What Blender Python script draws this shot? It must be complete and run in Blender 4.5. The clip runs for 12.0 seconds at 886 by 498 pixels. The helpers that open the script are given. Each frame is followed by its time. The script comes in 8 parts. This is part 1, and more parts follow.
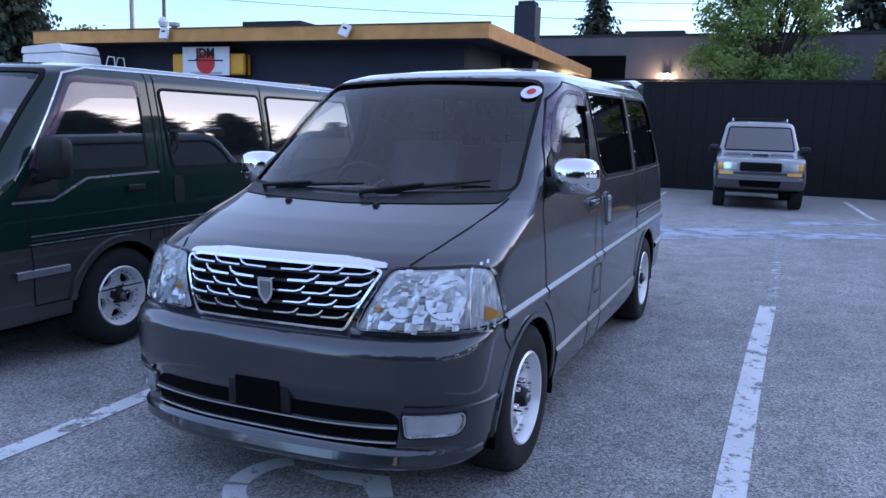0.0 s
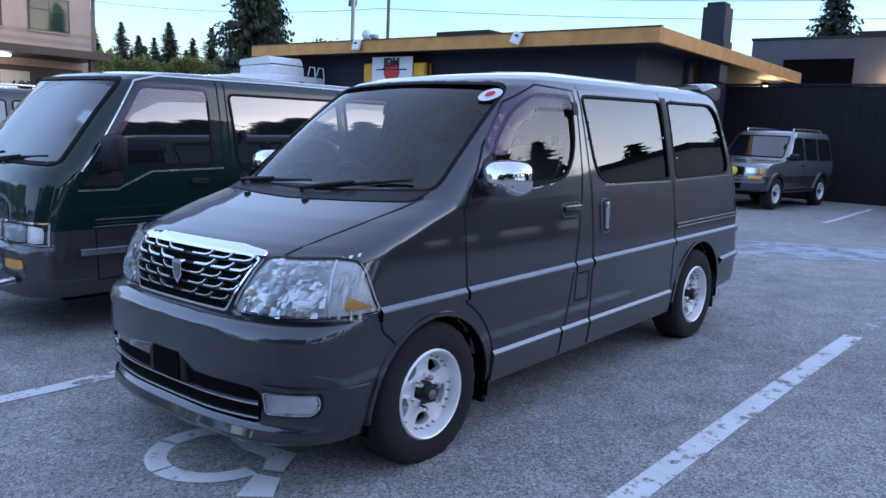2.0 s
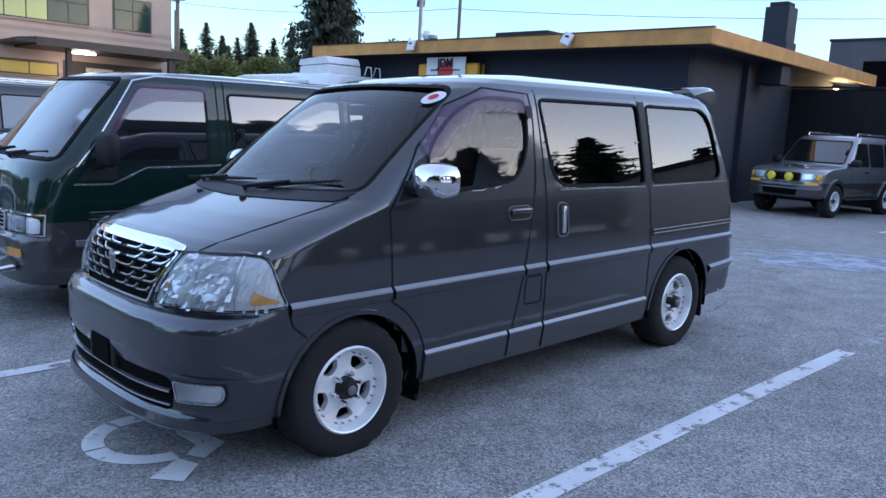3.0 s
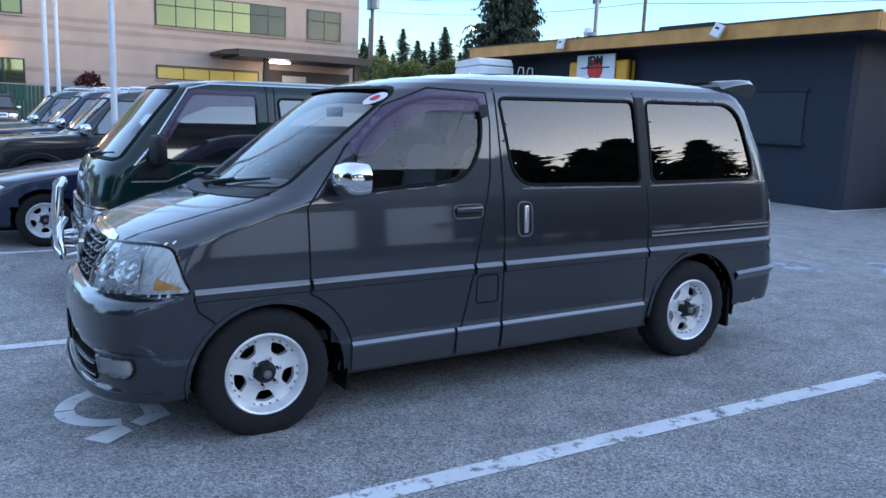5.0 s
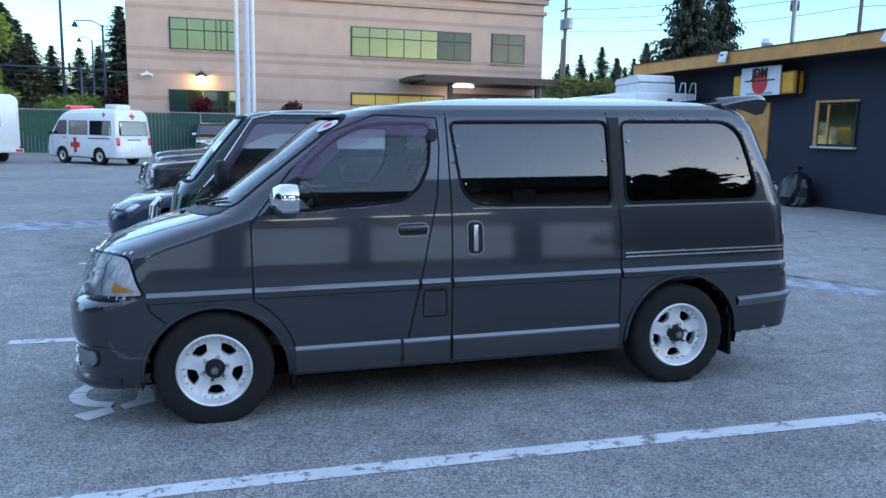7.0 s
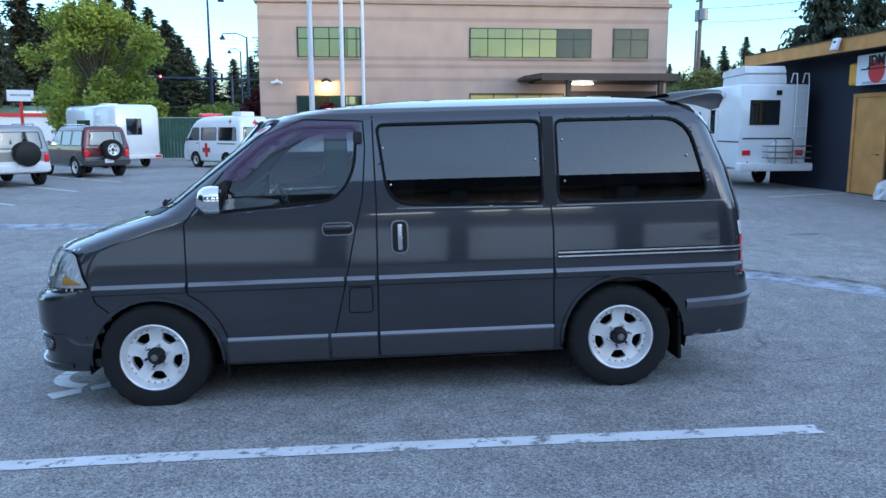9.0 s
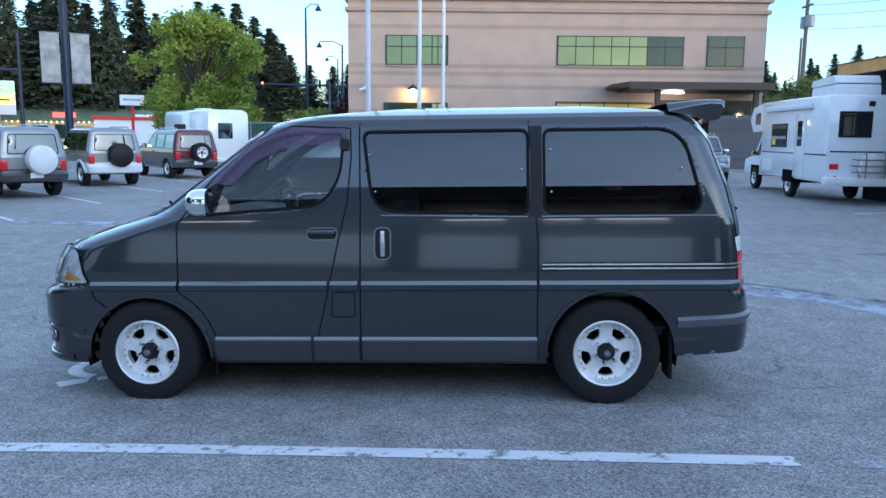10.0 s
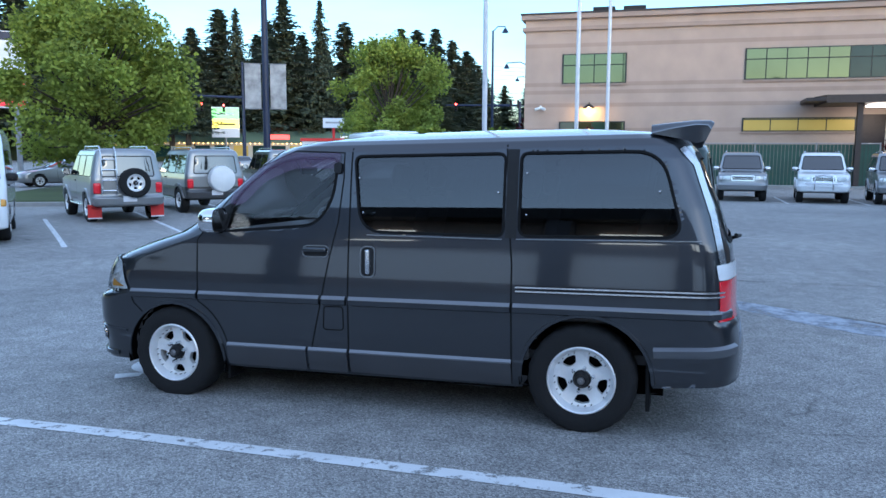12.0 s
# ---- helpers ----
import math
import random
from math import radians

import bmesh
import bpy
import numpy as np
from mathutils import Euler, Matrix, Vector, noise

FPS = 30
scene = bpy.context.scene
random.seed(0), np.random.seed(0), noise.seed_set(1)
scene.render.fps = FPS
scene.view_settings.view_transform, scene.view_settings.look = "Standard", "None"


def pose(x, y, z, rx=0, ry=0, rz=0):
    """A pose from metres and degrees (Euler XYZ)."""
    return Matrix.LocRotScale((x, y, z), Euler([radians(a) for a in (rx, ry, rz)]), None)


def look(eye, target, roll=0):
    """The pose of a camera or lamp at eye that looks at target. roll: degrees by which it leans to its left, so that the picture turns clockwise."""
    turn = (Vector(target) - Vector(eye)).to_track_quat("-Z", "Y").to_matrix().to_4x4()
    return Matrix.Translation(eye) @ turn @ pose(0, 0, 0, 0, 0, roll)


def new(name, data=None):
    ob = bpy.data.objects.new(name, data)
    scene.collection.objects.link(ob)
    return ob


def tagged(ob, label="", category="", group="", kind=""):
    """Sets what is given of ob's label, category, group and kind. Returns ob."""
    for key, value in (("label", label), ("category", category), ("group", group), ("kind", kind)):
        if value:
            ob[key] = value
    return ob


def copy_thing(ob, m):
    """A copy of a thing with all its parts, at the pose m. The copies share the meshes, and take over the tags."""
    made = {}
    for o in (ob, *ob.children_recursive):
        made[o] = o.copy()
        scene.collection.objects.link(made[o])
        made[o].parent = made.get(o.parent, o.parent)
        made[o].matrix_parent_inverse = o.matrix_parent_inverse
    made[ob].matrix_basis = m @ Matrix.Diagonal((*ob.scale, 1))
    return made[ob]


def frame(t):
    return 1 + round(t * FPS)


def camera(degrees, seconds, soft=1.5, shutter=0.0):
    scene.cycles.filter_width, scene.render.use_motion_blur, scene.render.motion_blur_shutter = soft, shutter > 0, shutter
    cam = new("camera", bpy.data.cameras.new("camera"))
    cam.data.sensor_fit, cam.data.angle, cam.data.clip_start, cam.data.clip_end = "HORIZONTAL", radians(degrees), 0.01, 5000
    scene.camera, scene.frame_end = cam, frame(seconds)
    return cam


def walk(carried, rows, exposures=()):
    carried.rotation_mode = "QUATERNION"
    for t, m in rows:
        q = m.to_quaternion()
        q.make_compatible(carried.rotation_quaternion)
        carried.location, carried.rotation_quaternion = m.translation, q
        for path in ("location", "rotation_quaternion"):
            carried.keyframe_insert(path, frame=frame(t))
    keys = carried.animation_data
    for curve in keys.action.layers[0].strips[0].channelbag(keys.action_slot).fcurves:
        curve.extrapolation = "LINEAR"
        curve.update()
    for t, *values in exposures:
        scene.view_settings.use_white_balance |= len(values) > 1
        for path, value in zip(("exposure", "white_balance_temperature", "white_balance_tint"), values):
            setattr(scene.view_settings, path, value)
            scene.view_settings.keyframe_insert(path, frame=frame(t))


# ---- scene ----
cam = camera(59.8, 12.0)
METRES, EYE, TILT, LEAN, TURN = 8.47, 1.463, 0.0, 0.0, 21.2
ROWS = [
    (0.0, 0.0, 0.0, 0.0, 0.29, -8.75, -1.89),
    (0.5, 0.036, -0.0073, -0.0017, 5.72, -8.71, -1.69),
    (1.0, 0.0754, -0.0066, 0.0, 9.03, -8.99, -2.15),
    (1.5, 0.1162, 0.0089, 0.0027, 12.11, -9.0, -2.73),
    (2.0, 0.1639, 0.0111, 0.0026, 16.79, -8.82, -2.48),
    (2.5, 0.206, 0.0145, 0.007, 20.15, -9.0, -2.48),
    (3.0, 0.2446, 0.0327, 0.0081, 22.47, -9.1, -3.15),
    (5.0, 0.3901, 0.1042, 0.0156, 36.86, -9.79, -2.31),
    (5.5, 0.4362, 0.1223, 0.0185, 40.66, -9.22, -2.11),
    (6.0, 0.4667, 0.1507, 0.016, 43.8, -8.91, -2.16),
    (6.5, 0.494, 0.1807, 0.0214, 47.61, -8.61, -1.82),
    (7.0, 0.5367, 0.206, 0.0239, 51.9, -8.8, -1.08),
    (9.0, 0.6338, 0.3293, 0.0268, 62.17, -8.91, 0.19),
    (9.5, 0.6478, 0.3701, 0.028, 65.38, -8.63, -0.33),
    (10.0, 0.6658, 0.4042, 0.0276, 69.21, -8.39, -0.58),
    (10.5, 0.686, 0.4411, 0.0305, 72.83, -8.38, -0.26),
    (11.0, 0.6929, 0.4798, 0.0288, 77.0, -8.18, -0.83),
    (11.5, 0.7065, 0.5175, 0.0298, 81.15, -7.49, -0.62),
    (12.0, 0.7208, 0.557, 0.0326, 83.7, -7.12, -0.25),
]
walk(cam, [(t, pose(0, 0, EYE, TILT, LEAN, TURN) @ pose(METRES * x, METRES * y, METRES * z, 90 + pitch, roll, yaw)) for t, x, y, z, yaw, pitch, roll in ROWS], [(0.0, 2.1, 5720, 24), (3.0, 2.14, 5850, 17), (5.0, 2.19, 5700, 12), (12.0, 2.17, 5580, 8)])

# ---- light ----
world = bpy.data.worlds.new("dusk")
scene.world = world
world.use_nodes = True
wn = world.node_tree
sky = wn.nodes.new("ShaderNodeTexSky")
sky.sky_type = "NISHITA"
sky.sun_disc = False
sky.sun_elevation = radians(7)
sky.sun_rotation = radians(50)
sky.air_density, sky.dust_density, sky.ozone_density = 1.0, 0.9, 2.7
wn.nodes["Background"].inputs["Strength"].default_value = 0.135
# soft grey cloud over the clear sky
cloud_at = wn.nodes.new("ShaderNodeTexCoord")
cloud_map = wn.nodes.new("ShaderNodeMapping")
cloud_map.inputs["Scale"].default_value = (1.0, 1.0, 3.5)
cloud = wn.nodes.new("ShaderNodeTexNoise")
cloud.inputs["Scale"].default_value, cloud.inputs["Detail"].default_value, cloud.inputs["Roughness"].default_value = 2.2, 6, 0.55
cloud_ramp = wn.nodes.new("ShaderNodeValToRGB")
cloud_ramp.color_ramp.elements[0].position, cloud_ramp.color_ramp.elements[0].color = 0.45, (1, 1, 1, 1)
cloud_ramp.color_ramp.elements[1].position, cloud_ramp.color_ramp.elements[1].color = 0.75, (0.78, 0.74, 0.74, 1)
cloud_mix = wn.nodes.new("ShaderNodeMix")
cloud_mix.data_type, cloud_mix.blend_type = "RGBA", "MULTIPLY"
cloud_mix.inputs["Factor"].default_value = 1.0
wn.links.new(cloud_at.outputs["Generated"], cloud_map.inputs["Vector"])
wn.links.new(cloud_map.outputs["Vector"], cloud.inputs["Vector"])
wn.links.new(cloud.outputs["Fac"], cloud_ramp.inputs["Fac"])
wn.links.new(sky.outputs["Color"], cloud_mix.inputs["A"])
wn.links.new(cloud_ramp.outputs["Color"], cloud_mix.inputs["B"])
wn.links.new(cloud_mix.outputs["Result"], wn.nodes["Background"].inputs["Color"])
sun = new("sun", bpy.data.lights.new("sun", "SUN"))
sun.data.energy, sun.data.angle, sun.data.color = 0.36, radians(168), (0.96, 0.96, 1.0)
sun.matrix_world = look((4, 3, 100), (0, 0, 0))


# ---- materials ----
def material(name, color, rough=0.6, metal=0.0, vary=0.25, scale=6.0, bump=0.0, coat=0.0, fine=60.0, color2=None, spec=0.5):
    """A surface with two scales of variation in colour and roughness, and fine relief."""
    m = bpy.data.materials.new(name)
    m.use_nodes = True
    nt = m.node_tree
    b = nt.nodes["Principled BSDF"]
    b.inputs["Metallic"].default_value = metal
    b.inputs["Coat Weight"].default_value = coat
    b.inputs["Coat Roughness"].default_value = 0.05
    b.inputs["Specular IOR Level"].default_value = spec
    tc = nt.nodes.new("ShaderNodeTexCoord")
    n1 = nt.nodes.new("ShaderNodeTexNoise")
    n1.inputs["Scale"].default_value, n1.inputs["Detail"].default_value = scale, 5
    n2 = nt.nodes.new("ShaderNodeTexNoise")
    n2.inputs["Scale"].default_value, n2.inputs["Detail"].default_value = fine, 3
    add = nt.nodes.new("ShaderNodeMath")
    add.operation = "MULTIPLY_ADD"
    add.inputs[1].default_value = 0.35
    nt.links.new(tc.outputs["Object"], n1.inputs["Vector"])
    nt.links.new(tc.outputs["Object"], n2.inputs["Vector"])
    nt.links.new(n2.outputs["Fac"], add.inputs[0])
    nt.links.new(n1.outputs["Fac"], add.inputs[2])
    ramp = nt.nodes.new("ShaderNodeValToRGB")
    c2 = color2 or tuple(c * (1 - vary) for c in color)
    e = ramp.color_ramp.elements
    e[0].position, e[0].color = 0.45, (*c2, 1)
    e[1].position, e[1].color = 0.85, (*color, 1)
    nt.links.new(add.outputs[0], ramp.inputs["Fac"])
    nt.links.new(ramp.outputs["Color"], b.inputs["Base Color"])
    rr = nt.nodes.new("ShaderNodeMapRange")
    rr.inputs["To Min"].default_value, rr.inputs["To Max"].default_value = rough * 0.85, min(1, rough * 1.15)
    nt.links.new(add.outputs[0], rr.inputs["Value"])
    nt.links.new(rr.outputs["Result"], b.inputs["Roughness"])
    if bump:
        bp = nt.nodes.new("ShaderNodeBump")
        bp.inputs["Strength"].default_value, bp.inputs["Distance"].default_value = bump, 0.01
        nt.links.new(n2.outputs["Fac"], bp.inputs["Height"])
        nt.links.new(bp.outputs["Normal"], b.inputs["Normal"])
    return m


def glass(name, tint, rough=0.01, gloss=1.0):
    """Thin tinted glass: lets light straight through with the tint, and mirrors more at grazing angles."""
    m = bpy.data.materials.new(name)
    m.use_nodes = True
    nt = m.node_tree
    nt.nodes.remove(nt.nodes["Principled BSDF"])
    tr = nt.nodes.new("ShaderNodeBsdfTransparent")
    tr.inputs["Color"].default_value = (*tint, 1)
    gl = nt.nodes.new("ShaderNodeBsdfGlossy")
    gl.inputs["Roughness"].default_value = rough
    fr = nt.nodes.new("ShaderNodeFresnel")
    fr.inputs["IOR"].default_value = 1.5 + 0.5 * gloss
    mix = nt.nodes.new("ShaderNodeMixShader")
    nt.links.new(fr.outputs[0], mix.inputs["Fac"])
    nt.links.new(tr.outputs[0], mix.inputs[1])
    nt.links.new(gl.outputs[0], mix.inputs[2])
    nt.links.new(mix.outputs[0], nt.nodes["Material Output"].inputs["Surface"])
    return m


def glow(name, color, power):
    m = bpy.data.materials.new(name)
    m.use_nodes = True
    b = m.node_tree.nodes["Principled BSDF"]
    b.inputs["Base Color"].default_value = (*color, 1)
    b.inputs["Emission Color"].default_value = (*color, 1)
    b.inputs["Emission Strength"].default_value = power
    return m


def foliage(name, color, rough=0.8, vary=0.5, scale=0.8, fine=3.0):
    """Leaves that also let some light through."""
    m = material(name, color, rough, vary=vary, scale=scale, fine=fine)
    nt = m.node_tree
    b = nt.nodes["Principled BSDF"]
    tr = nt.nodes.new("ShaderNodeBsdfTranslucent")
    nt.links.new(b.inputs["Base Color"].links[0].from_socket, tr.inputs["Color"])
    mix = nt.nodes.new("ShaderNodeMixShader")
    mix.inputs["Fac"].default_value = 0.35
    nt.links.new(b.outputs[0], mix.inputs[1])
    nt.links.new(tr.outputs[0], mix.inputs[2])
    nt.links.new(mix.outputs[0], nt.nodes["Material Output"].inputs["Surface"])
    return m


def car_paint(name, color, metal=0.5, rough=0.35):
    m = material(name, color, rough, metal, vary=0.06, scale=2.5, fine=900, coat=1.0)
    m.node_tree.nodes["Principled BSDF"].inputs["Coat IOR"].default_value = 1.55
    return m


def asphalt_material():
    m = bpy.data.materials.new("asphalt")
    m.use_nodes = True
    nt = m.node_tree
    b = nt.nodes["Principled BSDF"]
    tc = nt.nodes.new("ShaderNodeTexCoord")

    def noise_tex(scale, detail=4, kind="ShaderNodeTexNoise"):
        n = nt.nodes.new(kind)
        n.inputs["Scale"].default_value = scale
        if kind == "ShaderNodeTexNoise":
            n.inputs["Detail"].default_value = detail
        nt.links.new(tc.outputs["Object"], n.inputs["Vector"])
        return n

    def ramp_of(src, stops):
        r = nt.nodes.new("ShaderNodeValToRGB")
        e = r.color_ramp.elements
        e[0].position, e[0].color = stops[0][0], (*stops[0][1], 1)
        e[1].position, e[1].color = stops[1][0], (*stops[1][1], 1)
        nt.links.new(src, r.inputs["Fac"])
        return r.outputs["Color"]

    def mixc(kind, fac, a, c):
        x = nt.nodes.new("ShaderNodeMix")
        x.data_type, x.blend_type = "RGBA", kind
        x.inputs["Factor"].default_value = fac
        nt.links.new(a, x.inputs["A"])
        nt.links.new(c, x.inputs["B"])
        return x.outputs["Result"]

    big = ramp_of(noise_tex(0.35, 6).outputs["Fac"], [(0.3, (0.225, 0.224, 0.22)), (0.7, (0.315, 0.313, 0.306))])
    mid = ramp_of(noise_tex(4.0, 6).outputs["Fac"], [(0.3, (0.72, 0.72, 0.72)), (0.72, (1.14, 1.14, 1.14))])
    agg = noise_tex(95.0, 2, "ShaderNodeTexVoronoi")
    fine = ramp_of(agg.outputs["Color"], [(0.1, (0.5, 0.5, 0.51)), (0.95, (1.75, 1.73, 1.7))])
    grit = ramp_of(noise_tex(160.0, 2).outputs["Fac"], [(0.35, (0.6, 0.6, 0.6)), (0.72, (1.5, 1.5, 1.5))])
    col = mixc("MULTIPLY", 1.0, mixc("MULTIPLY", 1.0, mixc("MULTIPLY", 0.8, big, mid), fine), grit)
    # cracks: thin lines where a warped cell pattern has its edges, only in some patches
    warp = nt.nodes.new("ShaderNodeTexNoise")
    warp.inputs["Scale"].default_value = 1.6
    nt.links.new(tc.outputs["Object"], warp.inputs["Vector"])
    vm = nt.nodes.new("ShaderNodeVectorMath")
    vm.operation = "MULTIPLY_ADD"
    vm.inputs[1].default_value = (0.9, 0.9, 0.0)
    nt.links.new(warp.outputs["Color"], vm.inputs[0])
    nt.links.new(tc.outputs["Object"], vm.inputs[2])
    vor = nt.nodes.new("ShaderNodeTexVoronoi")
    vor.feature = "DISTANCE_TO_EDGE"
    vor.inputs["Scale"].default_value = 0.42
    nt.links.new(vm.outputs[0], vor.inputs["Vector"])
    crack = ramp_of(vor.outputs["Distance"], [(0.0, (0.45, 0.45, 0.45)), (0.006, (1, 1, 1))])
    where = ramp_of(noise_tex(0.5, 2).outputs["Fac"], [(0.5, (0, 0, 0)), (0.62, (1, 1, 1))])
    x = nt.nodes.new("ShaderNodeMix")
    x.data_type, x.blend_type = "RGBA", "MULTIPLY"
    nt.links.new(where, x.inputs["Factor"])
    nt.links.new(col, x.inputs["A"])
    nt.links.new(crack, x.inputs["B"])
    nt.links.new(x.outputs["Result"], b.inputs["Base Color"])
    b.inputs["Roughness"].default_value = 0.82
    bp = nt.nodes.new("ShaderNodeBump")
    bp.inputs["Strength"].default_value, bp.inputs["Distance"].default_value = 0.6, 0.006
    nt.links.new(agg.outputs["Distance"], bp.inputs["Height"])
    nt.links.new(bp.outputs["Normal"], b.inputs["Normal"])
    return m


def worn_paint(name, color, lo, hi, scale=9.0, rough=0.7):
    """Road paint or a chalky stain with holes worn through it."""
    m = material(name, color, rough, vary=0.2, scale=3, bump=0.3, fine=140)
    nt = m.node_tree
    tc = nt.nodes.new("ShaderNodeTexCoord")
    n = nt.nodes.new("ShaderNodeTexNoise")
    n.inputs["Scale"].default_value, n.inputs["Detail"].default_value, n.inputs["Roughness"].default_value = scale, 8, 0.7
    nt.links.new(tc.outputs["Object"], n.inputs["Vector"])
    r = nt.nodes.new("ShaderNodeValToRGB")
    r.color_ramp.elements[0].position, r.color_ramp.elements[1].position = lo, hi
    nt.links.new(n.outputs["Fac"], r.inputs["Fac"])
    nt.links.new(r.outputs["Color"], nt.nodes["Principled BSDF"].inputs["Alpha"])
    return m


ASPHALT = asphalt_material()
LINE = worn_paint("white road paint", (0.72, 0.74, 0.76), 0.36, 0.46)
MARK = worn_paint("thick white road paint", (0.74, 0.76, 0.78), 0.30, 0.40)
LINE_FAINT = worn_paint("faint white road paint", (0.5, 0.52, 0.54), 0.42, 0.62)
CHALK = worn_paint("chalky dried water stain", (0.40, 0.44, 0.51), 0.33, 0.56, 2.6)
WET = worn_paint("dark damp stain", (0.02, 0.022, 0.025), 0.45, 0.7, 1.6, 0.25)
GREY = car_paint("dark grey metallic paint", (0.034, 0.038, 0.047), 0.8, 0.36)
GREY.node_tree.nodes["Principled BSDF"].inputs["Coat IOR"].default_value = 1.65
GREY_LOW = car_paint("grey lower trim paint", (0.045, 0.047, 0.054), 0.4, 0.42)
GREEN = car_paint("dark green paint", (0.003, 0.020, 0.017), 0.1, 0.4)
GREEN.node_tree.nodes["Principled BSDF"].inputs["Coat IOR"].default_value = 1.45
GREEN.node_tree.nodes["Principled BSDF"].inputs["Specular IOR Level"].default_value = 0.1
SILVER = car_paint("silver paint", (0.27, 0.28, 0.29), 0.75, 0.38)
TAUPE = car_paint("taupe grey paint", (0.06, 0.058, 0.06), 0.55, 0.4)
BLUE = car_paint("dark blue paint", (0.008, 0.014, 0.05), 0.3, 0.3)
BLACK_PAINT = car_paint("black paint", (0.008, 0.009, 0.011), 0.2, 0.3)
TEAL = car_paint("dark teal paint", (0.006, 0.035, 0.035), 0.2, 0.3)
MAROON = car_paint("maroon paint", (0.09, 0.008, 0.014), 0.3, 0.35)
WHITE_PAINT = car_paint("white vehicle paint", (0.78, 0.8, 0.82), 0.0, 0.4)
# silver of the mouldings; on some edges it paints caught light
MOULD_GLINT = material("dull silver for mouldings and edge glints", (0.22, 0.23, 0.25), 0.3, 0.8, vary=0.08, fine=200)
CHROME = material("chrome", (0.8, 0.81, 0.83), 0.08, 1.0, vary=0.05, fine=200)
SATIN = material("satin silver trim", (0.66, 0.67, 0.7), 0.25, 0.9, vary=0.08, fine=200)
ALLOY = material("machined alloy", (0.88, 0.89, 0.9), 0.32, 0.4, vary=0.12, scale=14, fine=160)
STEEL = material("dull steel", (0.3, 0.3, 0.31), 0.4, 0.9, vary=0.3, scale=20)
TYRE = material("tyre rubber", (0.011, 0.011, 0.012), 0.9, vary=0.35, scale=9, bump=0.35, fine=120)
RUBBER = material("black rubber", (0.003, 0.003, 0.0035), 0.7, vary=0.3, scale=12, spec=0.25)
BLACK = material("black plastic", (0.008, 0.008, 0.009), 0.5, vary=0.3, scale=12, bump=0.15, fine=300, spec=0.35)
# darker than any plastic: the shade of hollows is put into this colour
DARK = material("near-black for shaded hollows and unlit lamps", (0.002, 0.002, 0.0025), 0.98, vary=0.3, spec=0.1)
LINING = material("dark grey cabin cloth", (0.10, 0.10, 0.105), 0.9, vary=0.15, bump=0.04, fine=40)
SEAT = material("grey seat cloth", (0.16, 0.16, 0.17), 0.95, vary=0.15, scale=6, bump=0.04, fine=40)
DASH = material("grey dashboard plastic", (0.17, 0.17, 0.18), 0.6, vary=0.1, bump=0.04, fine=60)
CREAM = material("pale cabin trim", (0.5, 0.49, 0.45), 0.8, vary=0.15)
GLASS = glass("clear car glass", (0.86, 0.89, 0.89), 0.01, 0.2)
# for the far-side door pane: its mirror reflection is nearly taken out
GLASS_FAR = glass("clear car glass almost without reflection", (0.80, 0.82, 0.82), 0.01, -0.9)
PRIVACY = glass("privacy car glass", (0.12, 0.12, 0.13), 0.01, 0.8)
VISOR = material("purple smoked visor", (0.15, 0.085, 0.17), 0.12, vary=0.1, scale=3)
VISOR.node_tree.nodes["Principled BSDF"].inputs["Alpha"].default_value = 0.4
LENS = glass("clear lamp lens", (0.95, 0.97, 0.98), 0.02, 0.0)
BLACK_GLASS = material("dark car glass", (0.01, 0.012, 0.014), 0.03, vary=0.1, spec=1.0)
BLACK_GLASS.node_tree.nodes["Principled BSDF"].inputs["IOR"].default_value = 1.75
REFLECTOR = material("lamp reflector", (0.94, 0.95, 0.97), 0.16, 0.5, vary=0.06, scale=25, bump=0.06, fine=70)
AMBER = material("amber lamp plastic", (0.88, 0.42, 0.06), 0.25, vary=0.2, bump=0.3, fine=120, coat=0.6)
RED_LENS = material("red lamp plastic", (0.8, 0.015, 0.03), 0.2, vary=0.2, coat=0.8)
WHITE_LENS = material("white lamp plastic", (0.86, 0.88, 0.9), 0.2, vary=0.1, coat=0.8, bump=0.3, fine=120)
FOG_YELLOW = material("yellow fog lamp cover", (0.8, 0.65, 0.03), 0.35, vary=0.1)
RED_PAINT = material("red paint", (0.6, 0.02, 0.02), 0.5, vary=0.15)
WHITE_PLASTIC = material("white plastic", (0.75, 0.76, 0.76), 0.5, vary=0.1, scale=4)
# paler than the front wall: grazing light is put into this colour
SIDE_WALL = material("navy side wall with grazing light painted in", (0.045, 0.048, 0.058), 0.8, vary=0.3, scale=1.2, bump=0.4, fine=40)
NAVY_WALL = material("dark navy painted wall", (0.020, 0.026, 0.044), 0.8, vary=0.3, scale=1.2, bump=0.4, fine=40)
NAVY_PANEL = material("navy painted board", (0.022, 0.027, 0.042), 0.7, vary=0.25, scale=2)
BLACK_FENCE = material("black painted boards", (0.006, 0.007, 0.010), 0.8, vary=0.4, scale=1.5, bump=0.3, fine=50)
YELLOW_TRIM = material("yellow ochre painted fascia", (0.62, 0.31, 0.09), 0.7, vary=0.3, scale=2.5, bump=0.2, fine=30)
ROOF_DARK = material("dark roofing", (0.03, 0.03, 0.033), 0.9, vary=0.3)
STUCCO_GREY = material("grey stucco", (0.11, 0.105, 0.12), 0.9, vary=0.2, scale=1.0, bump=0.3, fine=30)
BEIGE = material("pinkish beige masonry", (0.47, 0.36, 0.30), 0.85, vary=0.15, scale=0.8, bump=0.3, fine=25)
BEIGE_BAND = material("darker beige masonry band", (0.39, 0.29, 0.24), 0.85, vary=0.18, scale=0.8, bump=0.3, fine=25)
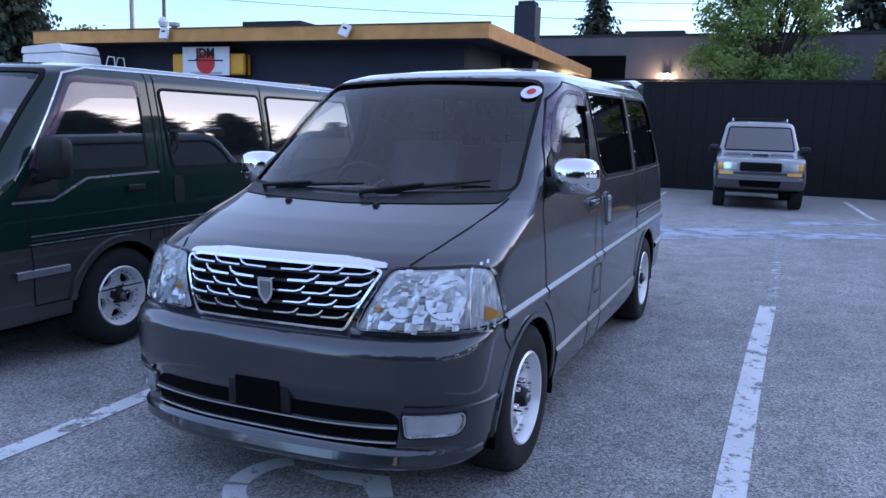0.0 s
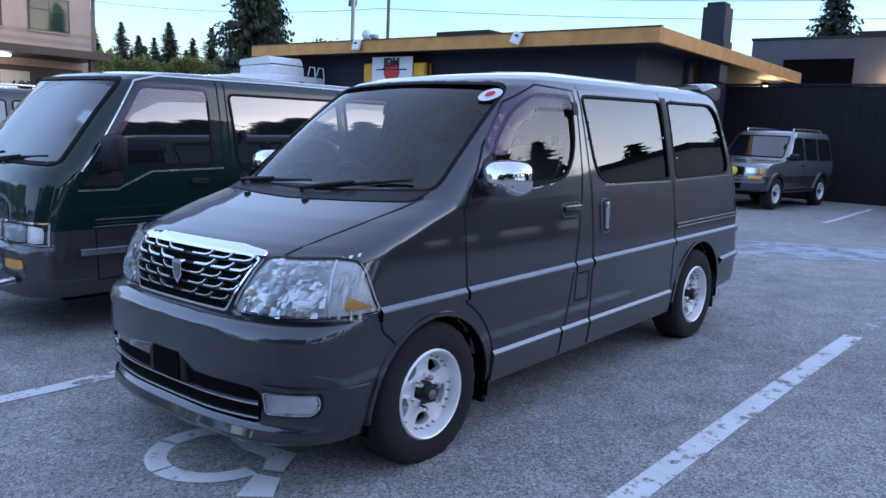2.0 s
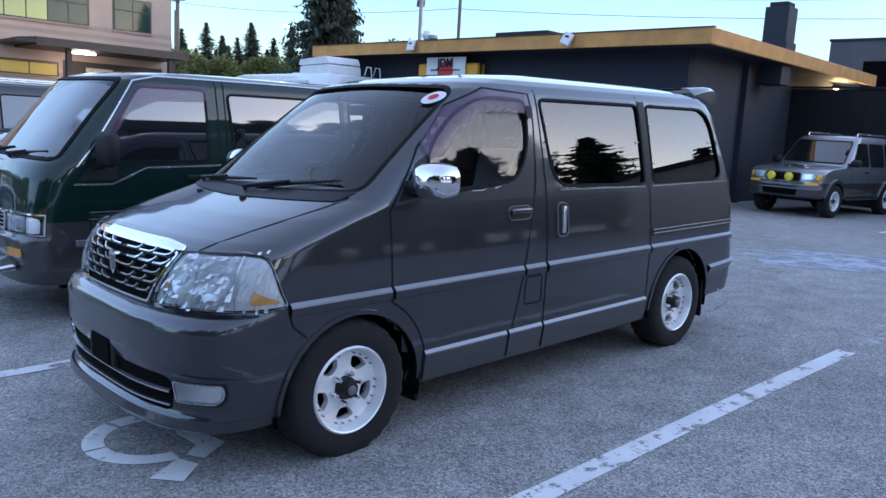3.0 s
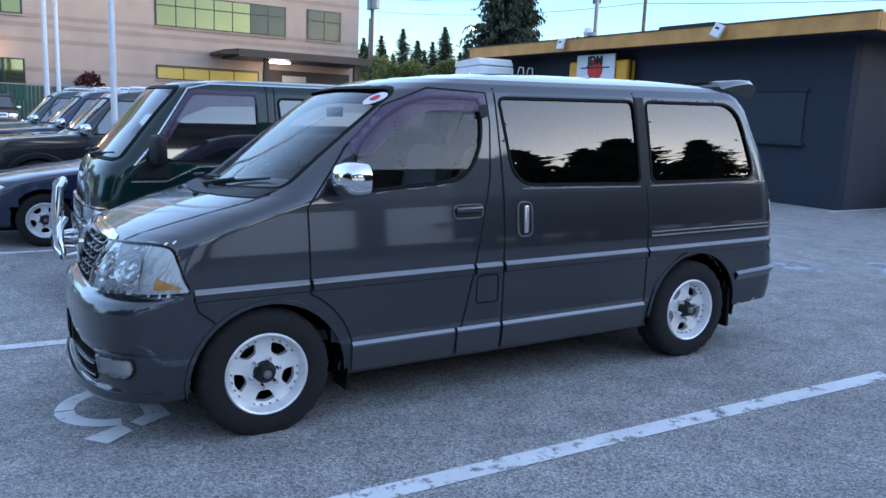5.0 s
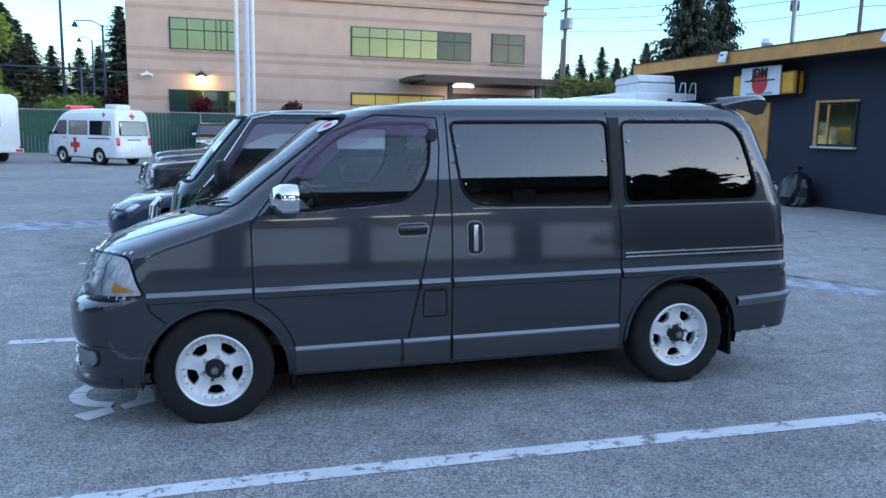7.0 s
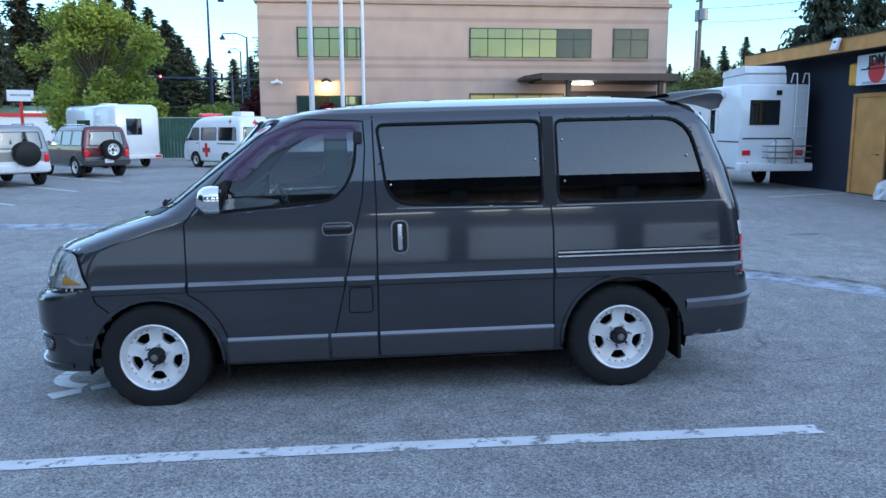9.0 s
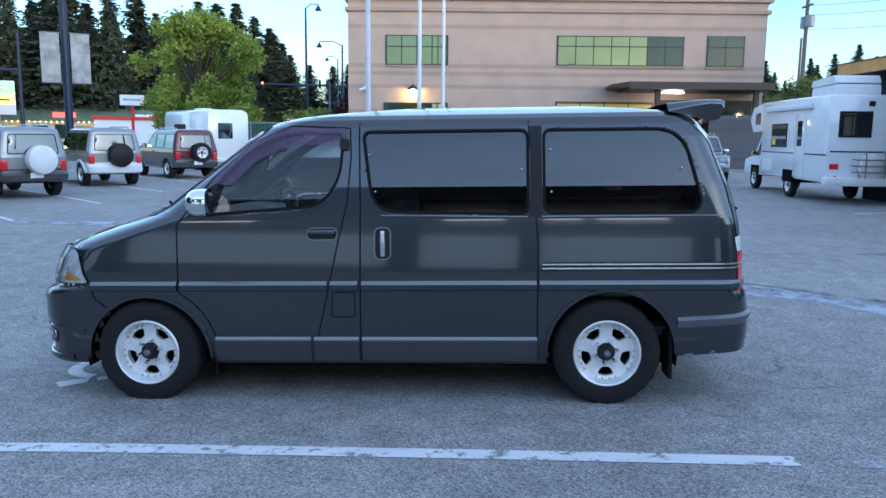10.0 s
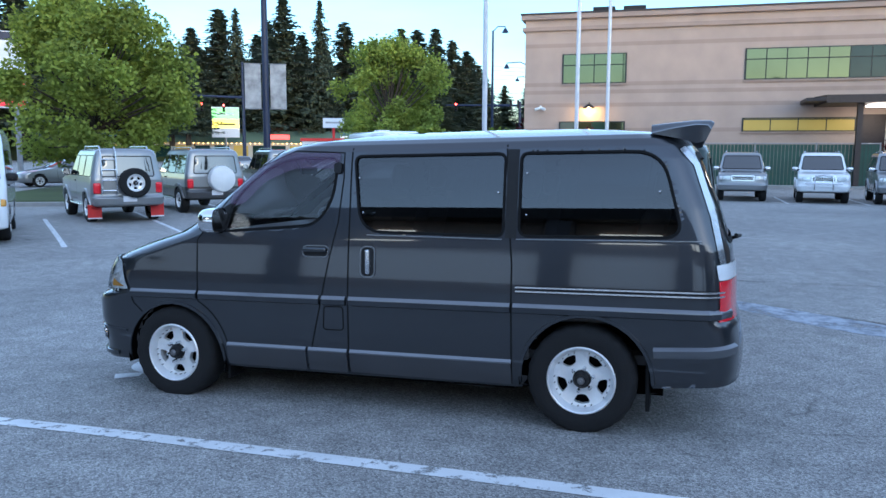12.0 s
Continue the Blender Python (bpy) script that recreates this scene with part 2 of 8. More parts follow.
BROWN_METAL = material("dark brown metal", (0.05, 0.038, 0.036), 0.5, 0.3, vary=0.25)
MULLION = material("dark window mullion", (0.025, 0.03, 0.03), 0.4, 0.5, vary=0.2)
GREEN_GLASS = material("green tinted mirror glass", (0.125, 0.145, 0.085), 0.03, 0.85, vary=0.12, scale=0.6, fine=3)
DARK_GLASS = material("dark green window glass", (0.02, 0.05, 0.045), 0.04, 0.0, vary=0.3, scale=0.6, fine=3, spec=0.35)
LIT_ROOM = glow("warm lit room", (0.42, 0.30, 0.06), 0.06)
# glow of unseen panes, there to lighten the van's side panels
SHOP_FILL = glow("dim shopfront glow added for the van's side", (0.84, 0.88, 0.9), 0.13)
SHOP_BRIGHT = glow("bright lit shop window", (1.0, 0.96, 0.82), 0.9)
LAMP_WARM = glow("warm lamp", (1.0, 0.72, 0.3), 22.0)
LAMP_WHITE = glow("canopy lamp", (1.0, 0.85, 0.7), 3.0)
LAMP_RED = glow("red signal lamp", (1.0, 0.04, 0.03), 6.0)
FESTOON = glow("amber festoon bulb", (1.0, 0.5, 0.15), 4.0)
POLE_WHITE = material("white painted pole", (0.72, 0.73, 0.76), 0.4, vary=0.1)
POLE_BLUE = material("dark blue painted pole", (0.012, 0.022, 0.06), 0.45, 0.2, vary=0.2)
POLE_GREY = material("galvanised pole", (0.3, 0.31, 0.33), 0.5, 0.6, vary=0.2)
WOOD_POLE = material("weathered pole timber", (0.16, 0.14, 0.13), 0.9, vary=0.3, bump=0.3)
WOOD_FENCE = material("weathered grey fence boards", (0.17, 0.165, 0.17), 0.9, vary=0.4, scale=3, bump=0.4, fine=45)
GREEN_SLAT = material("green fence slats", (0.02, 0.075, 0.055), 0.6, vary=0.3, scale=2)
BARK = material("bark", (0.07, 0.055, 0.045), 0.95, vary=0.4, scale=8, bump=0.6, fine=40)
NEEDLES_DARK = foliage("dark pine needles", (0.055, 0.075, 0.05), 0.85, vary=0.5, scale=0.7, fine=4)
NEEDLES = foliage("conifer needles", (0.12, 0.155, 0.105), 0.85, vary=0.5, scale=0.7, fine=4)
LEAVES = foliage("spring maple leaves", (0.31, 0.39, 0.065), 0.7, vary=0.5, scale=0.8, fine=3)
LEAVES_DARK = foliage("deep green leaves", (0.20, 0.29, 0.08), 0.75, vary=0.5, scale=0.8, fine=3)
LEAVES_RED = foliage("dark red leaves", (0.09, 0.012, 0.018), 0.75, vary=0.4, scale=2, fine=6)
SHRUB = foliage("olive scrub leaves", (0.20, 0.22, 0.07), 0.85, vary=0.5, scale=0.5, fine=2)
GRASS = material("grass bank", (0.07, 0.10, 0.025), 0.95, vary=0.5, scale=0.25, fine=3, bump=0.5)
CONCRETE = material("concrete kerb", (0.32, 0.32, 0.31), 0.9, vary=0.25, scale=3, bump=0.3)
MALL_WALL = material("teal green shopfront cladding", (0.10, 0.19, 0.17), 0.7, vary=0.2, scale=0.4)
SIGN_WHITE = material("white sign face", (0.75, 0.76, 0.8), 0.5, vary=0.08)
SIGN_YELLOW = material("yellow sign face", (0.75, 0.36, 0.02), 0.5, vary=0.1)
BANNER = material("printed grey banner cloth", (0.45, 0.46, 0.48), 0.8, vary=0.55, scale=1.6, fine=5)
BAR_INK = material("black sign ink", (0.01, 0.01, 0.012), 0.6)


# ---- mesh helpers ----
def part(name, bm, mat, parent=None, label="", smooth=False):
    """Links a bmesh as one mesh object, under a thing or a part when one is given."""
    me = bpy.data.meshes.new(name)
    bmesh.ops.recalc_face_normals(bm, faces=bm.faces)
    bm.to_mesh(me)
    bm.free()
    for mt in mat if isinstance(mat, (list, tuple)) else [mat]:
        me.materials.append(mt)
    if smooth:
        me.shade_smooth()
        if smooth != "all":
            me.set_sharp_from_angle(angle=radians(38))
    ob = new(name, me)
    if parent is not None:
        ob.parent = parent
    if label:
        tagged(ob, label)
    return ob


def share(name, source, parent, m):
    """Another object on the mesh of a part, at the pose m."""
    ob = new(name, source.data)
    ob.parent = parent
    ob.matrix_basis = m
    return ob


def thing(name, m, label, category, group="", kind=""):
    ob = new(name)
    ob.empty_display_size = 0.2
    ob.matrix_basis = m
    return tagged(ob, label, category, group, kind)


def box(bm, x0, x1, y0, y1, z0, z1, bevel=0.0):
    vs = [bm.verts.new((x, y, z)) for z in (z0, z1) for y in (y0, y1) for x in (x0, x1)]
    fs = [bm.faces.new([vs[i] for i in q]) for q in ((0, 2, 3, 1), (4, 5, 7, 6), (0, 1, 5, 4), (1, 3, 7, 5), (3, 2, 6, 7), (2, 0, 4, 6))]
    if bevel:
        es = list({e for f in fs for e in f.edges})
        bmesh.ops.bevel(bm, geom=es, offset=bevel, segments=2, profile=0.5, affect="EDGES")
    return bm


def boxed(*a, **k):
    return box(bmesh.new(), *a, **k)


def tube(bm, pts, radius, seg=10, caps=True):
    """A round tube along points; radius is a number or one for each point."""
    pts = [Vector(p) for p in pts]
    rad = radius if isinstance(radius, (list, tuple)) else [radius] * len(pts)
    rings = []
    side = None
    for i, p in enumerate(pts):
        d = (pts[min(i + 1, len(pts) - 1)] - pts[max(i - 1, 0)]).normalized()
        if side is None:
            side = d.orthogonal().normalized()
        side = (side - d * side.dot(d)).normalized()
        up = d.cross(side)
        rings.append([bm.verts.new(p + rad[i] * (math.cos(2 * math.pi * k / seg) * side + math.sin(2 * math.pi * k / seg) * up)) for k in range(seg)])
    for a, b in zip(rings, rings[1:]):
        for k in range(seg):
            bm.faces.new((a[k], a[(k + 1) % seg], b[(k + 1) % seg], b[k]))
    if caps:
        bm.faces.new(rings[0][::-1])
        bm.faces.new(rings[-1])
    return bm


def tubed(*a, **k):
    return tube(bmesh.new(), *a, **k)


def lathe(bm, profile, seg=40, axis="y"):
    """Turns (radius, along) points round an axis."""
    rings = []
    for r, h in profile:
        ring = []
        for k in range(seg):
            c, s = r * math.cos(2 * math.pi * k / seg), r * math.sin(2 * math.pi * k / seg)
            ring.append(bm.verts.new({"y": (c, h, s), "z": (c, s, h), "x": (h, c, s)}[axis]))
        rings.append(ring)
    for a, b in zip(rings, rings[1:]):
        for k in range(seg):
            bm.faces.new((a[k], a[(k + 1) % seg], b[(k + 1) % seg], b[k]))
    return bm


def prism(bm, poly, axis, a, b):
    """A flat polygon, given in the two other axes, drawn out along one axis from a to b."""
    def at(p, h):
        return {"x": (h, p[0], p[1]), "y": (p[0], h, p[1]), "z": (p[0], p[1], h)}[axis]
    lo = [bm.verts.new(at(p, a)) for p in poly]
    hi = [bm.verts.new(at(p, b)) for p in poly]
    bm.faces.new(lo)
    bm.faces.new(hi[::-1])
    n = len(poly)
    for k in range(n):
        bm.faces.new((lo[k], lo[(k + 1) % n], hi[(k + 1) % n], hi[k]))
    return bm


def prismed(*a):
    return prism(bmesh.new(), *a)


def rounded(poly, r, seg=5):
    """The polygon with its corners rounded; r is a number or one for each corner."""
    out = []
    n = len(poly)
    for i in range(n):
        p, a, b = Vector(poly[i]), Vector(poly[i - 1]), Vector(poly[(i + 1) % n])
        rr = r[i] if isinstance(r, (list, tuple)) else r
        da, db = (a - p), (b - p)
        k = min(rr, da.length * 0.48, db.length * 0.48)
        pa, pb = p + da.normalized() * k, p + db.normalized() * k
        for s in range(seg + 1):
            t = s / seg
            q = pa * (1 - t) ** 2 + p * 2 * t * (1 - t) + pb * t * t
            out.append((q.x, q.y))
    return out


def inside(poly, x, y):
    """Which of the points (arrays) lie in the polygon."""
    c = np.zeros(np.shape(x), bool)
    for (x0, y0), (x1, y1) in zip(poly, poly[1:] + poly[:1]):
        if y0 != y1:
            c ^= ((y0 > y) != (y1 > y)) & (x < (x1 - x0) * (y - y0) / (y1 - y0) + x0)
    return c


def nearest(poly, x, y):
    """The nearest points of the outline and their distances."""
    best, bx, by = np.full(np.shape(x), 1e9), np.array(x, float), np.array(y, float)
    for (x0, y0), (x1, y1) in zip(poly, poly[1:] + poly[:1]):
        dx, dy = x1 - x0, y1 - y0
        t = np.clip(((x - x0) * dx + (y - y0) * dy) / (dx * dx + dy * dy + 1e-12), 0, 1)
        px, py = x0 + t * dx, y0 + t * dy
        d = np.hypot(px - x, py - y)
        k = d < best
        best, bx, by = np.where(k, d, best), np.where(k, px, bx), np.where(k, py, by)
    return best, bx, by


class Body:
    """A car body made of level slices. Rows, from below: height, foremost and rearmost point, half width, how far the
    front's and the rear's rounding reaches along the side, and how square each is. x runs to the rear, from the front axle."""

    def __init__(self, rows, crown=0.06):
        a = np.array(rows, float)
        s = np.concatenate([[0], np.cumsum(np.linalg.norm(np.diff(a[:, :4], axis=0), axis=1))])
        self.rows, self.s, self.crown = a, s, crown

    def levels(self, step):
        """Heights of slices that lie about a step apart along the skin; the rows' own heights are among them."""
        out = []
        for i in range(len(self.rows) - 1):
            n = max(1, round((self.s[i + 1] - self.s[i]) / step))
            out += [self.rows[i, 0] + (self.rows[i + 1, 0] - self.rows[i, 0]) * k / n for k in range(n)]
        return np.array(out + [self.rows[-1, 0]])

    def row(self, z):
        a = self.rows
        return [np.interp(z, a[:, 0], a[:, k]) for k in range(1, 8)]

    def side_y(self, x, z):
        f, r, w, lf, lr, nf, nr = self.row(z)
        tf = np.clip((f + lf - x) / lf, 0, 1)
        tr = np.clip((x - r + lr) / lr, 0, 1)
        return w * (1 - tf ** nf) ** (1 / nf) * (1 - tr ** nr) ** (1 / nr)

    def front_x(self, y, z):
        f, r, w, lf, lr, nf, nr = self.row(z)
        return f + lf * (1 - (1 - np.clip(np.abs(y) / w, 0, 1) ** nf) ** (1 / nf))

    def rear_x(self, y, z):
        f, r, w, lf, lr, nf, nr = self.row(z)
        return r - lr * (1 - (1 - np.clip(np.abs(y) / w, 0, 1) ** nr) ** (1 / nr))

    def half(self, z, n=60):
        """One slice from the middle of the front round the left side (y < 0)."""
        f, r, w, lf, lr, nf, nr = self.row(z)
        t = np.linspace(0, np.pi / 2, n)
        x = f + lf - lf * np.cos(t) ** (2 / nf)
        y = w * np.sin(t) ** (2 / nf)
        return x, y

    def arc(self, c, z):
        """x and y at the way c along the slice from the middle of the front."""
        xs, ys, cs = [], [], np.atleast_1d(c)
        for cc, zz in zip(cs, np.broadcast_to(z, cs.shape)):
            x, y = self.half(zz)
            x, y = np.append(x, x[-1] + 3), np.append(y, y[-1])
            s = np.concatenate([[0], np.cumsum(np.hypot(np.diff(x), np.diff(y)))])
            xs.append(np.interp(abs(cc), s, x))
            ys.append(np.interp(abs(cc), s, y) * (1 if cc >= 0 else -1))
        return np.array(xs), np.array(ys)

    def at(self, kind, c, z, sign=1):
        c, z = np.asarray(c, float), np.asarray(z, float)
        if kind == "side":
            return np.stack([c, sign * self.side_y(c, z), z], -1)
        if kind == "front":
            return np.stack([self.front_x(c, z), c + 0 * z, z], -1)
        if kind == "rear":
            return np.stack([self.rear_x(c, z), c + 0 * z, z], -1)
        x, y = self.arc(c * sign, z)
        return np.stack([x, y, np.broadcast_to(z, x.shape)], -1)

    def off(self, kind, c, z, sign, d):
        """The points moved outwards from the skin by d."""
        h = 0.004
        p = self.at(kind, c, z, sign)
        a = self.at(kind, np.asarray(c) + h, z, sign) - self.at(kind, np.asarray(c) - h, z, sign)
        b = self.at(kind, c, np.asarray(z) + h, sign) - self.at(kind, c, np.asarray(z) - h, sign)
        n = np.cross(a, b)
        n /= np.linalg.norm(n, axis=-1, keepdims=True) + 1e-9
        mid = np.array([1.2, 0, 0.9])
        flip = np.sign(np.sum(n * (p - mid), -1, keepdims=True))
        return p + n * np.where(flip == 0, 1, flip) * np.asarray(d)[..., None]

    def patch(self, kind, poly, sign=1, out=0.003, depth=0.0, step=0.03, bm=None):
        """A curved panel over an outline on the skin, out from it; depth gives it a turned-in rim."""
        bm = bm or bmesh.new()
        pa = np.array(poly)
        (c0, z0), (c1, z1) = pa.min(0), pa.max(0)
        nc, nz = max(2, int((c1 - c0) / step) + 1), max(2, int((z1 - z0) / step) + 1)
        C, Z = np.meshgrid(np.linspace(c0, c1, nc + 1), np.linspace(z0, z1, nz + 1), indexing="ij")
        dist, bc, bz = nearest(poly, C, Z)
        tol = 0.72 * max((c1 - c0) / nc, (z1 - z0) / nz)
        snap = dist < tol
        ins = inside(poly, C, Z)
        C2, Z2 = np.where(snap, bc, C), np.where(snap, bz, Z)
        P = self.off(kind, C2.ravel(), Z2.ravel(), sign, np.full(C2.size, out)).reshape(nc + 1, nz + 1, 3)
        ok = ins | snap
        vs = {}
        for i in range(nc):
            for j in range(nz):
                q = [(i, j), (i + 1, j), (i + 1, j + 1), (i, j + 1)]
                if all(ok[k] for k in q) and inside(poly, np.mean([C2[k] for k in q]), np.mean([Z2[k] for k in q])):
                    pts = []
                    for k in q:
                        if k not in vs:
                            vs[k] = bm.verts.new(P[k])
                        pts.append(vs[k])
                    try:
                        bm.faces.new(pts)
                    except ValueError:
                        pass
        bmesh.ops.remove_doubles(bm, verts=bm.verts, dist=0.0004)
        if depth:
            edges = [e for e in bm.edges if len(e.link_faces) == 1]
            ret = bmesh.ops.extrude_edge_only(bm, edges=edges)
            bm.verts.index_update()
            nv = [v for v in ret["geom"] if isinstance(v, bmesh.types.BMVert)]
            for v in nv:
                v.co.x += 0
                if kind in ("front", "arc") and abs(v.co.y) < 0.8:
                    v.co.x += depth
                elif kind == "rear":
                    v.co.x -= depth
                else:
                    v.co.y -= math.copysign(depth, v.co.y)
        return bm

    def pane(self, kind, poly, sign=1, out=-0.009, step=0.06, margin=0.06):
        """Glass behind an opening: a smooth even sheet that runs on a little behind the skin."""
        bm = bmesh.new()
        pa = np.array(poly)
        (c0, z0), (c1, z1) = pa.min(0) - margin, pa.max(0) + margin
        nc, nz = int((c1 - c0) / step) + 1, int((z1 - z0) / step) + 1
        C, Z = np.meshgrid(np.linspace(c0, c1, nc + 1), np.linspace(z0, z1, nz + 1), indexing="ij")
        dist = nearest(poly, C, Z)[0]
        ok = inside(poly, C, Z) | (dist < margin)
        P = self.off(kind, C.ravel(), Z.ravel(), sign, np.full(C.size, out)).reshape(nc + 1, nz + 1, 3)
        if kind == "side":
            # one even curve over the whole sheet
            px, pz = P[..., 0], P[..., 2]
            terms = np.stack([np.ones_like(px), px, pz, px * px, pz * pz], -1)
            fit = np.linalg.lstsq(terms[ok], P[..., 1][ok], rcond=None)[0]
            P[..., 1] = terms @ fit
        vs = {}
        for i in range(nc):
            for j in range(nz):
                q = [(i, j), (i + 1, j), (i + 1, j + 1), (i, j + 1)]
                if all(ok[k] for k in q):
                    for k in q:
                        if k not in vs:
                            vs[k] = bm.verts.new(P[k])
                    bm.faces.new([vs[k] for k in q])
        return bm

    def ribbon(self, kind, pts, width, out, sign=1, step=0.03, bm=None, thick=0.0, section=None):
        """A strip along a line on the skin. section: pairs of metres across the line and out from the skin."""
        bm = bm or bmesh.new()
        line = []
        for (c0, z0), (c1, z1) in zip(pts, pts[1:]):
            n = max(1, int(math.hypot(c1 - c0, z1 - z0) / step))
            line += [(c0 + (c1 - c0) * k / n, z0 + (z1 - z0) * k / n) for k in range(n)]
        line.append(pts[-1])
        a = np.array(line)
        d = np.gradient(a, axis=0)
        d /= np.linalg.norm(d, axis=1, keepdims=True) + 1e-9
        nrm = np.stack([-d[:, 1], d[:, 0]], 1)
        rows = []
        spec = [(-0.5, 0.0), (-0.4, out), (0.4, out), (0.5, 0.0)] if thick else [(-0.5, out), (0.5, out)]
        if section:
            spec, width = section, 1.0
        for k, o in spec:
            q = a + nrm * width * k
            rows.append([bm.verts.new(v) for v in self.off(kind, q[:, 0], q[:, 1], sign, np.full(len(a), o))])
        for r0, r1 in zip(rows, rows[1:]):
            for i in range(len(r0) - 1):
                bm.faces.new((r0[i], r0[i + 1], r1[i + 1], r1[i]))
        return bm

    def shell(self, step, cuts=(), out=0.0, split=None, side_step=None, roof=True):
        """The whole skin. cuts: (kind, outline, sign) openings. split: a height below which faces take the second material."""
        zs = self.levels(step)
        side_step = side_step or step
        n1 = max(6, int(0.9 / step))
        n3 = max(4, int(0.6 / step))
        f, r, w, lf, lr, nf, nr = self.row(1.0)
        n2 = max(4, int((r - lr - f - lf) / side_step))
        X, Y, Z, K = [], [], [], []
        for z in zs:
            f, r, w, lf, lr, nf, nr = self.row(z)
            td = np.linspace(0, np.pi / 2, 200)
            x, y = f + lf - lf * np.cos(td) ** (2 / nf), w * np.sin(td) ** (2 / nf)
            s = np.concatenate([[0], np.cumsum(np.hypot(np.diff(x), np.diff(y)))])
            k = np.linspace(0, s[-1], n1 + 1)
            xa, ya = np.interp(k, s, x), np.interp(k, s, y)
            xb = np.linspace(f + lf, r - lr, n2 + 1)[1:-1]
            x, y = r - lr + lr * np.sin(td) ** (2 / nr), w * np.cos(td) ** (2 / nr)
            s = np.concatenate([[0], np.cumsum(np.hypot(np.diff(x), np.diff(y)))])
            k = np.linspace(0, s[-1], n3 + 1)
            xc, yc = np.interp(k, s, x), np.interp(k, s, y)
            X.append(np.concatenate([xa, xb, xc]))
            Y.append(np.concatenate([ya, np.full(len(xb), w), yc]))
            Z.append(np.full(len(X[-1]), z))
        X, Y, Z = np.array(X), np.array(Y), np.array(Z)
        m = X.shape[1]
        X = np.concatenate([X, X[:, ::-1][:, 1:-1]], 1)
        Y = np.concatenate([-Y, Y[:, ::-1][:, 1:-1]], 1)
        Z = np.concatenate([Z, Z[:, ::-1][:, 1:-1]], 1)
        if out:
            c = np.array([1.2, 0.0])
            L = np.hypot(X - c[0], Y)
            X, Y = X + out * (X - c[0]) / L * 0.7, Y + out * np.sign(Y)
        gone = np.zeros(X.shape, bool)
        ni, nj = X.shape
        for kind, poly, sign in cuts:
            near_front = X < 1.2
            fx = np.array([self.row(z)[0] + self.row(z)[3] for z in zs])[:, None]
            if kind == "side":
                sel = (np.sign(Y) == sign) & (np.abs(Y) > 0.45)
                Cc = X
            elif kind == "front":
                sel = (X < fx + 0.02)
                Cc = Y
            else:
                sel = X > 2.5
                Cc = Y
            dist, bc, bz = nearest(poly, Cc, Z)
            cell = np.maximum(np.abs(np.diff(Cc, axis=1, append=Cc[:, :1])), 0.004)
            tol = np.minimum(0.62 * side_step, 0.04)
            snap = sel & (dist < tol)
            q = self.at(kind, bc, bz, sign)
            if not out:
                X, Y = np.where(snap, q[..., 0], X), np.where(snap, q[..., 1], Y)
            Z = np.where(snap, bz, Z)
            Cc = Y if kind != "side" else X
            jn = np.roll(np.arange(nj), -1)
            mc = (Cc[:-1] + Cc[1:] + Cc[:-1][:, jn] + Cc[1:][:, jn]) / 4
            mz = (Z[:-1] + Z[1:] + Z[:-1][:, jn] + Z[1:][:, jn]) / 4
            gone[:-1] |= inside(poly, mc, mz) & sel[:-1]
        bm = bmesh.new()
        V = [[bm.verts.new((X[i, j], Y[i, j], Z[i, j])) for j in range(nj)] for i in range(ni)]
        for i in range(ni - 1):
            for j in range(nj):
                if not gone[i, j]:
                    jj = (j + 1) % nj
                    face = bm.faces.new((V[i][j], V[i][jj], V[i + 1][jj], V[i + 1][j]))
                    if split and (zs[i] + zs[i + 1]) / 2 < split:
                        face.material_index = 1
        if roof:
            cx = (X[-1].min() + X[-1].max()) / 2
            prev = V[-1]
            steps = 8
            for k in range(1, steps + 1):
                q = 1 - k / steps
                rise = self.crown * (1 - q ** 2.2)
                ring = [bm.verts.new((cx + (X[-1, j] - cx) * q, Y[-1, j] * q, Z[-1, j] + rise)) for j in range(nj)] if k < steps else None
                if ring is None:
                    c = bm.verts.new((cx, 0, Z[-1, 0] + self.crown))
                    for j in range(nj):
                        bm.faces.new((prev[j], prev[(j + 1) % nj], c))
                else:
                    for j in range(nj):
                        bm.faces.new((prev[j], prev[(j + 1) % nj], ring[(j + 1) % nj], ring[j]))
                    prev = ring
        return bm


def closed(line):
    return line + line[:1]


def circle(cx, cz, r, a0=0, a1=360, n=36):
    return [(cx + r * math.cos(radians(a0 + (a1 - a0) * k / n)), cz + r * math.sin(radians(a0 + (a1 - a0) * k / n))) for k in range(n + 1)]


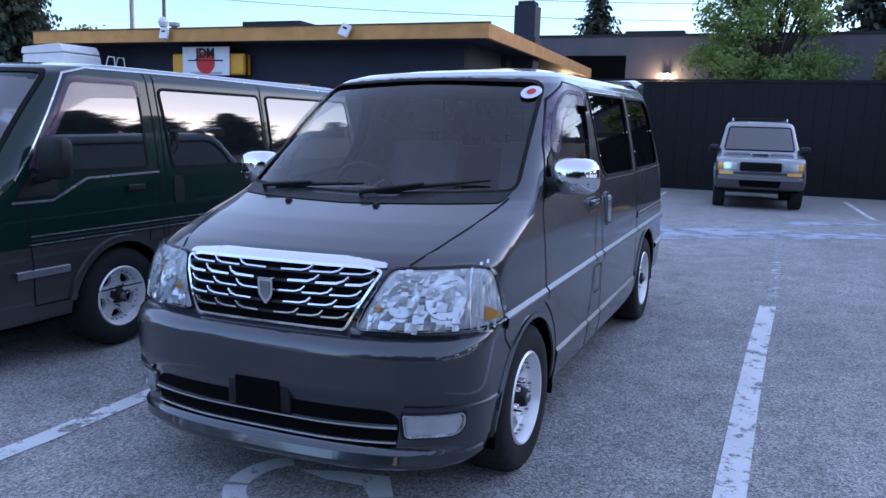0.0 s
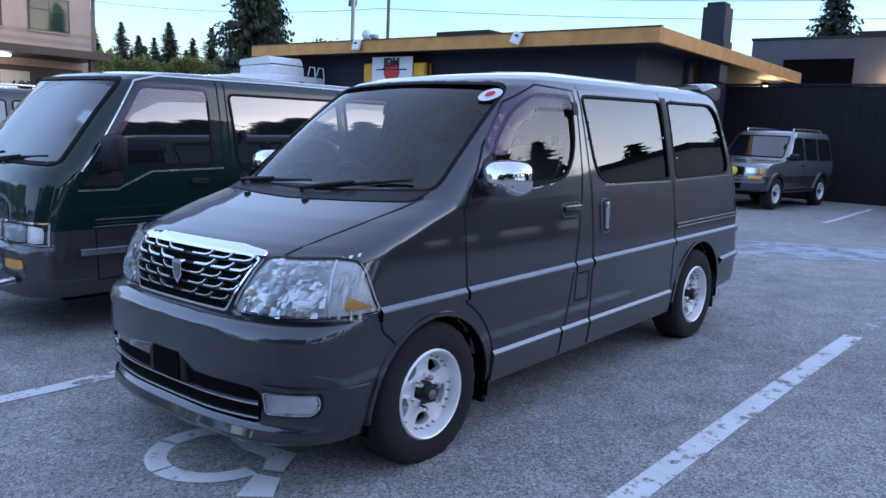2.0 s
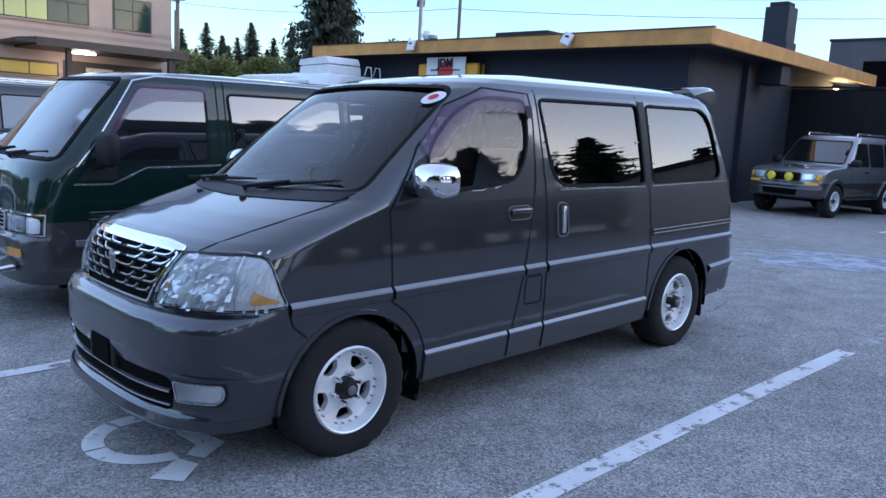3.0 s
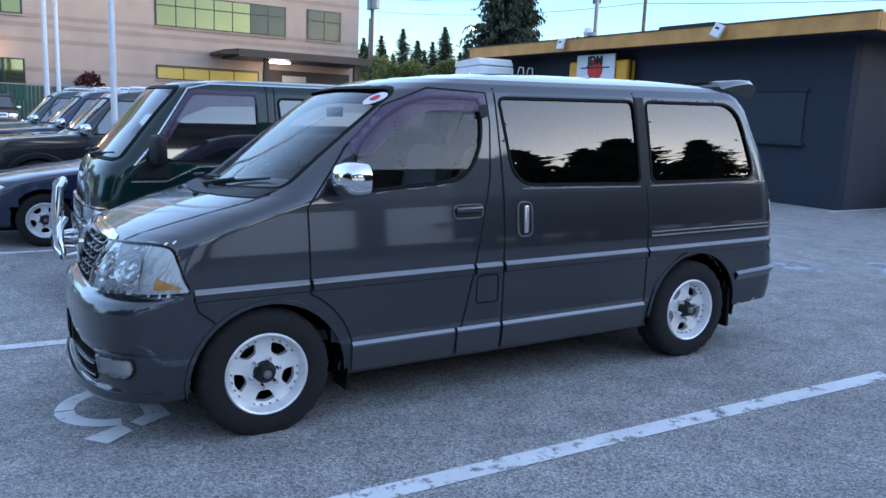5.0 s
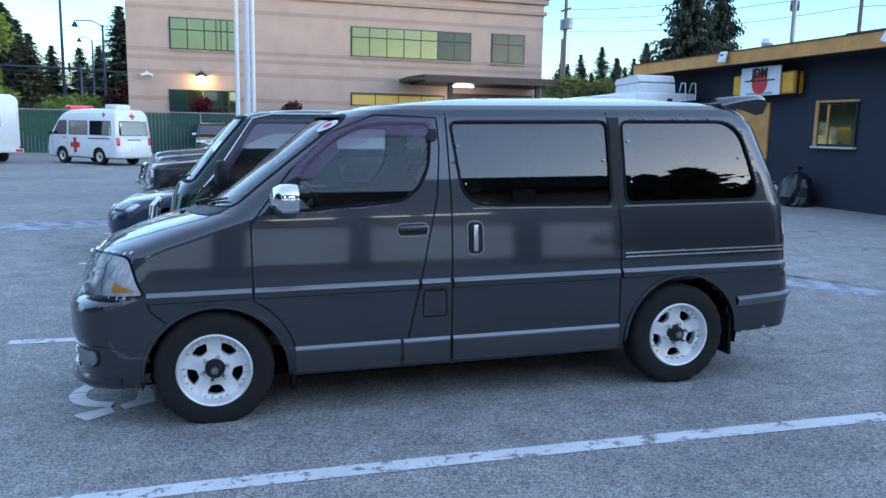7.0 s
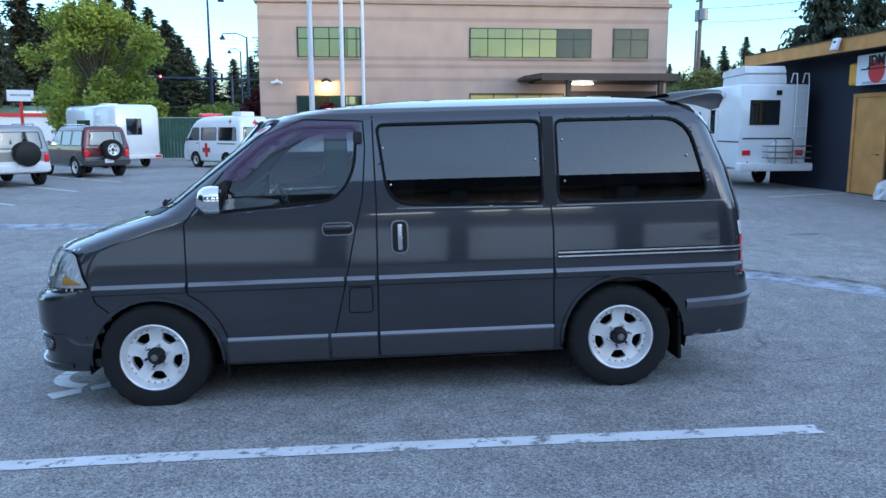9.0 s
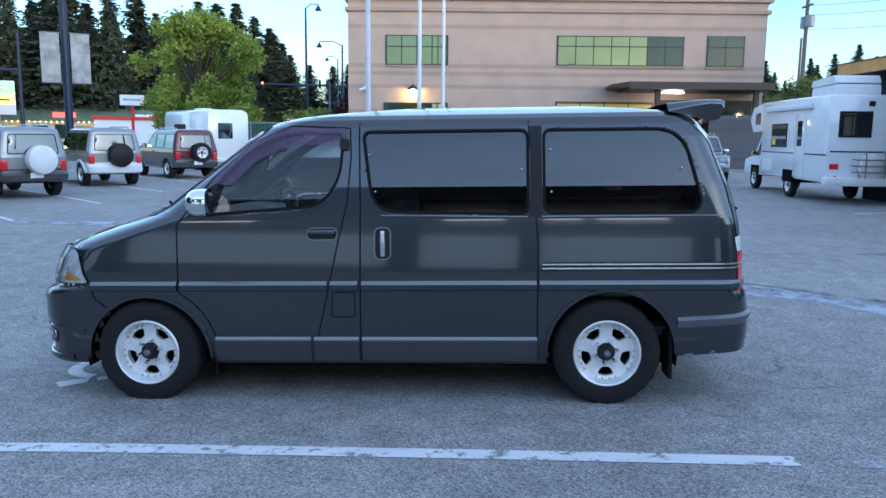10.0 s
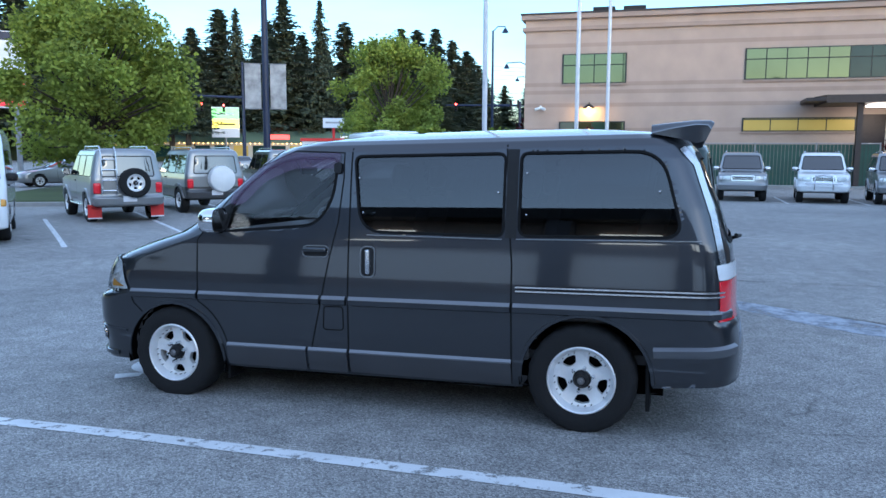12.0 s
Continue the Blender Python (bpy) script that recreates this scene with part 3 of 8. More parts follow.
# ---- wheels ----
def wheel_parts(parent, x, y, radius=0.335, rim=0.215, width=0.22, style="five", out=-1, name="wheel", metal=None, hub=None, nuts=6):
    """One road wheel: tyre, rim, five spokes, hub and nuts. out: the side to which it faces along y."""
    metal = metal or ALLOY
    w = new(name)
    w.parent = parent
    w.matrix_basis = pose(x, y, radius, 0, 0, 0 if out < 0 else 180)
    h = width / 2
    R = radius
    prof = [(rim - 0.005, h * 0.75), (rim + 0.004, h * 0.92), (rim + 0.03, h), (R * 0.9, h * 0.98), (R * 0.965, h * 0.86), (R * 0.99, h * 0.72), (R, h * 0.6),
            (R, -h * 0.6), (R * 0.99, -h * 0.72), (R * 0.965, -h * 0.86), (R * 0.9, -h * 0.98), (rim + 0.03, -h), (rim, -h * 0.9), (rim - 0.005, -h * 0.75)]
    # the shoulders are notched into tread blocks
    bm = bmesh.new()
    seg = 96
    rings = []
    for i, (r, q) in enumerate(prof):
        notch = 0.006 if i in (4, 5, 8, 9) else 0.003 if i in (6, 7) else 0.0
        rings.append([bm.verts.new(((r - notch * ((k // 2) % 2)) * math.cos(2 * math.pi * k / seg), -q, (r - notch * ((k // 2) % 2)) * math.sin(2 * math.pi * k / seg))) for k in range(seg)])
    for a, b in zip(rings, rings[1:]):
        for k in range(seg):
            bm.faces.new((a[k], a[(k + 1) % seg], b[(k + 1) % seg], b[k]))
    part("tyre", bm, TYRE, w, "black all-terrain tyre", smooth=True)
    lip, face = -h * 0.8, -h * 0.8 + 0.028
    bm = lathe(bmesh.new(), [(rim + 0.002, lip - 0.012), (rim - 0.006, lip - 0.020), (rim - 0.013, lip - 0.016), (rim - 0.032, face + 0.006), (rim - 0.034, face + 0.05), (rim - 0.045, h * 0.7)], 48)
    part("rim", bm, metal, w, smooth=True)
    # near-black disc that paints the shade behind the spokes
    part("backing_shade", lathe(bmesh.new(), [(0.001, 0.02), (rim - 0.03, 0.02), (rim - 0.03, 0.03)], 24), DARK, w)
    # the spoked face, with five trapezoid holes
    bm = bmesh.new()
    nr, na = 20, 160
    rr = [0.03 + (rim - 0.031 - 0.03) * i / nr for i in range(nr + 1)]
    grid = {}
    holes = []
    for k in range(5):
        a = math.pi / 2 + 2 * math.pi * (k + 0.5) / 5
        pts = [(0.49 * rim, -0.25), (0.49 * rim, 0.25), (0.74 * rim, 0.36), (0.765 * rim, 0.0), (0.74 * rim, -0.36)]
        holes.append(rounded([(r * math.cos(a + d), r * math.sin(a + d)) for r, d in pts], 0.016, 4))
    for i, r in enumerate(rr):
        for j in range(na):
            a = 2 * math.pi * j / na
            grid[i, j] = [r * math.cos(a), r * math.sin(a)]
    gx = np.array([[grid[i, j][0] for j in range(na)] for i in range(nr + 1)])
    gz = np.array([[grid[i, j][1] for j in range(na)] for i in range(nr + 1)])
    cut = np.zeros((nr, na), bool)
    if style == "five":
        for hpoly in holes:
            d, bx, bz = nearest(hpoly, gx, gz)
            sn = d < 0.0042
            gx, gz = np.where(sn, bx, gx), np.where(sn, bz, gz)
            jn = np.roll(np.arange(na), -1)
            mx = (gx[:-1] + gx[1:] + gx[:-1][:, jn] + gx[1:][:, jn]) / 4
            mz = (gz[:-1] + gz[1:] + gz[:-1][:, jn] + gz[1:][:, jn]) / 4
            cut |= inside(hpoly, mx, mz)
    V = [[bm.verts.new((gx[i, j], face + 0.018 + 0.02 * math.sin(math.pi * min(1, math.hypot(gx[i, j], gz[i, j]) / rim)) - 0.018, gz[i, j])) for j in range(na)] for i in range(nr + 1)]
    for i in range(nr):
        for j in range(na):
            if not cut[i, j]:
                bm.faces.new((V[i][j], V[i][(j + 1) % na], V[i + 1][(j + 1) % na], V[i + 1][j]))
    edges = [e for e in bm.edges if len(e.link_faces) == 1]
    ret = bmesh.ops.extrude_edge_only(bm, edges=edges)
    for v in ret["geom"]:
        if isinstance(v, bmesh.types.BMVert):
            v.co.y += 0.035
    part("spokes", bm, metal, w, smooth=True)
    bm = lathe(bmesh.new(), [(0.02, face - 0.045), (0.034, face - 0.044), (0.042, face - 0.036), (0.046, face - 0.012), (0.056, face - 0.004), (0.058, face + 0.02)], 24)
    part("hub", bm, hub or BLACK, w, "dark hub", smooth=True)
    part("hub_cap", lathe(bmesh.new(), [(0.001, face - 0.058), (0.018, face - 0.056), (0.024, face - 0.046), (0.025, face - 0.03)], 20), STEEL, w, smooth=True)
    bm = bmesh.new()
    for k in range(5):
        for d in (-0.36, -0.13, 0.13, 0.36):
            a = math.pi / 2 + 2 * math.pi * (k + 0.5) / 5 + d
            tube(bm, [(0.808 * rim * math.cos(a), face + 0.01, 0.808 * rim * math.sin(a)), (0.808 * rim * math.cos(a), face - 0.008, 0.808 * rim * math.sin(a))], 0.0042, 6)
    tagged(part("rivets", bm, STEEL, w), kind="stuff")
    nut = None
    for k in range(nuts):
        a = 2 * math.pi * (k + 0.25) / nuts
        m = Matrix.Translation((0.073 * math.cos(a), face - 0.008, 0.073 * math.sin(a)))
        if nut is None:
            nut = part("wheel_nut", lathe(bmesh.new(), [(0.001, -0.022), (0.009, -0.021), (0.0125, -0.012), (0.0135, 0.02)], 10), CHROME, w, smooth=True)
            nut.matrix_basis = m
        else:
            share("wheel_nut", nut, w, m)
    return w


def copy_wheel(w, parent, x, y, radius, out):
    c = copy_thing(w, pose(x, y, radius, 0, 0, 0 if out < 0 else 180))
    c.parent = parent
    return c


def four_wheels(parent, base, track, radius, rim, width=0.22, style="five", metal=None, hub=None, nuts=6):
    w = wheel_parts(parent, 0, -track, radius, rim, width, style, -1, metal=metal, hub=hub, nuts=nuts)
    for x, s in ((base, -1), (0, 1), (base, 1)):
        copy_wheel(w, parent, x, s * track, radius, s)
    return w


def arch_cut(x, r, top, low=0.15):
    """The outline of a wheel arch: a flattened circle open to below."""
    pts = [(x + r * math.cos(radians(a)), top - r * 1.0 + r * math.sin(radians(a))) for a in range(-30, 211, 10)]
    return [(x + r * 1.0, low)] + [p for p in pts if p[1] > low] + [(x - r * 1.0, low)]


# ---- ground ----
def ground_z(x, y):
    """The lot tilts a little round the van and is level farther off."""
    k = min(1.0, max(0.0, 1 - (math.hypot(x + 0.2, y - 4.8) - 4) / 10))
    return (0.016 * (y - 4.5) + 0.037 * max(x + 0.4, -1.5)) * k * k * (3 - 2 * k)


def spread(a, b, fine, reach):
    """Grid lines: fine from a to b, then ever wider out to the reach."""
    out = list(np.arange(a, b + 1e-6, fine))
    step = fine
    while out[-1] < reach:
        step *= 1.35
        out.append(out[-1] + step)
    step = fine
    while out[0] > -reach:
        step *= 1.35
        out.insert(0, out[0] - step)
    return out


bm = bmesh.new()
gx, gy = spread(-16, 14, 0.5, 1500), spread(-8, 20, 0.5, 1500)
gv = [[bm.verts.new((x, y, ground_z(x, y))) for y in gy] for x in gx]
for i in range(len(gx) - 1):
    for j in range(len(gy) - 1):
        bm.faces.new((gv[i][j], gv[i + 1][j], gv[i + 1][j + 1], gv[i][j + 1]))
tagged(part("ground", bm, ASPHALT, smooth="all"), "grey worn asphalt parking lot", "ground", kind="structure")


def flat_strip(name, pts, width, mat, label, category="road marking", lift=0.004, kind=""):
    """A painted strip on the ground along points in plan."""
    bm = bmesh.new()
    line = []
    for (x0, y0), (x1, y1) in zip(pts, pts[1:]):
        n = max(1, int(math.hypot(x1 - x0, y1 - y0) / 0.25))
        line += [(x0 + (x1 - x0) * k / n, y0 + (y1 - y0) * k / n) for k in range(n)]
    line.append(pts[-1])
    a = np.array(line)
    d = np.gradient(a, axis=0)
    d /= np.linalg.norm(d, axis=1, keepdims=True) + 1e-9
    rows = []
    wd = width if isinstance(width, (list, tuple)) else [width] * len(pts)
    ws = np.interp(np.linspace(0, 1, len(a)), np.linspace(0, 1, len(wd)), wd)
    for s in (-0.5, 0.5):
        q = a + np.stack([-d[:, 1], d[:, 0]], 1) * (s * ws)[:, None]
        rows.append([bm.verts.new((x, y, ground_z(x, y) + lift)) for x, y in q])
    for i in range(len(a) - 1):
        bm.faces.new((rows[0][i], rows[0][i + 1], rows[1][i + 1], rows[1][i]))
    return tagged(part(name, bm, mat), label, category, "parking lot markings", kind)


# ---- the grey van ----
VAN_ROWS = [
    # height, front, rear, half width, front rounding, rear rounding, squareness front and rear
    (0.245, -0.755, 3.795, 0.755, 0.42, 0.25, 2.8, 3.0),
    (0.262, -0.838, 3.875, 0.810, 0.44, 0.25, 2.8, 3.0),
    (0.30, -0.852, 3.915, 0.828, 0.44, 0.25, 2.8, 3.0),
    (0.325, -0.842, 3.918, 0.832, 0.44, 0.25, 2.8, 3.0),
    (0.345, -0.815, 3.922, 0.837, 0.42, 0.25, 2.9, 3.0),
    (0.43, -0.808, 3.935, 0.848, 0.40, 0.25, 2.9, 3.0),
    (0.49, -0.815, 3.938, 0.852, 0.40, 0.25, 2.9, 3.0),
    (0.56, -0.838, 3.940, 0.855, 0.42, 0.25, 3.0, 3.0),
    (0.71, -0.838, 3.915, 0.858, 0.42, 0.25, 3.0, 3.0),
    (0.745, -0.822, 3.890, 0.860, 0.42, 0.25, 2.9, 3.0),
    (0.762, -0.795, 3.887, 0.860, 0.42, 0.25, 2.9, 3.0),
    (0.776, -0.755, 3.885, 0.860, 0.42, 0.25, 2.8, 3.0),
    (0.86, -0.742, 3.885, 0.858, 0.42, 0.25, 2.8, 3.0),
    (0.95, -0.710, 3.885, 0.853, 0.42, 0.25, 2.8, 3.0),
    (1.02, -0.665, 3.880, 0.848, 0.42, 0.25, 2.8, 3.0),
    (1.06, -0.605, 3.875, 0.845, 0.45, 0.25, 2.7, 3.0),
    (1.10, -0.51, 3.870, 0.841, 0.47, 0.25, 2.6, 3.0),
    (1.15, -0.365, 3.865, 0.836, 0.48, 0.25, 2.6, 3.0),
    (1.19, -0.22, 3.855, 0.831, 0.46, 0.25, 2.6, 3.0),
    (1.225, -0.09, 3.845, 0.825, 0.41, 0.25, 2.7, 3.0),
    (1.26, -0.02, 3.835, 0.819, 0.39, 0.25, 2.7, 3.0),
    (1.40, 0.165, 3.795, 0.795, 0.37, 0.25, 2.7, 3.0),
    (1.567, 0.385, 3.725, 0.763, 0.36, 0.25, 2.7, 3.0),
    (1.70, 0.56, 3.675, 0.735, 0.36, 0.25, 2.7, 3.0),
    (1.78, 0.675, 3.620, 0.710, 0.36, 0.26, 2.7, 3.0),
    (1.82, 0.76, 3.590, 0.680, 0.37, 0.28, 2.6, 2.8),
    (1.85, 0.88, 3.550, 0.630, 0.38, 0.30, 2.5, 2.6),
    (1.868, 1.02, 3.490, 0.555, 0.38, 0.32, 2.4, 2.5),
]
FRONT_WINDOW = rounded([(0.45, 1.235), (0.53, 1.47), (0.74, 1.655), (0.95, 1.742), (1.31, 1.735), (1.29, 1.46), (1.17, 1.285)], [0.02, 0.1, 0.15, 0.12, 0.05, 0.12, 0.14])
MID_WINDOW = rounded([(1.50, 1.245), (2.475, 1.225), (2.475, 1.745), (1.435, 1.745)], [0.16, 0.05, 0.05, 0.05], 7)
REAR_WINDOW = rounded([(2.575, 1.228), (3.56, 1.228), (3.43, 1.742), (2.575, 1.745)], [0.06, 0.12, 0.17, 0.05], 7)
WINDSCREEN = rounded([(-0.735, 1.262), (0, 1.236), (0.735, 1.262), (0.648, 1.785), (0, 1.806), (-0.648, 1.785)], [0.05, 0.3, 0.05, 0.07, 0.2, 0.07])
TAILGATE_GLASS = rounded([(-0.62, 1.2), (0.62, 1.2), (0.55, 1.72), (-0.55, 1.72)], 0.08)


def rand(a, b):
    return a + (b - a) * random.random()


def arc_of(body, x, z):
    """The way along a slice from the middle of the front to the place with that x."""
    xs, ys = body.half(z, 200)
    s = np.concatenate([[0], np.cumsum(np.hypot(np.diff(xs), np.diff(ys)))])
    return float(np.interp(x, xs, s)) if x < xs[-1] else float(s[-1] + x - xs[-1])


def seat(parent, x, y, z, w=0.52, back=0.62, mat=None):
    s = new("seat")
    s.parent = parent
    s.matrix_basis = pose(x, y, z)
    mat = mat or SEAT
    part("cushion", boxed(-0.25, 0.25, -w / 2, w / 2, 0.0, 0.16, bevel=0.05), mat, s, smooth=True)
    b = part("backrest", boxed(-0.08, 0.08, -w / 2, w / 2, 0, back, bevel=0.06), mat, s, smooth=True)
    b.matrix_basis = pose(0.25, 0, 0.12, 0, 14, 0)
    h = part("headrest", boxed(-0.05, 0.05, -0.13, 0.13, 0, 0.18, bevel=0.045), mat, s, smooth=True)
    h.matrix_basis = pose(0.25 + math.sin(radians(14)) * (back + 0.05), 0, 0.12 + (back + 0.05), 0, 10, 0)
    return s


def steering(parent, x, y, z):
    s = new("steering_wheel")
    s.parent = parent
    s.matrix_basis = pose(x, y, z, 0, 62, 0)
    ring = [(0.185 * math.cos(a), 0.185 * math.sin(a), 0) for a in np.linspace(0, 2 * math.pi, 33)]
    part("steering_rim", tubed(ring, 0.016, 8, caps=False), BLACK, s, smooth=True)
    bm = lathe(bmesh.new(), [(0.001, 0.02), (0.06, 0.015), (0.075, -0.02), (0.03, -0.12)], 16, "z")
    for a in (0, 120, 240):
        tube(bm, [(0.05 * math.cos(radians(a)), 0.05 * math.sin(radians(a)), 0), (0.18 * math.cos(radians(a)), 0.18 * math.sin(radians(a)), 0)], 0.013, 6)
    part("steering_boss", bm, BLACK, s, smooth=True)


def wing_mirror(parent, x, y, z, side, mat, scale=1.0):
    """A door mirror: shell, glass and foot."""
    m = new("door_mirror")
    m.parent = parent
    m.matrix_basis = pose(x, y, z, 0, 0, -8 * side)
    sc = scale
    prof = [(0.00, 0.35), (0.02, 0.75), (0.05, 0.95), (0.09, 1.0), (0.13, 0.97)]
    bm = bmesh.new()
    rings = []
    for d, k in prof:
        ring = []
        for a in np.linspace(0, 2 * math.pi, 24, endpoint=False):
            ca, sa = math.cos(a), math.sin(a)
            yy = side * (0.115 + 0.115 * k * math.copysign(abs(ca) ** 0.6, ca)) * sc
            zz = 0.085 * k * math.copysign(abs(sa) ** 0.7, sa) * sc
            ring.append(bm.verts.new((d * sc - 0.07, yy, zz)))
        rings.append(ring)
    bm.faces.new(rings[0])
    for a, b in zip(rings, rings[1:]):
        for k in range(24):
            bm.faces.new((a[k], a[(k + 1) % 24], b[(k + 1) % 24], b[k]))
    part("mirror_shell", bm, mat, m, smooth=True)
    bm = bmesh.new()
    bm.faces.new([bm.verts.new((0.055 * sc, side * (0.115 + 0.105 * math.copysign(abs(math.cos(a)) ** 0.6, math.cos(a))) * sc, 0.078 * math.copysign(abs(math.sin(a)) ** 0.7, math.sin(a)) * sc)) for a in np.linspace(0, 2 * math.pi, 24, endpoint=False)])
    part("mirror_glass", bm, CHROME, m)
    for k in range(4):
        part("indicator", boxed(-0.072 * sc + 0.006 * k, -0.06 * sc + 0.006 * k, min(side * (0.10 + 0.026 * k), side * (0.122 + 0.026 * k)), max(side * (0.10 + 0.026 * k), side * (0.122 + 0.026 * k)), -0.034, -0.022, bevel=0.003), STEEL, m)
    part("mirror_foot", boxed(-0.05, 0.04, min(0, side * 0.03) - 0.05, max(0, side * 0.03) + 0.05, -0.07, 0.0, bevel=0.015), BLACK, m, smooth=True)
    return m


def wiper(parent, a, b, lift=0.012):
    w = new("wiper")
    w.parent = parent
    a, b = Vector(a), Vector(b)
    up = Vector((-0.6, 0, 0.8))
    part("wiper_arm", tubed([a, a + up * 0.03, a.lerp(b, 0.5) + up * 0.035], [0.014, 0.012, 0.008], 6), BLACK, w, smooth=True)
    part("wiper_blade", tubed([a.lerp(b, 0.12) + up * lift, a.lerp(b, 0.5) + up * (lift + 0.008), b + up * lift], [0.006, 0.011, 0.006], 6), BLACK, w, smooth=True)


def facets(body, outline, s, col, tooth, deep=0.012, base=0.003, seed=4):
    """A stepped mirror of small leaning facets inside a lamp outline."""
    rnd = random.Random(seed)
    bm = bmesh.new()
    pa = np.array(outline)
    (c0, z0), (c1, z1) = pa.min(0), pa.max(0)
    c = c0
    while c < c1:
        w = col * rnd.uniform(0.6, 1.4)
        z = z0 - tooth * rnd.random()
        while z < z1:
            h = tooth * rnd.uniform(0.7, 1.5)
            if inside(outline, c + w / 2, z + h / 2) and inside(outline, c + w * 0.1, z + h * 0.5) and inside(outline, c + w * 0.9, z + h * 0.5):
                d = deep * rnd.uniform(0.6, 1.0)
                e = rnd.uniform(-0.005, 0.005)
                p = body.off("arc", np.array([c, c + w, c + w, c]), np.array([z, z, z + h, z + h]), s, np.array([base + d + e, base + d - e, base, base]))
                bm.faces.new([bm.verts.new(q) for q in p])
            z += h
        c += w
    return bm


def lamp_bowl(body, c, z, r, s, base=0.004, deep=0.013):
    """A round dished mirror, faceted by its rings, on the skin at the way c and height z."""
    bm = bmesh.new()
    rings = []
    for k in range(1, 6):
        q = k / 5
        a = np.linspace(0, 2 * math.pi, 20, endpoint=False) + 0.15 * k
        pts = body.off("arc", c + r * q * np.cos(a), z + r * q * np.sin(a), s, np.full(20, base + deep * q * q))
        rings.append([bm.verts.new(p) for p in pts])
    bm.faces.new(rings[0])
    for u, w in zip(rings, rings[1:]):
        for k in range(20):
            bm.faces.new((u[k], u[(k + 1) % 20], w[(k + 1) % 20], w[k]))
    return bm


def grey_van():
    B = Body(VAN_ROWS, crown=0.06)
    van = thing("minivan", pose(-1.681, 3.330, -0.082, -1.3, -1.35, 87.23), "dark grey metallic minivan with chrome grille and silver wheels", "van")
    cuts = [("side", FRONT_WINDOW, s) for s in (-1, 1)] + [("side", MID_WINDOW, s) for s in (-1, 1)] + [("side", REAR_WINDOW, s) for s in (-1, 1)]
    cuts += [("side", arch_cut(0.018, 0.405, 0.708), s) for s in (-1, 1)] + [("side", arch_cut(2.992, 0.402, 0.742), s) for s in (-1, 1)]
    cuts += [("front", WINDSCREEN, 1), ("rear", TAILGATE_GLASS, 1), ("rear", [(-0.55, 0.1), (0.55, 0.1), (0.55, 0.365), (-0.55, 0.365)], 1)]
    cuts += [("side", [(3.40, 0.1), (3.40, 0.318), (3.62, 0.335), (3.97, 0.365), (3.97, 0.1)], s) for s in (-1, 1)]
    part("body", B.shell(0.022, cuts, side_step=0.025), GREY, van, smooth="all")
    part("cabin_lining", B.shell(0.05, cuts, out=-0.075, side_step=0.05), LINING, van)
    # underside and wheel wells: near-black colour carries their shade
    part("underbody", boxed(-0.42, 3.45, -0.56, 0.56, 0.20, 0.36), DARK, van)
    # added pan that keeps light from under the van
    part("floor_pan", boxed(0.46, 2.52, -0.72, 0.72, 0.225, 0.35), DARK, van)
    part("exhaust", tubed([(1.6, -0.45, 0.2), (2.3, -0.5, 0.2), (2.7, -0.3, 0.22)], 0.045, 10), STEEL, van, smooth=True)
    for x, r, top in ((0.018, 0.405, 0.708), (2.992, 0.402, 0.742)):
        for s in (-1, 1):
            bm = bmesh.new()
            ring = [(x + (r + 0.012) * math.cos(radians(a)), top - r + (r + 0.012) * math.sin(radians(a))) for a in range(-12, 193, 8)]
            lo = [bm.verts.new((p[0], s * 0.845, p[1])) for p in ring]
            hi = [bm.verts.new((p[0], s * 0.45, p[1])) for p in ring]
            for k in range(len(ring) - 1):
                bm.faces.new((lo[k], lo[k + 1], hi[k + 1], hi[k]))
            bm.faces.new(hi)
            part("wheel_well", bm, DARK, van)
            arch = [p for p in arch_cut(x, r + 0.006, top + 0.006, 0.28)][1:-1]
            part("arch_lip", B.ribbon("side", arch, 0.026, 0.010, s, thick=1), GREY, van, smooth=True)
    for s in (-1, 1):
        # glass and its black surrounds
        for poly, mat, name in ((FRONT_WINDOW, GLASS, "door_glass"), (MID_WINDOW, PRIVACY, "side_glass"), (REAR_WINDOW, PRIVACY, "rear_side_glass")):
            g = part(name, B.pane("side", poly, s), GLASS_FAR if s > 0 and mat is GLASS else mat, van, smooth="all")
            g.visible_shadow = False
            part("window_seal", B.ribbon("side", closed(poly), 0.019, 0.006, s, step=0.02, thick=1), RUBBER, van, smooth=True)
        part("window_trim", B.ribbon("side", [(1.55, 1.222), (2.47, 1.206)], 0.007, 0.008, s, thick=1), MOULD_GLINT, van)
        part("window_trim", B.ribbon("side", [(2.56, 1.208), (3.66, 1.208)], 0.007, 0.008, s, thick=1), MOULD_GLINT, van)
        part("pillar_cover", B.patch("side", [(2.487, 1.212), (2.562, 1.212), (2.562, 1.77), (2.49, 1.77)], s, 0.0035, step=0.015), BLACK, van, smooth="all")
        # panel gaps
        part("door_gap", B.ribbon("side", [(0.235, 1.17), (0.235, 0.735)] + circle(0.02, 0.33, 0.455, 62, 12, 8) + [(0.475, 0.30), (1.06, 0.292), (1.10, 0.32), (1.20, 0.72), (1.285, 1.1), (1.335, 1.30), (1.36, 1.6), (1.352, 1.77), (0.98, 1.79), (0.72, 1.69), (0.47, 1.47), (0.235, 1.17)], 0.009, 0.0018, s), RUBBER, van)
        part("sliding_door_gap", B.ribbon("side", [(1.41, 1.80), (1.42, 1.25), (1.405, 0.295), (2.53, 0.285), (2.535, 1.05), (2.515, 1.3), (2.48, 1.80)], 0.010, 0.0018, s), RUBBER, van)
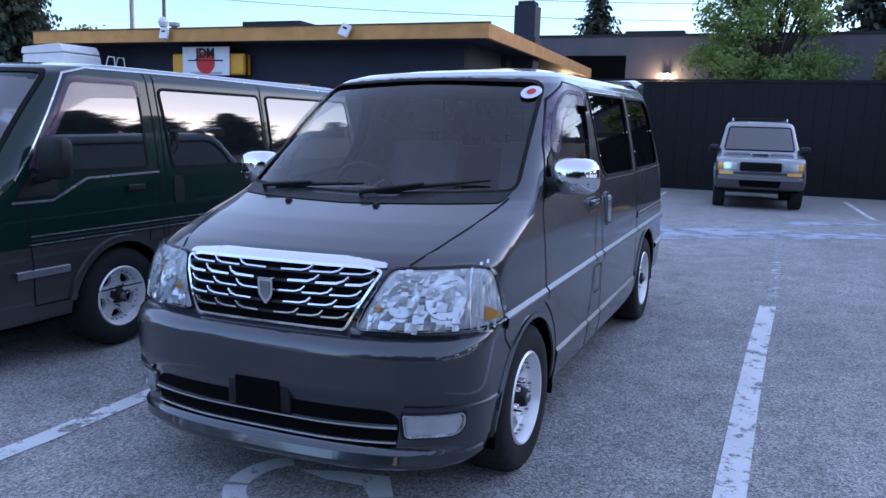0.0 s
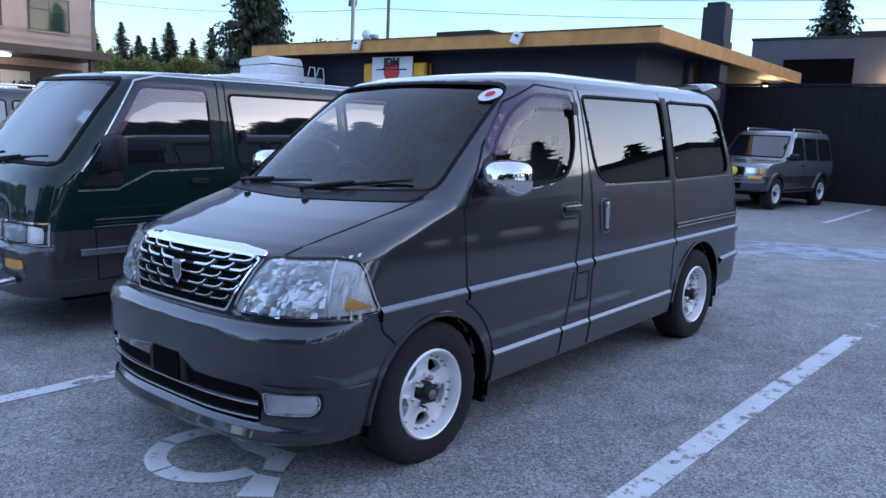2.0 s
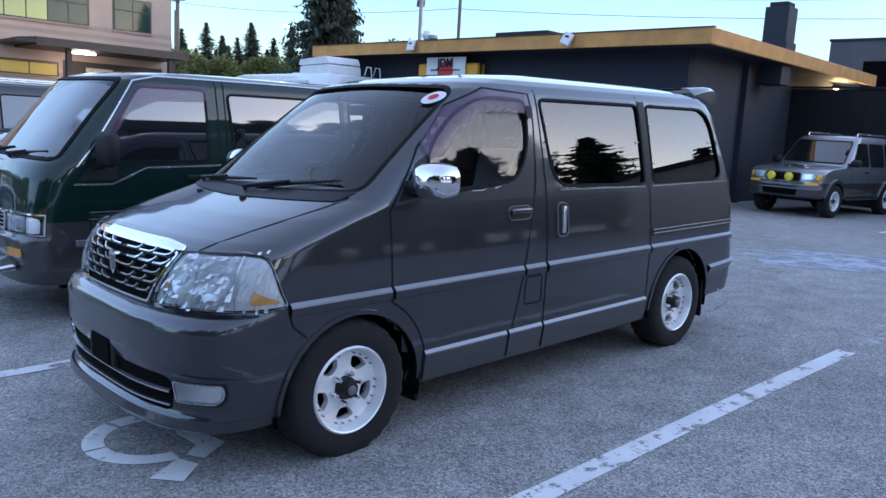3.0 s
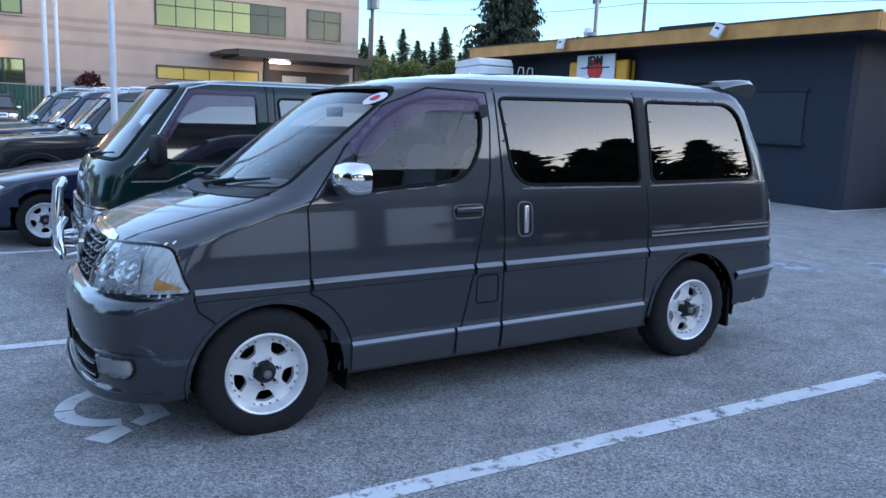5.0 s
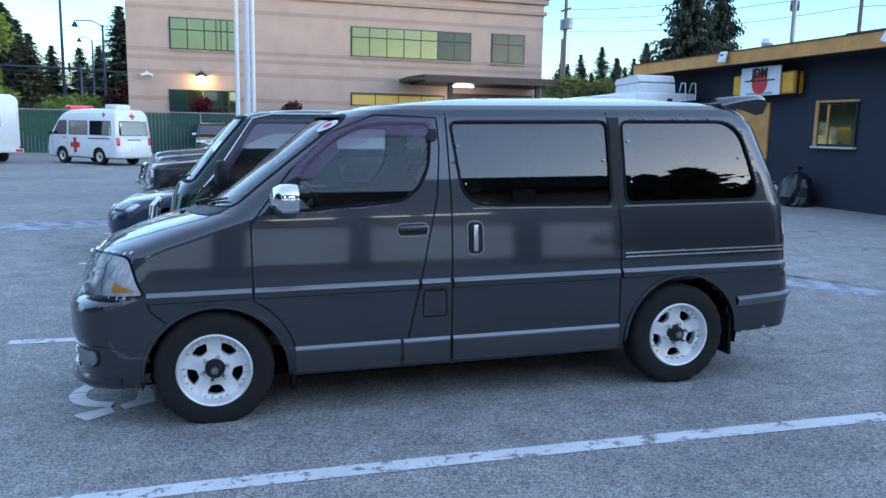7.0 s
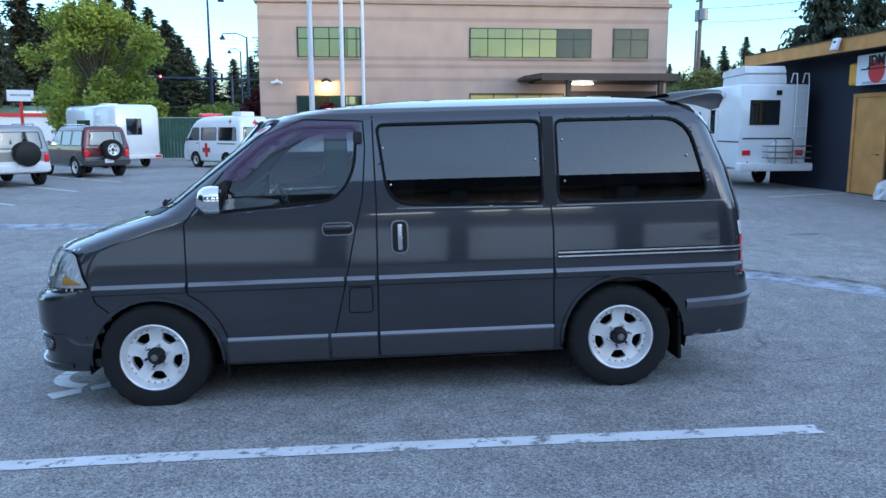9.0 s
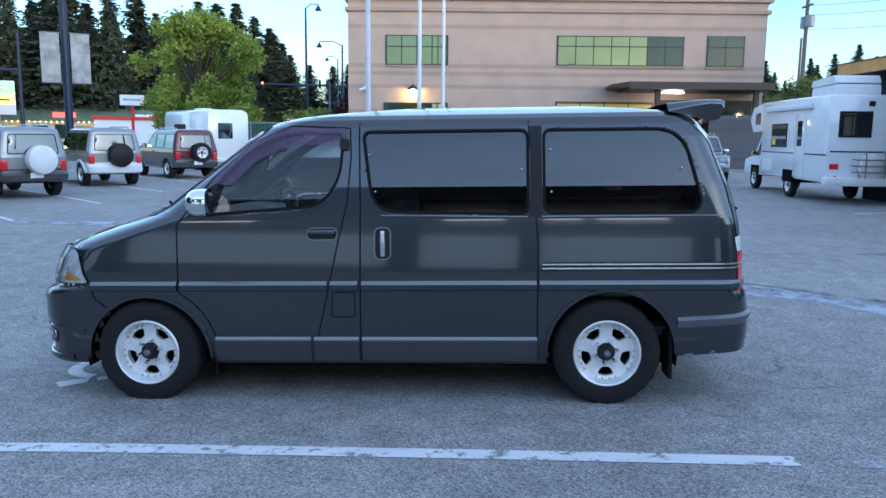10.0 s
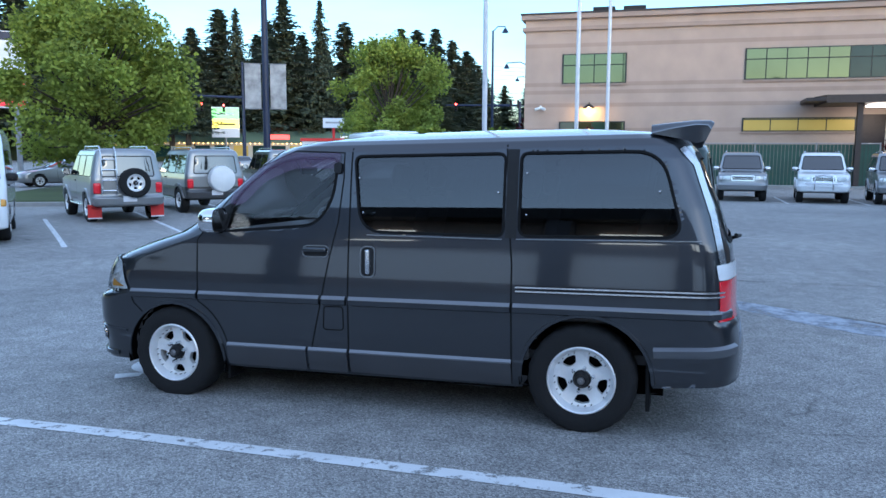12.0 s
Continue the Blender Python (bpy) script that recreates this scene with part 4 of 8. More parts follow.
        part("bumper_gap", B.ribbon("side", [(-0.345, 0.765), (-0.325, 0.70), (-0.25, 0.635)], 0.009, 0.0018, s), RUBBER, van)
        part("fuel_flap", B.ribbon("side", closed(rounded([(1.225, 0.575), (1.375, 0.575), (1.375, 0.735), (1.235, 0.735)], 0.025)), 0.008, 0.0018, s), RUBBER, van)
        # mouldings
        for a, b in ((-0.34, 0.225), (0.245, 1.20), (1.22, 1.395), (1.42, 2.525), (2.545, 3.83)):
            part("side_moulding", B.ribbon("side", [(a, 0.787), (b, 0.787)], 1, 0, s, step=0.06, section=[(-0.044, 0.0), (-0.036, 0.015), (-0.003, 0.018)]), GREY, van, "grey side moulding")
            part("moulding_ledge", B.ribbon("side", [(a, 0.787), (b, 0.787)], 1, 0, s, step=0.06, section=[(-0.003, 0.018), (0.004, 0.0165), (0.021, 0.001)]), MOULD_GLINT, van, "pale reflecting ledge")
        for a, b in ((0.46, 1.085), (1.105, 1.395), (1.415, 2.53)):
            part("sill_cover", B.patch("side", rounded([(a, 0.292), (b, 0.285), (b, 0.425), (a, 0.425)], 0.008), s, 0.014, 0.014, 0.05), GREY_LOW, van, smooth=True)
            part("sill_ledge", B.ribbon("side", [(a, 0.425), (b, 0.425)], 1, 0, s, step=0.06, section=[(-0.004, 0.0145), (0.004, 0.0145), (0.020, 0.001)]), MOULD_GLINT, van)
        part("sliding_rail", B.ribbon("side", [(2.56, 0.897), (3.80, 0.897)], 0.05, 0.002, s), BLACK, van)
        for z in (0.884, 0.909):
            part("rail_trim", B.ribbon("side", [(2.56, z), (3.79, z)], 0.012, 0.010, s, thick=1), SATIN, van, smooth=True)
        # the bumper's own edge, painted silver for the light its top facet catches
        part("bumper_ledge", B.ribbon("side", [(3.398, 0.556), (3.70, 0.572), (3.86, 0.588)], 1, 0, s, section=[(-0.05, 0.001), (-0.008, 0.022), (0.0, 0.023), (0.018, 0.001)]), MOULD_GLINT, van, "top edge of the rear bumper, caught light painted pale", smooth=True)
        part("bumper_line", B.ribbon("arc", [(0.62, 0.512), (0.86, 0.508), (arc_of(B, -0.40, 0.49), 0.487)], 0.016, 0.012, s, thick=1), GREY, van, smooth=True)
        # handles
        part("recess_rim", B.ribbon("side", closed(rounded([(1.08, 1.07), (1.27, 1.07), (1.27, 1.145), (1.08, 1.145)], 0.034)), 0.008, 0.008, s, step=0.015, thick=1), MOULD_GLINT, van)
        part("handle_recess", B.patch("side", rounded([(1.085, 1.075), (1.265, 1.075), (1.265, 1.14), (1.085, 1.14)], 0.03), s, 0.0045, step=0.012), BLACK, van, smooth="all")
        yb = s * 0.843
        h = part("door_handle", boxed(1.085, 1.262, -0.022, 0.022, 1.102, 1.136, bevel=0.011), GREY, van, smooth=True)
        h.matrix_basis = pose(0, yb + s * 0.006, 0)
        part("sliding_handle_recess", B.patch("side", rounded([(1.515, 0.95), (1.605, 0.95), (1.605, 1.14), (1.515, 1.14)], 0.035), s, 0.0045, step=0.012), BLACK, van, smooth="all")
        # silver rim stands in for light caught on the recess's edge
        part("recess_rim", B.ribbon("side", closed(rounded([(1.51, 0.945), (1.61, 0.945), (1.61, 1.145), (1.51, 1.145)], 0.04)), 0.010, 0.009, s, step=0.015, thick=1), MOULD_GLINT, van)
        h = part("sliding_handle", boxed(1.545, 1.578, -0.02, 0.02, 0.962, 1.128, bevel=0.010), SATIN, van, smooth=True)
        h.matrix_basis = pose(0, s * 0.850, 0)
        wing_mirror(van, 0.40, s * 0.810, 1.315, s, CHROME, 1.06)
        part("mirror_base", B.patch("side", [(0.30, 1.215), (0.47, 1.235), (0.535, 1.45), (0.44, 1.40)], s, 0.006, step=0.03), BLACK, van, smooth="all")
        v = part("rain_visor", B.patch("side", rounded([(0.50, 1.42), (0.60, 1.42), (0.76, 1.575), (0.98, 1.665), (1.315, 1.66), (1.335, 1.765), (0.96, 1.775), (0.71, 1.675), (0.49, 1.49)], 0.03), s, 0.016, 0.011, 0.018), VISOR, van, "smoked purple rain visor", smooth=True)
        v.visible_shadow = False
        part("visor_end", B.patch("side", rounded([(1.29, 1.63), (1.345, 1.63), (1.345, 1.70), (1.29, 1.70)], 0.012), s, 0.02, 0.014, 0.02), BLACK, van)
        # lamps
        zt = 1.012
        a1, a2 = arc_of(B, -0.40, 0.95), arc_of(B, -0.352, 0.80)
        lamp_outline = rounded([(0.395, 0.79), (a2, 0.795), (a1 - 0.015, 0.962), (a1 - 0.075, 1.012), (0.80, 1.022), (0.505, 1.014)], [0.03, 0.03, 0.06, 0.05, 0.05, 0.03])
        hl = new("headlight")
        hl.parent = van
        cut_lo, cut_hi = a2 - 0.225, a2 - 0.255
        main = rounded([(0.41, 0.80), (cut_lo - 0.012, 0.803), (cut_hi - 0.012, 1.008), (0.80, 1.012), (0.515, 1.004)], 0.02)
        corner = rounded([(cut_lo + 0.004, 0.803), (a2 - 0.012, 0.805), (a1 - 0.025, 0.958), (a1 - 0.08, 1.002), (cut_hi + 0.004, 1.008)], 0.02)
        part("lamp_housing", B.patch("arc", lamp_outline, s, 0.002, step=0.025), WHITE_LENS, hl, smooth="all")
        part("reflector_facets", facets(B, main, s, 0.030, 0.030, 0.014, seed=9), REFLECTOR, hl, "bright faceted reflector")
        for c, z, r in ((0.575, 0.905, 0.062), (0.735, 0.915, 0.078)):
            part("reflector_bowl", lamp_bowl(B, c, z, r, s), REFLECTOR, hl, "round chrome reflector bowl", smooth="all")
            part("bulb", lamp_bowl(B, c, z, 0.016, s, 0.020, -0.006), WHITE_LENS, hl, smooth="all")
        part("side_bulb", B.patch("arc", rounded([(0.475, 0.86), (0.50, 0.86), (0.50, 0.885), (0.475, 0.885)], 0.01), s, 0.019, step=0.01), AMBER, hl)
        part("corner_reflector", facets(B, corner, s, 0.011, 0.05, 0.008, base=0.004, seed=3), WHITE_LENS, hl, "pale ribbed corner lamp")
        part("turn_signal", B.patch("arc", rounded([(cut_lo + 0.05, 0.818), (a2 - 0.035, 0.82), (a1 - 0.065, 0.872), (cut_lo + 0.06, 0.876)], 0.02), s, 0.0155, step=0.012), AMBER, hl, "amber turn signal", smooth="all")
        part("lamp_divider", B.ribbon("arc", [(cut_lo - 0.004, 0.798), (cut_hi - 0.004, 1.014)], 0.007, 0.022, s), SATIN, hl)
        part("lens", B.patch("arc", lamp_outline, s, 0.024, 0.020, 0.03), LENS, hl, "clear headlight lens", smooth=True)
        part("lamp_gap", B.ribbon("arc", closed(lamp_outline), 0.010, 0.006, s, step=0.02), RUBBER, hl)
        fog = new("fog_lamp")
        fog.parent = van
        fo = rounded([(0.62, 0.400), (0.815, 0.405), (0.845, 0.44), (0.845, 0.488), (0.615, 0.488)], [0.015, 0.03, 0.03, 0.02, 0.012])
        part("fog_surround", B.patch("arc", rounded([(0.60, 0.385), (0.83, 0.39), (0.862, 0.43), (0.862, 0.503), (0.60, 0.503)], 0.02), s, 0.003, step=0.03), BLACK, fog, smooth="all")
        part("fog_reflector", B.patch("arc", fo, s, 0.006, step=0.03), REFLECTOR, fog, smooth="all")
        part("fog_rim", B.ribbon("arc", closed(fo), 0.010, 0.014, s, step=0.015, thick=1), SATIN, fog)
        part("fog_lens", B.patch("arc", fo, s, 0.018, 0.012, 0.03), LENS, fog, "clear fog lamp lens", smooth=True)
        part("mud_flap", boxed(0.43, 0.455, s * 0.725 - 0.09, s * 0.725 + 0.09, 0.17, 0.45, bevel=0.006), RUBBER, van)
        part("mud_flap", boxed(3.355, 3.38, s * 0.735 - 0.1, s * 0.735 + 0.1, 0.17, 0.45, bevel=0.006), RUBBER, van)
        # tail lamp wraps round the rear corner
        tl = new("tail_light")
        tl.parent = van
        for z0, z1, mat in ((0.735, 0.975, RED_LENS), (0.98, 1.07, WHITE_LENS)):
            part("tail_lens", B.patch("side", rounded([(3.76, z0), (3.874, z0), (3.874, z1), (3.775, z1)], 0.008), s, 0.006, 0.005, 0.02), mat, tl, smooth=True)
            part("tail_lens", B.patch("rear", rounded([(s * 0.56, z0), (s * 0.81, z0), (s * 0.81, z1), (s * 0.56, z1)], 0.008), 1, 0.006, 0.005, 0.03), mat, tl, smooth=True)
        part("pillar_trim", B.ribbon("side", [(3.785, 1.06), (3.725, 1.35), (3.625, 1.66), (3.54, 1.76)], 0.035, 0.004, s), SATIN, van, "pale rear pillar trim")
        # bonnet gap
        part("bonnet_gap", B.ribbon("front", [(s * 0.56, 1.025), (s * 0.62, 1.08), (s * 0.672, 1.14), (s * 0.708, 1.20), (s * 0.722, 1.235)], 0.008, 0.0015), RUBBER, van)
    part("windscreen", B.pane("front", WINDSCREEN), GLASS, van, smooth="all").visible_shadow = False
    part("windscreen_seal", B.ribbon("front", closed(WINDSCREEN), 0.016, 0.003, step=0.02), RUBBER, van)
    part("tailgate_glass", B.pane("rear", TAILGATE_GLASS), PRIVACY, van, smooth="all").visible_shadow = False
    part("tailgate_seal", B.ribbon("rear", closed(TAILGATE_GLASS), 0.04, 0.003, step=0.03), RUBBER, van)
    part("cowl", B.patch("front", [(-0.70, 1.217), (0, 1.205), (0.70, 1.217), (0.722, 1.258), (0, 1.236), (-0.722, 1.258)], 1, 0.004, step=0.03), BLACK, van, "black cowl panel", smooth="all")
    wiper(van, B.at("front", -0.05, 1.228), B.at("front", -0.62, 1.30))
    wiper(van, B.at("front", 0.55, 1.235), B.at("front", -0.02, 1.275))
    for y in (-0.18, 0.3):
        part("washer_nozzle", boxed(*[float(v) for v in (B.front_x(y, 1.2) - 0.015, B.front_x(y, 1.2) + 0.015)], y - 0.012, y + 0.012, 1.195, 1.213, bevel=0.004), BLACK, van)
    # grille
    gr = new("grille")
    gr.parent = van
    go = rounded([(-0.355, 0.785), (0.355, 0.785), (0.475, 1.0), (0.40, 1.012), (-0.40, 1.012), (-0.475, 1.0)], 0.02)
    # near-black sheet on the uncut skin paints the shade behind the bars
    part("grille_shade", B.patch("arc", go, 1, 0.003, step=0.04), DARK, gr, smooth="all")
    part("grille_frame", B.ribbon("arc", closed(go), 0.013, 0.016, step=0.02, thick=1), CHROME, gr, "chrome grille frame", smooth=True)
    part("bonnet_chrome", B.patch("arc", rounded([(-0.485, 1.014), (0.485, 1.014), (0.475, 1.028), (0.3, 1.043), (-0.3, 1.043), (-0.475, 1.028)], 0.008), 1, 0.010, 0.010, 0.02), CHROME, gr, "broad chrome bar over the grille", smooth=True)
    for i, z in enumerate((0.825, 0.865, 0.905, 0.945, 0.98)):
        half = 0.375 + (z - 0.785) * 0.5
        part("grille_bar", B.ribbon("arc", [(-half, z), (half, z)], 0.012, 0.014, thick=1), BLACK, gr, smooth=True)
        n = 3
        for s in (-1, 1):
            for k in range(n):
                c0 = 0.045 + (half - 0.07) * (k + (0.35 if i % 2 else 0.0) - 0.06) / n
                c1 = min(c0 + (half - 0.07) / n * 1.06, half - 0.004)
                part("grille_blade", B.ribbon("arc", [(s * c0, z + 0.002), (s * (c1 - 0.045), z + 0.004), (s * (c1 - 0.018), z + 0.011), (s * c1, z + 0.027)], 0.0075, 0.022, step=0.012, thick=1), SATIN, gr, smooth=True)
    em = B.off("arc", np.array([0.0]), np.array([0.905]), 1, np.array([0.03]))[0]
    bm = prismed(rounded([(-0.036, 0.05), (0.036, 0.05), (0.034, -0.02), (0.0, -0.062), (-0.034, -0.02)], 0.012), "x", -0.012, 0.012)
    e = part("emblem", bm, CHROME, gr, "chrome shield emblem")
    e.matrix_basis = Matrix.Translation(em)
    e = part("emblem_field", prismed(rounded([(-0.024, 0.036), (0.024, 0.036), (0.022, -0.014), (0.0, -0.042), (-0.022, -0.014)], 0.01), "x", -0.015, 0.0), STEEL, gr)
    e.matrix_basis = Matrix.Translation(em)
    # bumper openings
    # no hole here: a near-black patch paints the intake's shade
    part("intake_shade", B.patch("arc", rounded([(-0.585, 0.348), (0.585, 0.348), (0.60, 0.47), (0.55, 0.500), (-0.55, 0.500), (-0.60, 0.47)], 0.02), 1, 0.003, step=0.04), DARK, van, "near-black sheet painting the lower intake's shade", smooth="all")
    part("intake_slat", B.ribbon("arc", [(-0.59, 0.440), (-0.3, 0.432), (0.3, 0.432), (0.59, 0.440)], 0.012, 0.020, thick=1), SATIN, van, smooth=True)
    part("intake_slat", B.ribbon("arc", [(-0.585, 0.375), (-0.3, 0.368), (0.3, 0.368), (0.585, 0.375)], 0.009, 0.014, thick=1), SATIN, van, smooth=True)
    part("front_lip", B.ribbon("arc", [(-0.98, 0.305), (-0.5, 0.312), (0.5, 0.312), (0.98, 0.305)], 0.030, 0.012, thick=1), GREY, van, smooth=True)
    pl = part("plate_holder", boxed(0.0, 0.03, -0.15, 0.15, 0.445, 0.585, bevel=0.008), BLACK, van, "empty black plate holder", smooth=True)
    pl.matrix_basis = pose(-0.835, 0, 0)
    # near-black box before the holder paints the recess's shade
    pl = part("plate_recess_shade", boxed(0.006, 0.016, -0.105, 0.105, 0.45, 0.57), DARK, van)
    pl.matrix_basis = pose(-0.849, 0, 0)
    # roof
    bm = bmesh.new()
    hx, cx0 = (3.49 - 1.02) / 2, (3.49 + 1.02) / 2
    grid = [[bm.verts.new((x, y, 1.873 + 0.06 * (1 - min(1, (abs((x - cx0) / hx) ** 2.4 + abs(y / 0.6) ** 2.4) ** (1 / 2.4)) ** 2.2))) for y in np.linspace(-0.36, 0.36, 9)] for x in np.linspace(1.22, 1.80, 9)]
    for i in range(8):
        for j in range(8):
            bm.faces.new((grid[i][j], grid[i + 1][j], grid[i + 1][j + 1], grid[i][j + 1]))
    part("sunroof", bm, BLACK_GLASS, van, "closed dark sunroof", smooth="all")
    bm = bmesh.new()
    rings = []
    for y in np.concatenate([np.linspace(-0.66, -0.59, 7), np.linspace(-0.5, 0.5, 11), np.linspace(0.59, 0.66, 7)]):
        e = min(1.0, max(0.0, (abs(float(y)) - 0.59) / 0.07))
        e = e * e * (3 - 2 * e)
        over = [(3.36, 1.905 - 0.055 * e), (3.50, 1.917 - 0.038 * e), (3.62, 1.925 - 0.03 * e), (3.705 - 0.02 * e, 1.922 - 0.032 * e), (3.725 - 0.02 * e, 1.908 - 0.045 * e)]
        under = [(3.705 - 0.03 * e, 1.893 - 0.095 * e), (3.60 + 0.02 * e, 1.885 - 0.10 * e), (3.48 + 0.05 * e, 1.875 - 0.06 * e)]
        rings.append([bm.verts.new((x, float(y), z)) for x, z in over + under])
    for a, b in zip(rings, rings[1:]):
        for k in range(8):
            bm.faces.new((a[k], a[(k + 1) % 8], b[(k + 1) % 8], b[k]))
    bm.faces.new(rings[0])
    bm.faces.new(rings[-1][::-1])
    part("roof_spoiler", bm, GREY, van, "grey roof spoiler", smooth=True)
    part("rear_wiper", tubed([(3.87, 0.0, 1.17), (3.915, -0.05, 1.19), (3.87, -0.42, 1.22)], 0.012, 6), BLACK, van)
    # cabin
    part("dashboard", prismed([(0.02, 1.20), (0.35, 1.235), (0.62, 1.20), (0.66, 1.08), (0.55, 0.75), (0.1, 0.75)], "y", -0.74, 0.74), DASH, van, "grey dashboard", smooth=True)
    part("cabin_floor", boxed(-0.1, 3.6, -0.60, 0.60, 0.40, 0.46), LINING, van)
    steering(van, 0.72, 0.38, 1.17)
    for y in (-0.40, 0.40):
        seat(van, 1.22, y, 0.72)
    for x in (2.15, 3.0):
        for y in (-0.38, 0.38):
            seat(van, x, y, 0.66, 0.6)
    part("room_mirror", boxed(0.70, 0.72, -0.12, 0.12, 1.63, 1.69, bevel=0.008), BLACK, van, smooth=True)
    o = part("round_sticker", B.patch("front", [(-0.612 + 0.045 * math.cos(a), 1.725 + 0.034 * math.sin(a)) for a in np.linspace(0, 2 * math.pi, 24, endpoint=False)], 1, 0.004, step=0.012), SIGN_WHITE, van, "white oval sticker with a red dot", smooth="all")
    part("sticker_dot", B.patch("front", [(-0.612 + 0.02 * math.cos(a), 1.727 + 0.015 * math.sin(a)) for a in np.linspace(0, 2 * math.pi, 18, endpoint=False)], 1, 0.007, step=0.007), RED_PAINT, van)
    for s in (-1, 1):
        for x, z in ((1.475, 1.60), (2.435, 1.50), (1.515, 1.37), (2.615, 1.62), (2.62, 1.36), (3.42, 1.50)):
            p = B.off("side", np.array([x]), np.array([z]), s, np.array([0.0]))[0]
            f = part("window_fixing", lathe(bmesh.new(), [(0.001, -0.007), (0.006, -0.005), (0.007, 0.0)], 10), SATIN, van)
            f.matrix_basis = Matrix.Translation(p) @ pose(0, 0, 0, 0, 0, 0 if s < 0 else 180)
    four_wheels(van, 2.97, 0.746, 0.338, 0.212, 0.225)
    return van


grey_van()


# ---- other vehicles ----
def vehicle(name, label, m, rows, paint, windows, screen, back, base, track, radius, rim, arch=0.42, split=None, low=None, lamps=(0.42, 0.74, 0.72, 0.86), tails=(0.62, 0.82, 0.75, 1.0),
            grille=(0.36, 0.72, 0.85), crown=0.03, step=0.05, category="car", group="parked cars", style="five", metal=None, grille_mat=None, bumper=None, mirrors=True, plates=True, signal=None):
    """A parked vehicle: skin, glass, lamps, grille, mirrors, wheels. Windows are outlines on the side; screen and back on front and rear."""
    B = Body(rows, crown)
    v = thing(name, m, label, category, group)
    top = 2 * radius + 0.06
    cuts = [("side", arch_cut(x, arch, top), s) for x in (0, base) for s in (-1, 1)]
    body = part("body", B.shell(step, cuts, split=split), [paint, low or paint], v, smooth="all")
    part("underbody", boxed(rows[0][1] + 0.15, rows[0][2] - 0.1, -0.72, 0.72, rows[0][0] - 0.02, rows[0][0] + 0.12), DARK, v)
    for x in (0, base):
        # solid near-black blocks paint the shade inside the arches
        part("wheel_well", boxed(x - arch, x + arch, -track - 0.02, track + 0.02, radius, top - 0.01), DARK, v)
    for s in (-1, 1):
        for poly in windows:
            part("side_glass", B.patch("side", rounded(poly, 0.05), s, 0.004, step=0.07), BLACK_GLASS, v, smooth="all")
            part("window_seal", B.ribbon("side", closed(rounded(poly, 0.05)), 0.02, 0.007, s, step=0.06), RUBBER, v)
        c0, c1, z0, z1 = lamps
        lp = new("headlight")
        lp.parent = v
        part("reflector", B.patch("arc", rounded([(c0, z0), (c1, z0), (c1, z1), (c0, z1)], 0.02), s, 0.004, step=0.06), REFLECTOR, lp, smooth="all")
        part("lens", B.patch("arc", rounded([(c0, z0), (c1, z0), (c1, z1), (c0, z1)], 0.02), s, 0.014, 0.01, 0.06), LENS, lp, smooth="all")
        part("turn_signal", B.patch("arc", rounded([(c1 + 0.01, z0), (c1 + 0.13, z0), (c1 + 0.13, z1 - 0.02), (c1 + 0.01, z1)], 0.015), s, 0.008, 0.006, 0.05), signal or AMBER, v, smooth="all")
        c0, c1, z0, z1 = tails
        part("tail_light", B.patch("rear", rounded([(s * c0, z0), (s * c1, z0), (s * c1, z1), (s * c0, z1)], 0.02), 1, 0.008, 0.006, 0.06), RED_LENS, v, "red tail light", smooth="all")
        if mirrors:
            x = screen[1]
            wing_mirror(v, x, s * (float(B.side_y(x, 1.1)) - 0.02), screen[2], s, BLACK if mirrors is True else mirrors, 0.95)
    scr = rounded(screen[0], 0.05)
    part("windscreen", B.patch("front", scr, 1, 0.004, step=0.08), BLACK_GLASS, v, smooth="all")
    part("windscreen_seal", B.ribbon("front", closed(scr), 0.025, 0.007, step=0.06), RUBBER, v)
    bk = rounded(back, 0.05)
    part("rear_glass", B.patch("rear", bk, 1, 0.004, step=0.08), BLACK_GLASS, v, smooth="all")
    part("rear_seal", B.ribbon("rear", closed(bk), 0.025, 0.007, step=0.06), RUBBER, v)
    hw, z0, z1 = grille
    g = new("grille")
    g.parent = v
    # shade behind the grille, painted as a near-black sheet on the skin
    part("grille_shade", B.patch("arc", rounded([(-hw, z0), (hw, z0), (hw, z1), (-hw, z1)], 0.02), 1, 0.004, step=0.07), DARK, g, smooth="all")
    part("grille_frame", B.ribbon("arc", closed(rounded([(-hw, z0), (hw, z0), (hw, z1), (-hw, z1)], 0.02)), 0.025, 0.016, step=0.04, thick=1), grille_mat or CHROME, g)
    for k in (1, 2, 3):
        z = z0 + (z1 - z0) * k / 4
        part("grille_bar", B.ribbon("arc", [(-hw, z), (hw, z)], 0.014, 0.012, step=0.08, thick=1), grille_mat or SATIN, g)
    if bumper:
        z0, z1, mat = bumper
        for kind, reach in (("arc", 0.98), ("rear", 0.8)):
            part("bumper", B.patch(kind, rounded([(-reach, z0), (reach, z0), (reach, z1), (-reach, z1)], 0.03), 1, 0.03, 0.03, 0.08), mat, v, smooth=True)
    if plates:
        x = float(B.rear_x(0, 0.6))
        part("number_plate", boxed(x + 0.03, x + 0.045, -0.16, 0.16, 0.52, 0.66, bevel=0.004), SIGN_WHITE, v, "blank pale number plate")
    zs = rows[0][0] + 0.03
    for s in (-1, 1):
        d0 = windows[0][0][0]
        d1 = windows[0][1][0]
        belt = windows[0][0][1] - 0.03
        part("door_gap", B.ribbon("side", [(d0 - 0.06, belt), (d0 - 0.02, zs + 0.1), (d1 - 0.05, zs + 0.1), (d1 + 0.05, belt)], 0.01, 0.003, s, step=0.1), RUBBER, v)
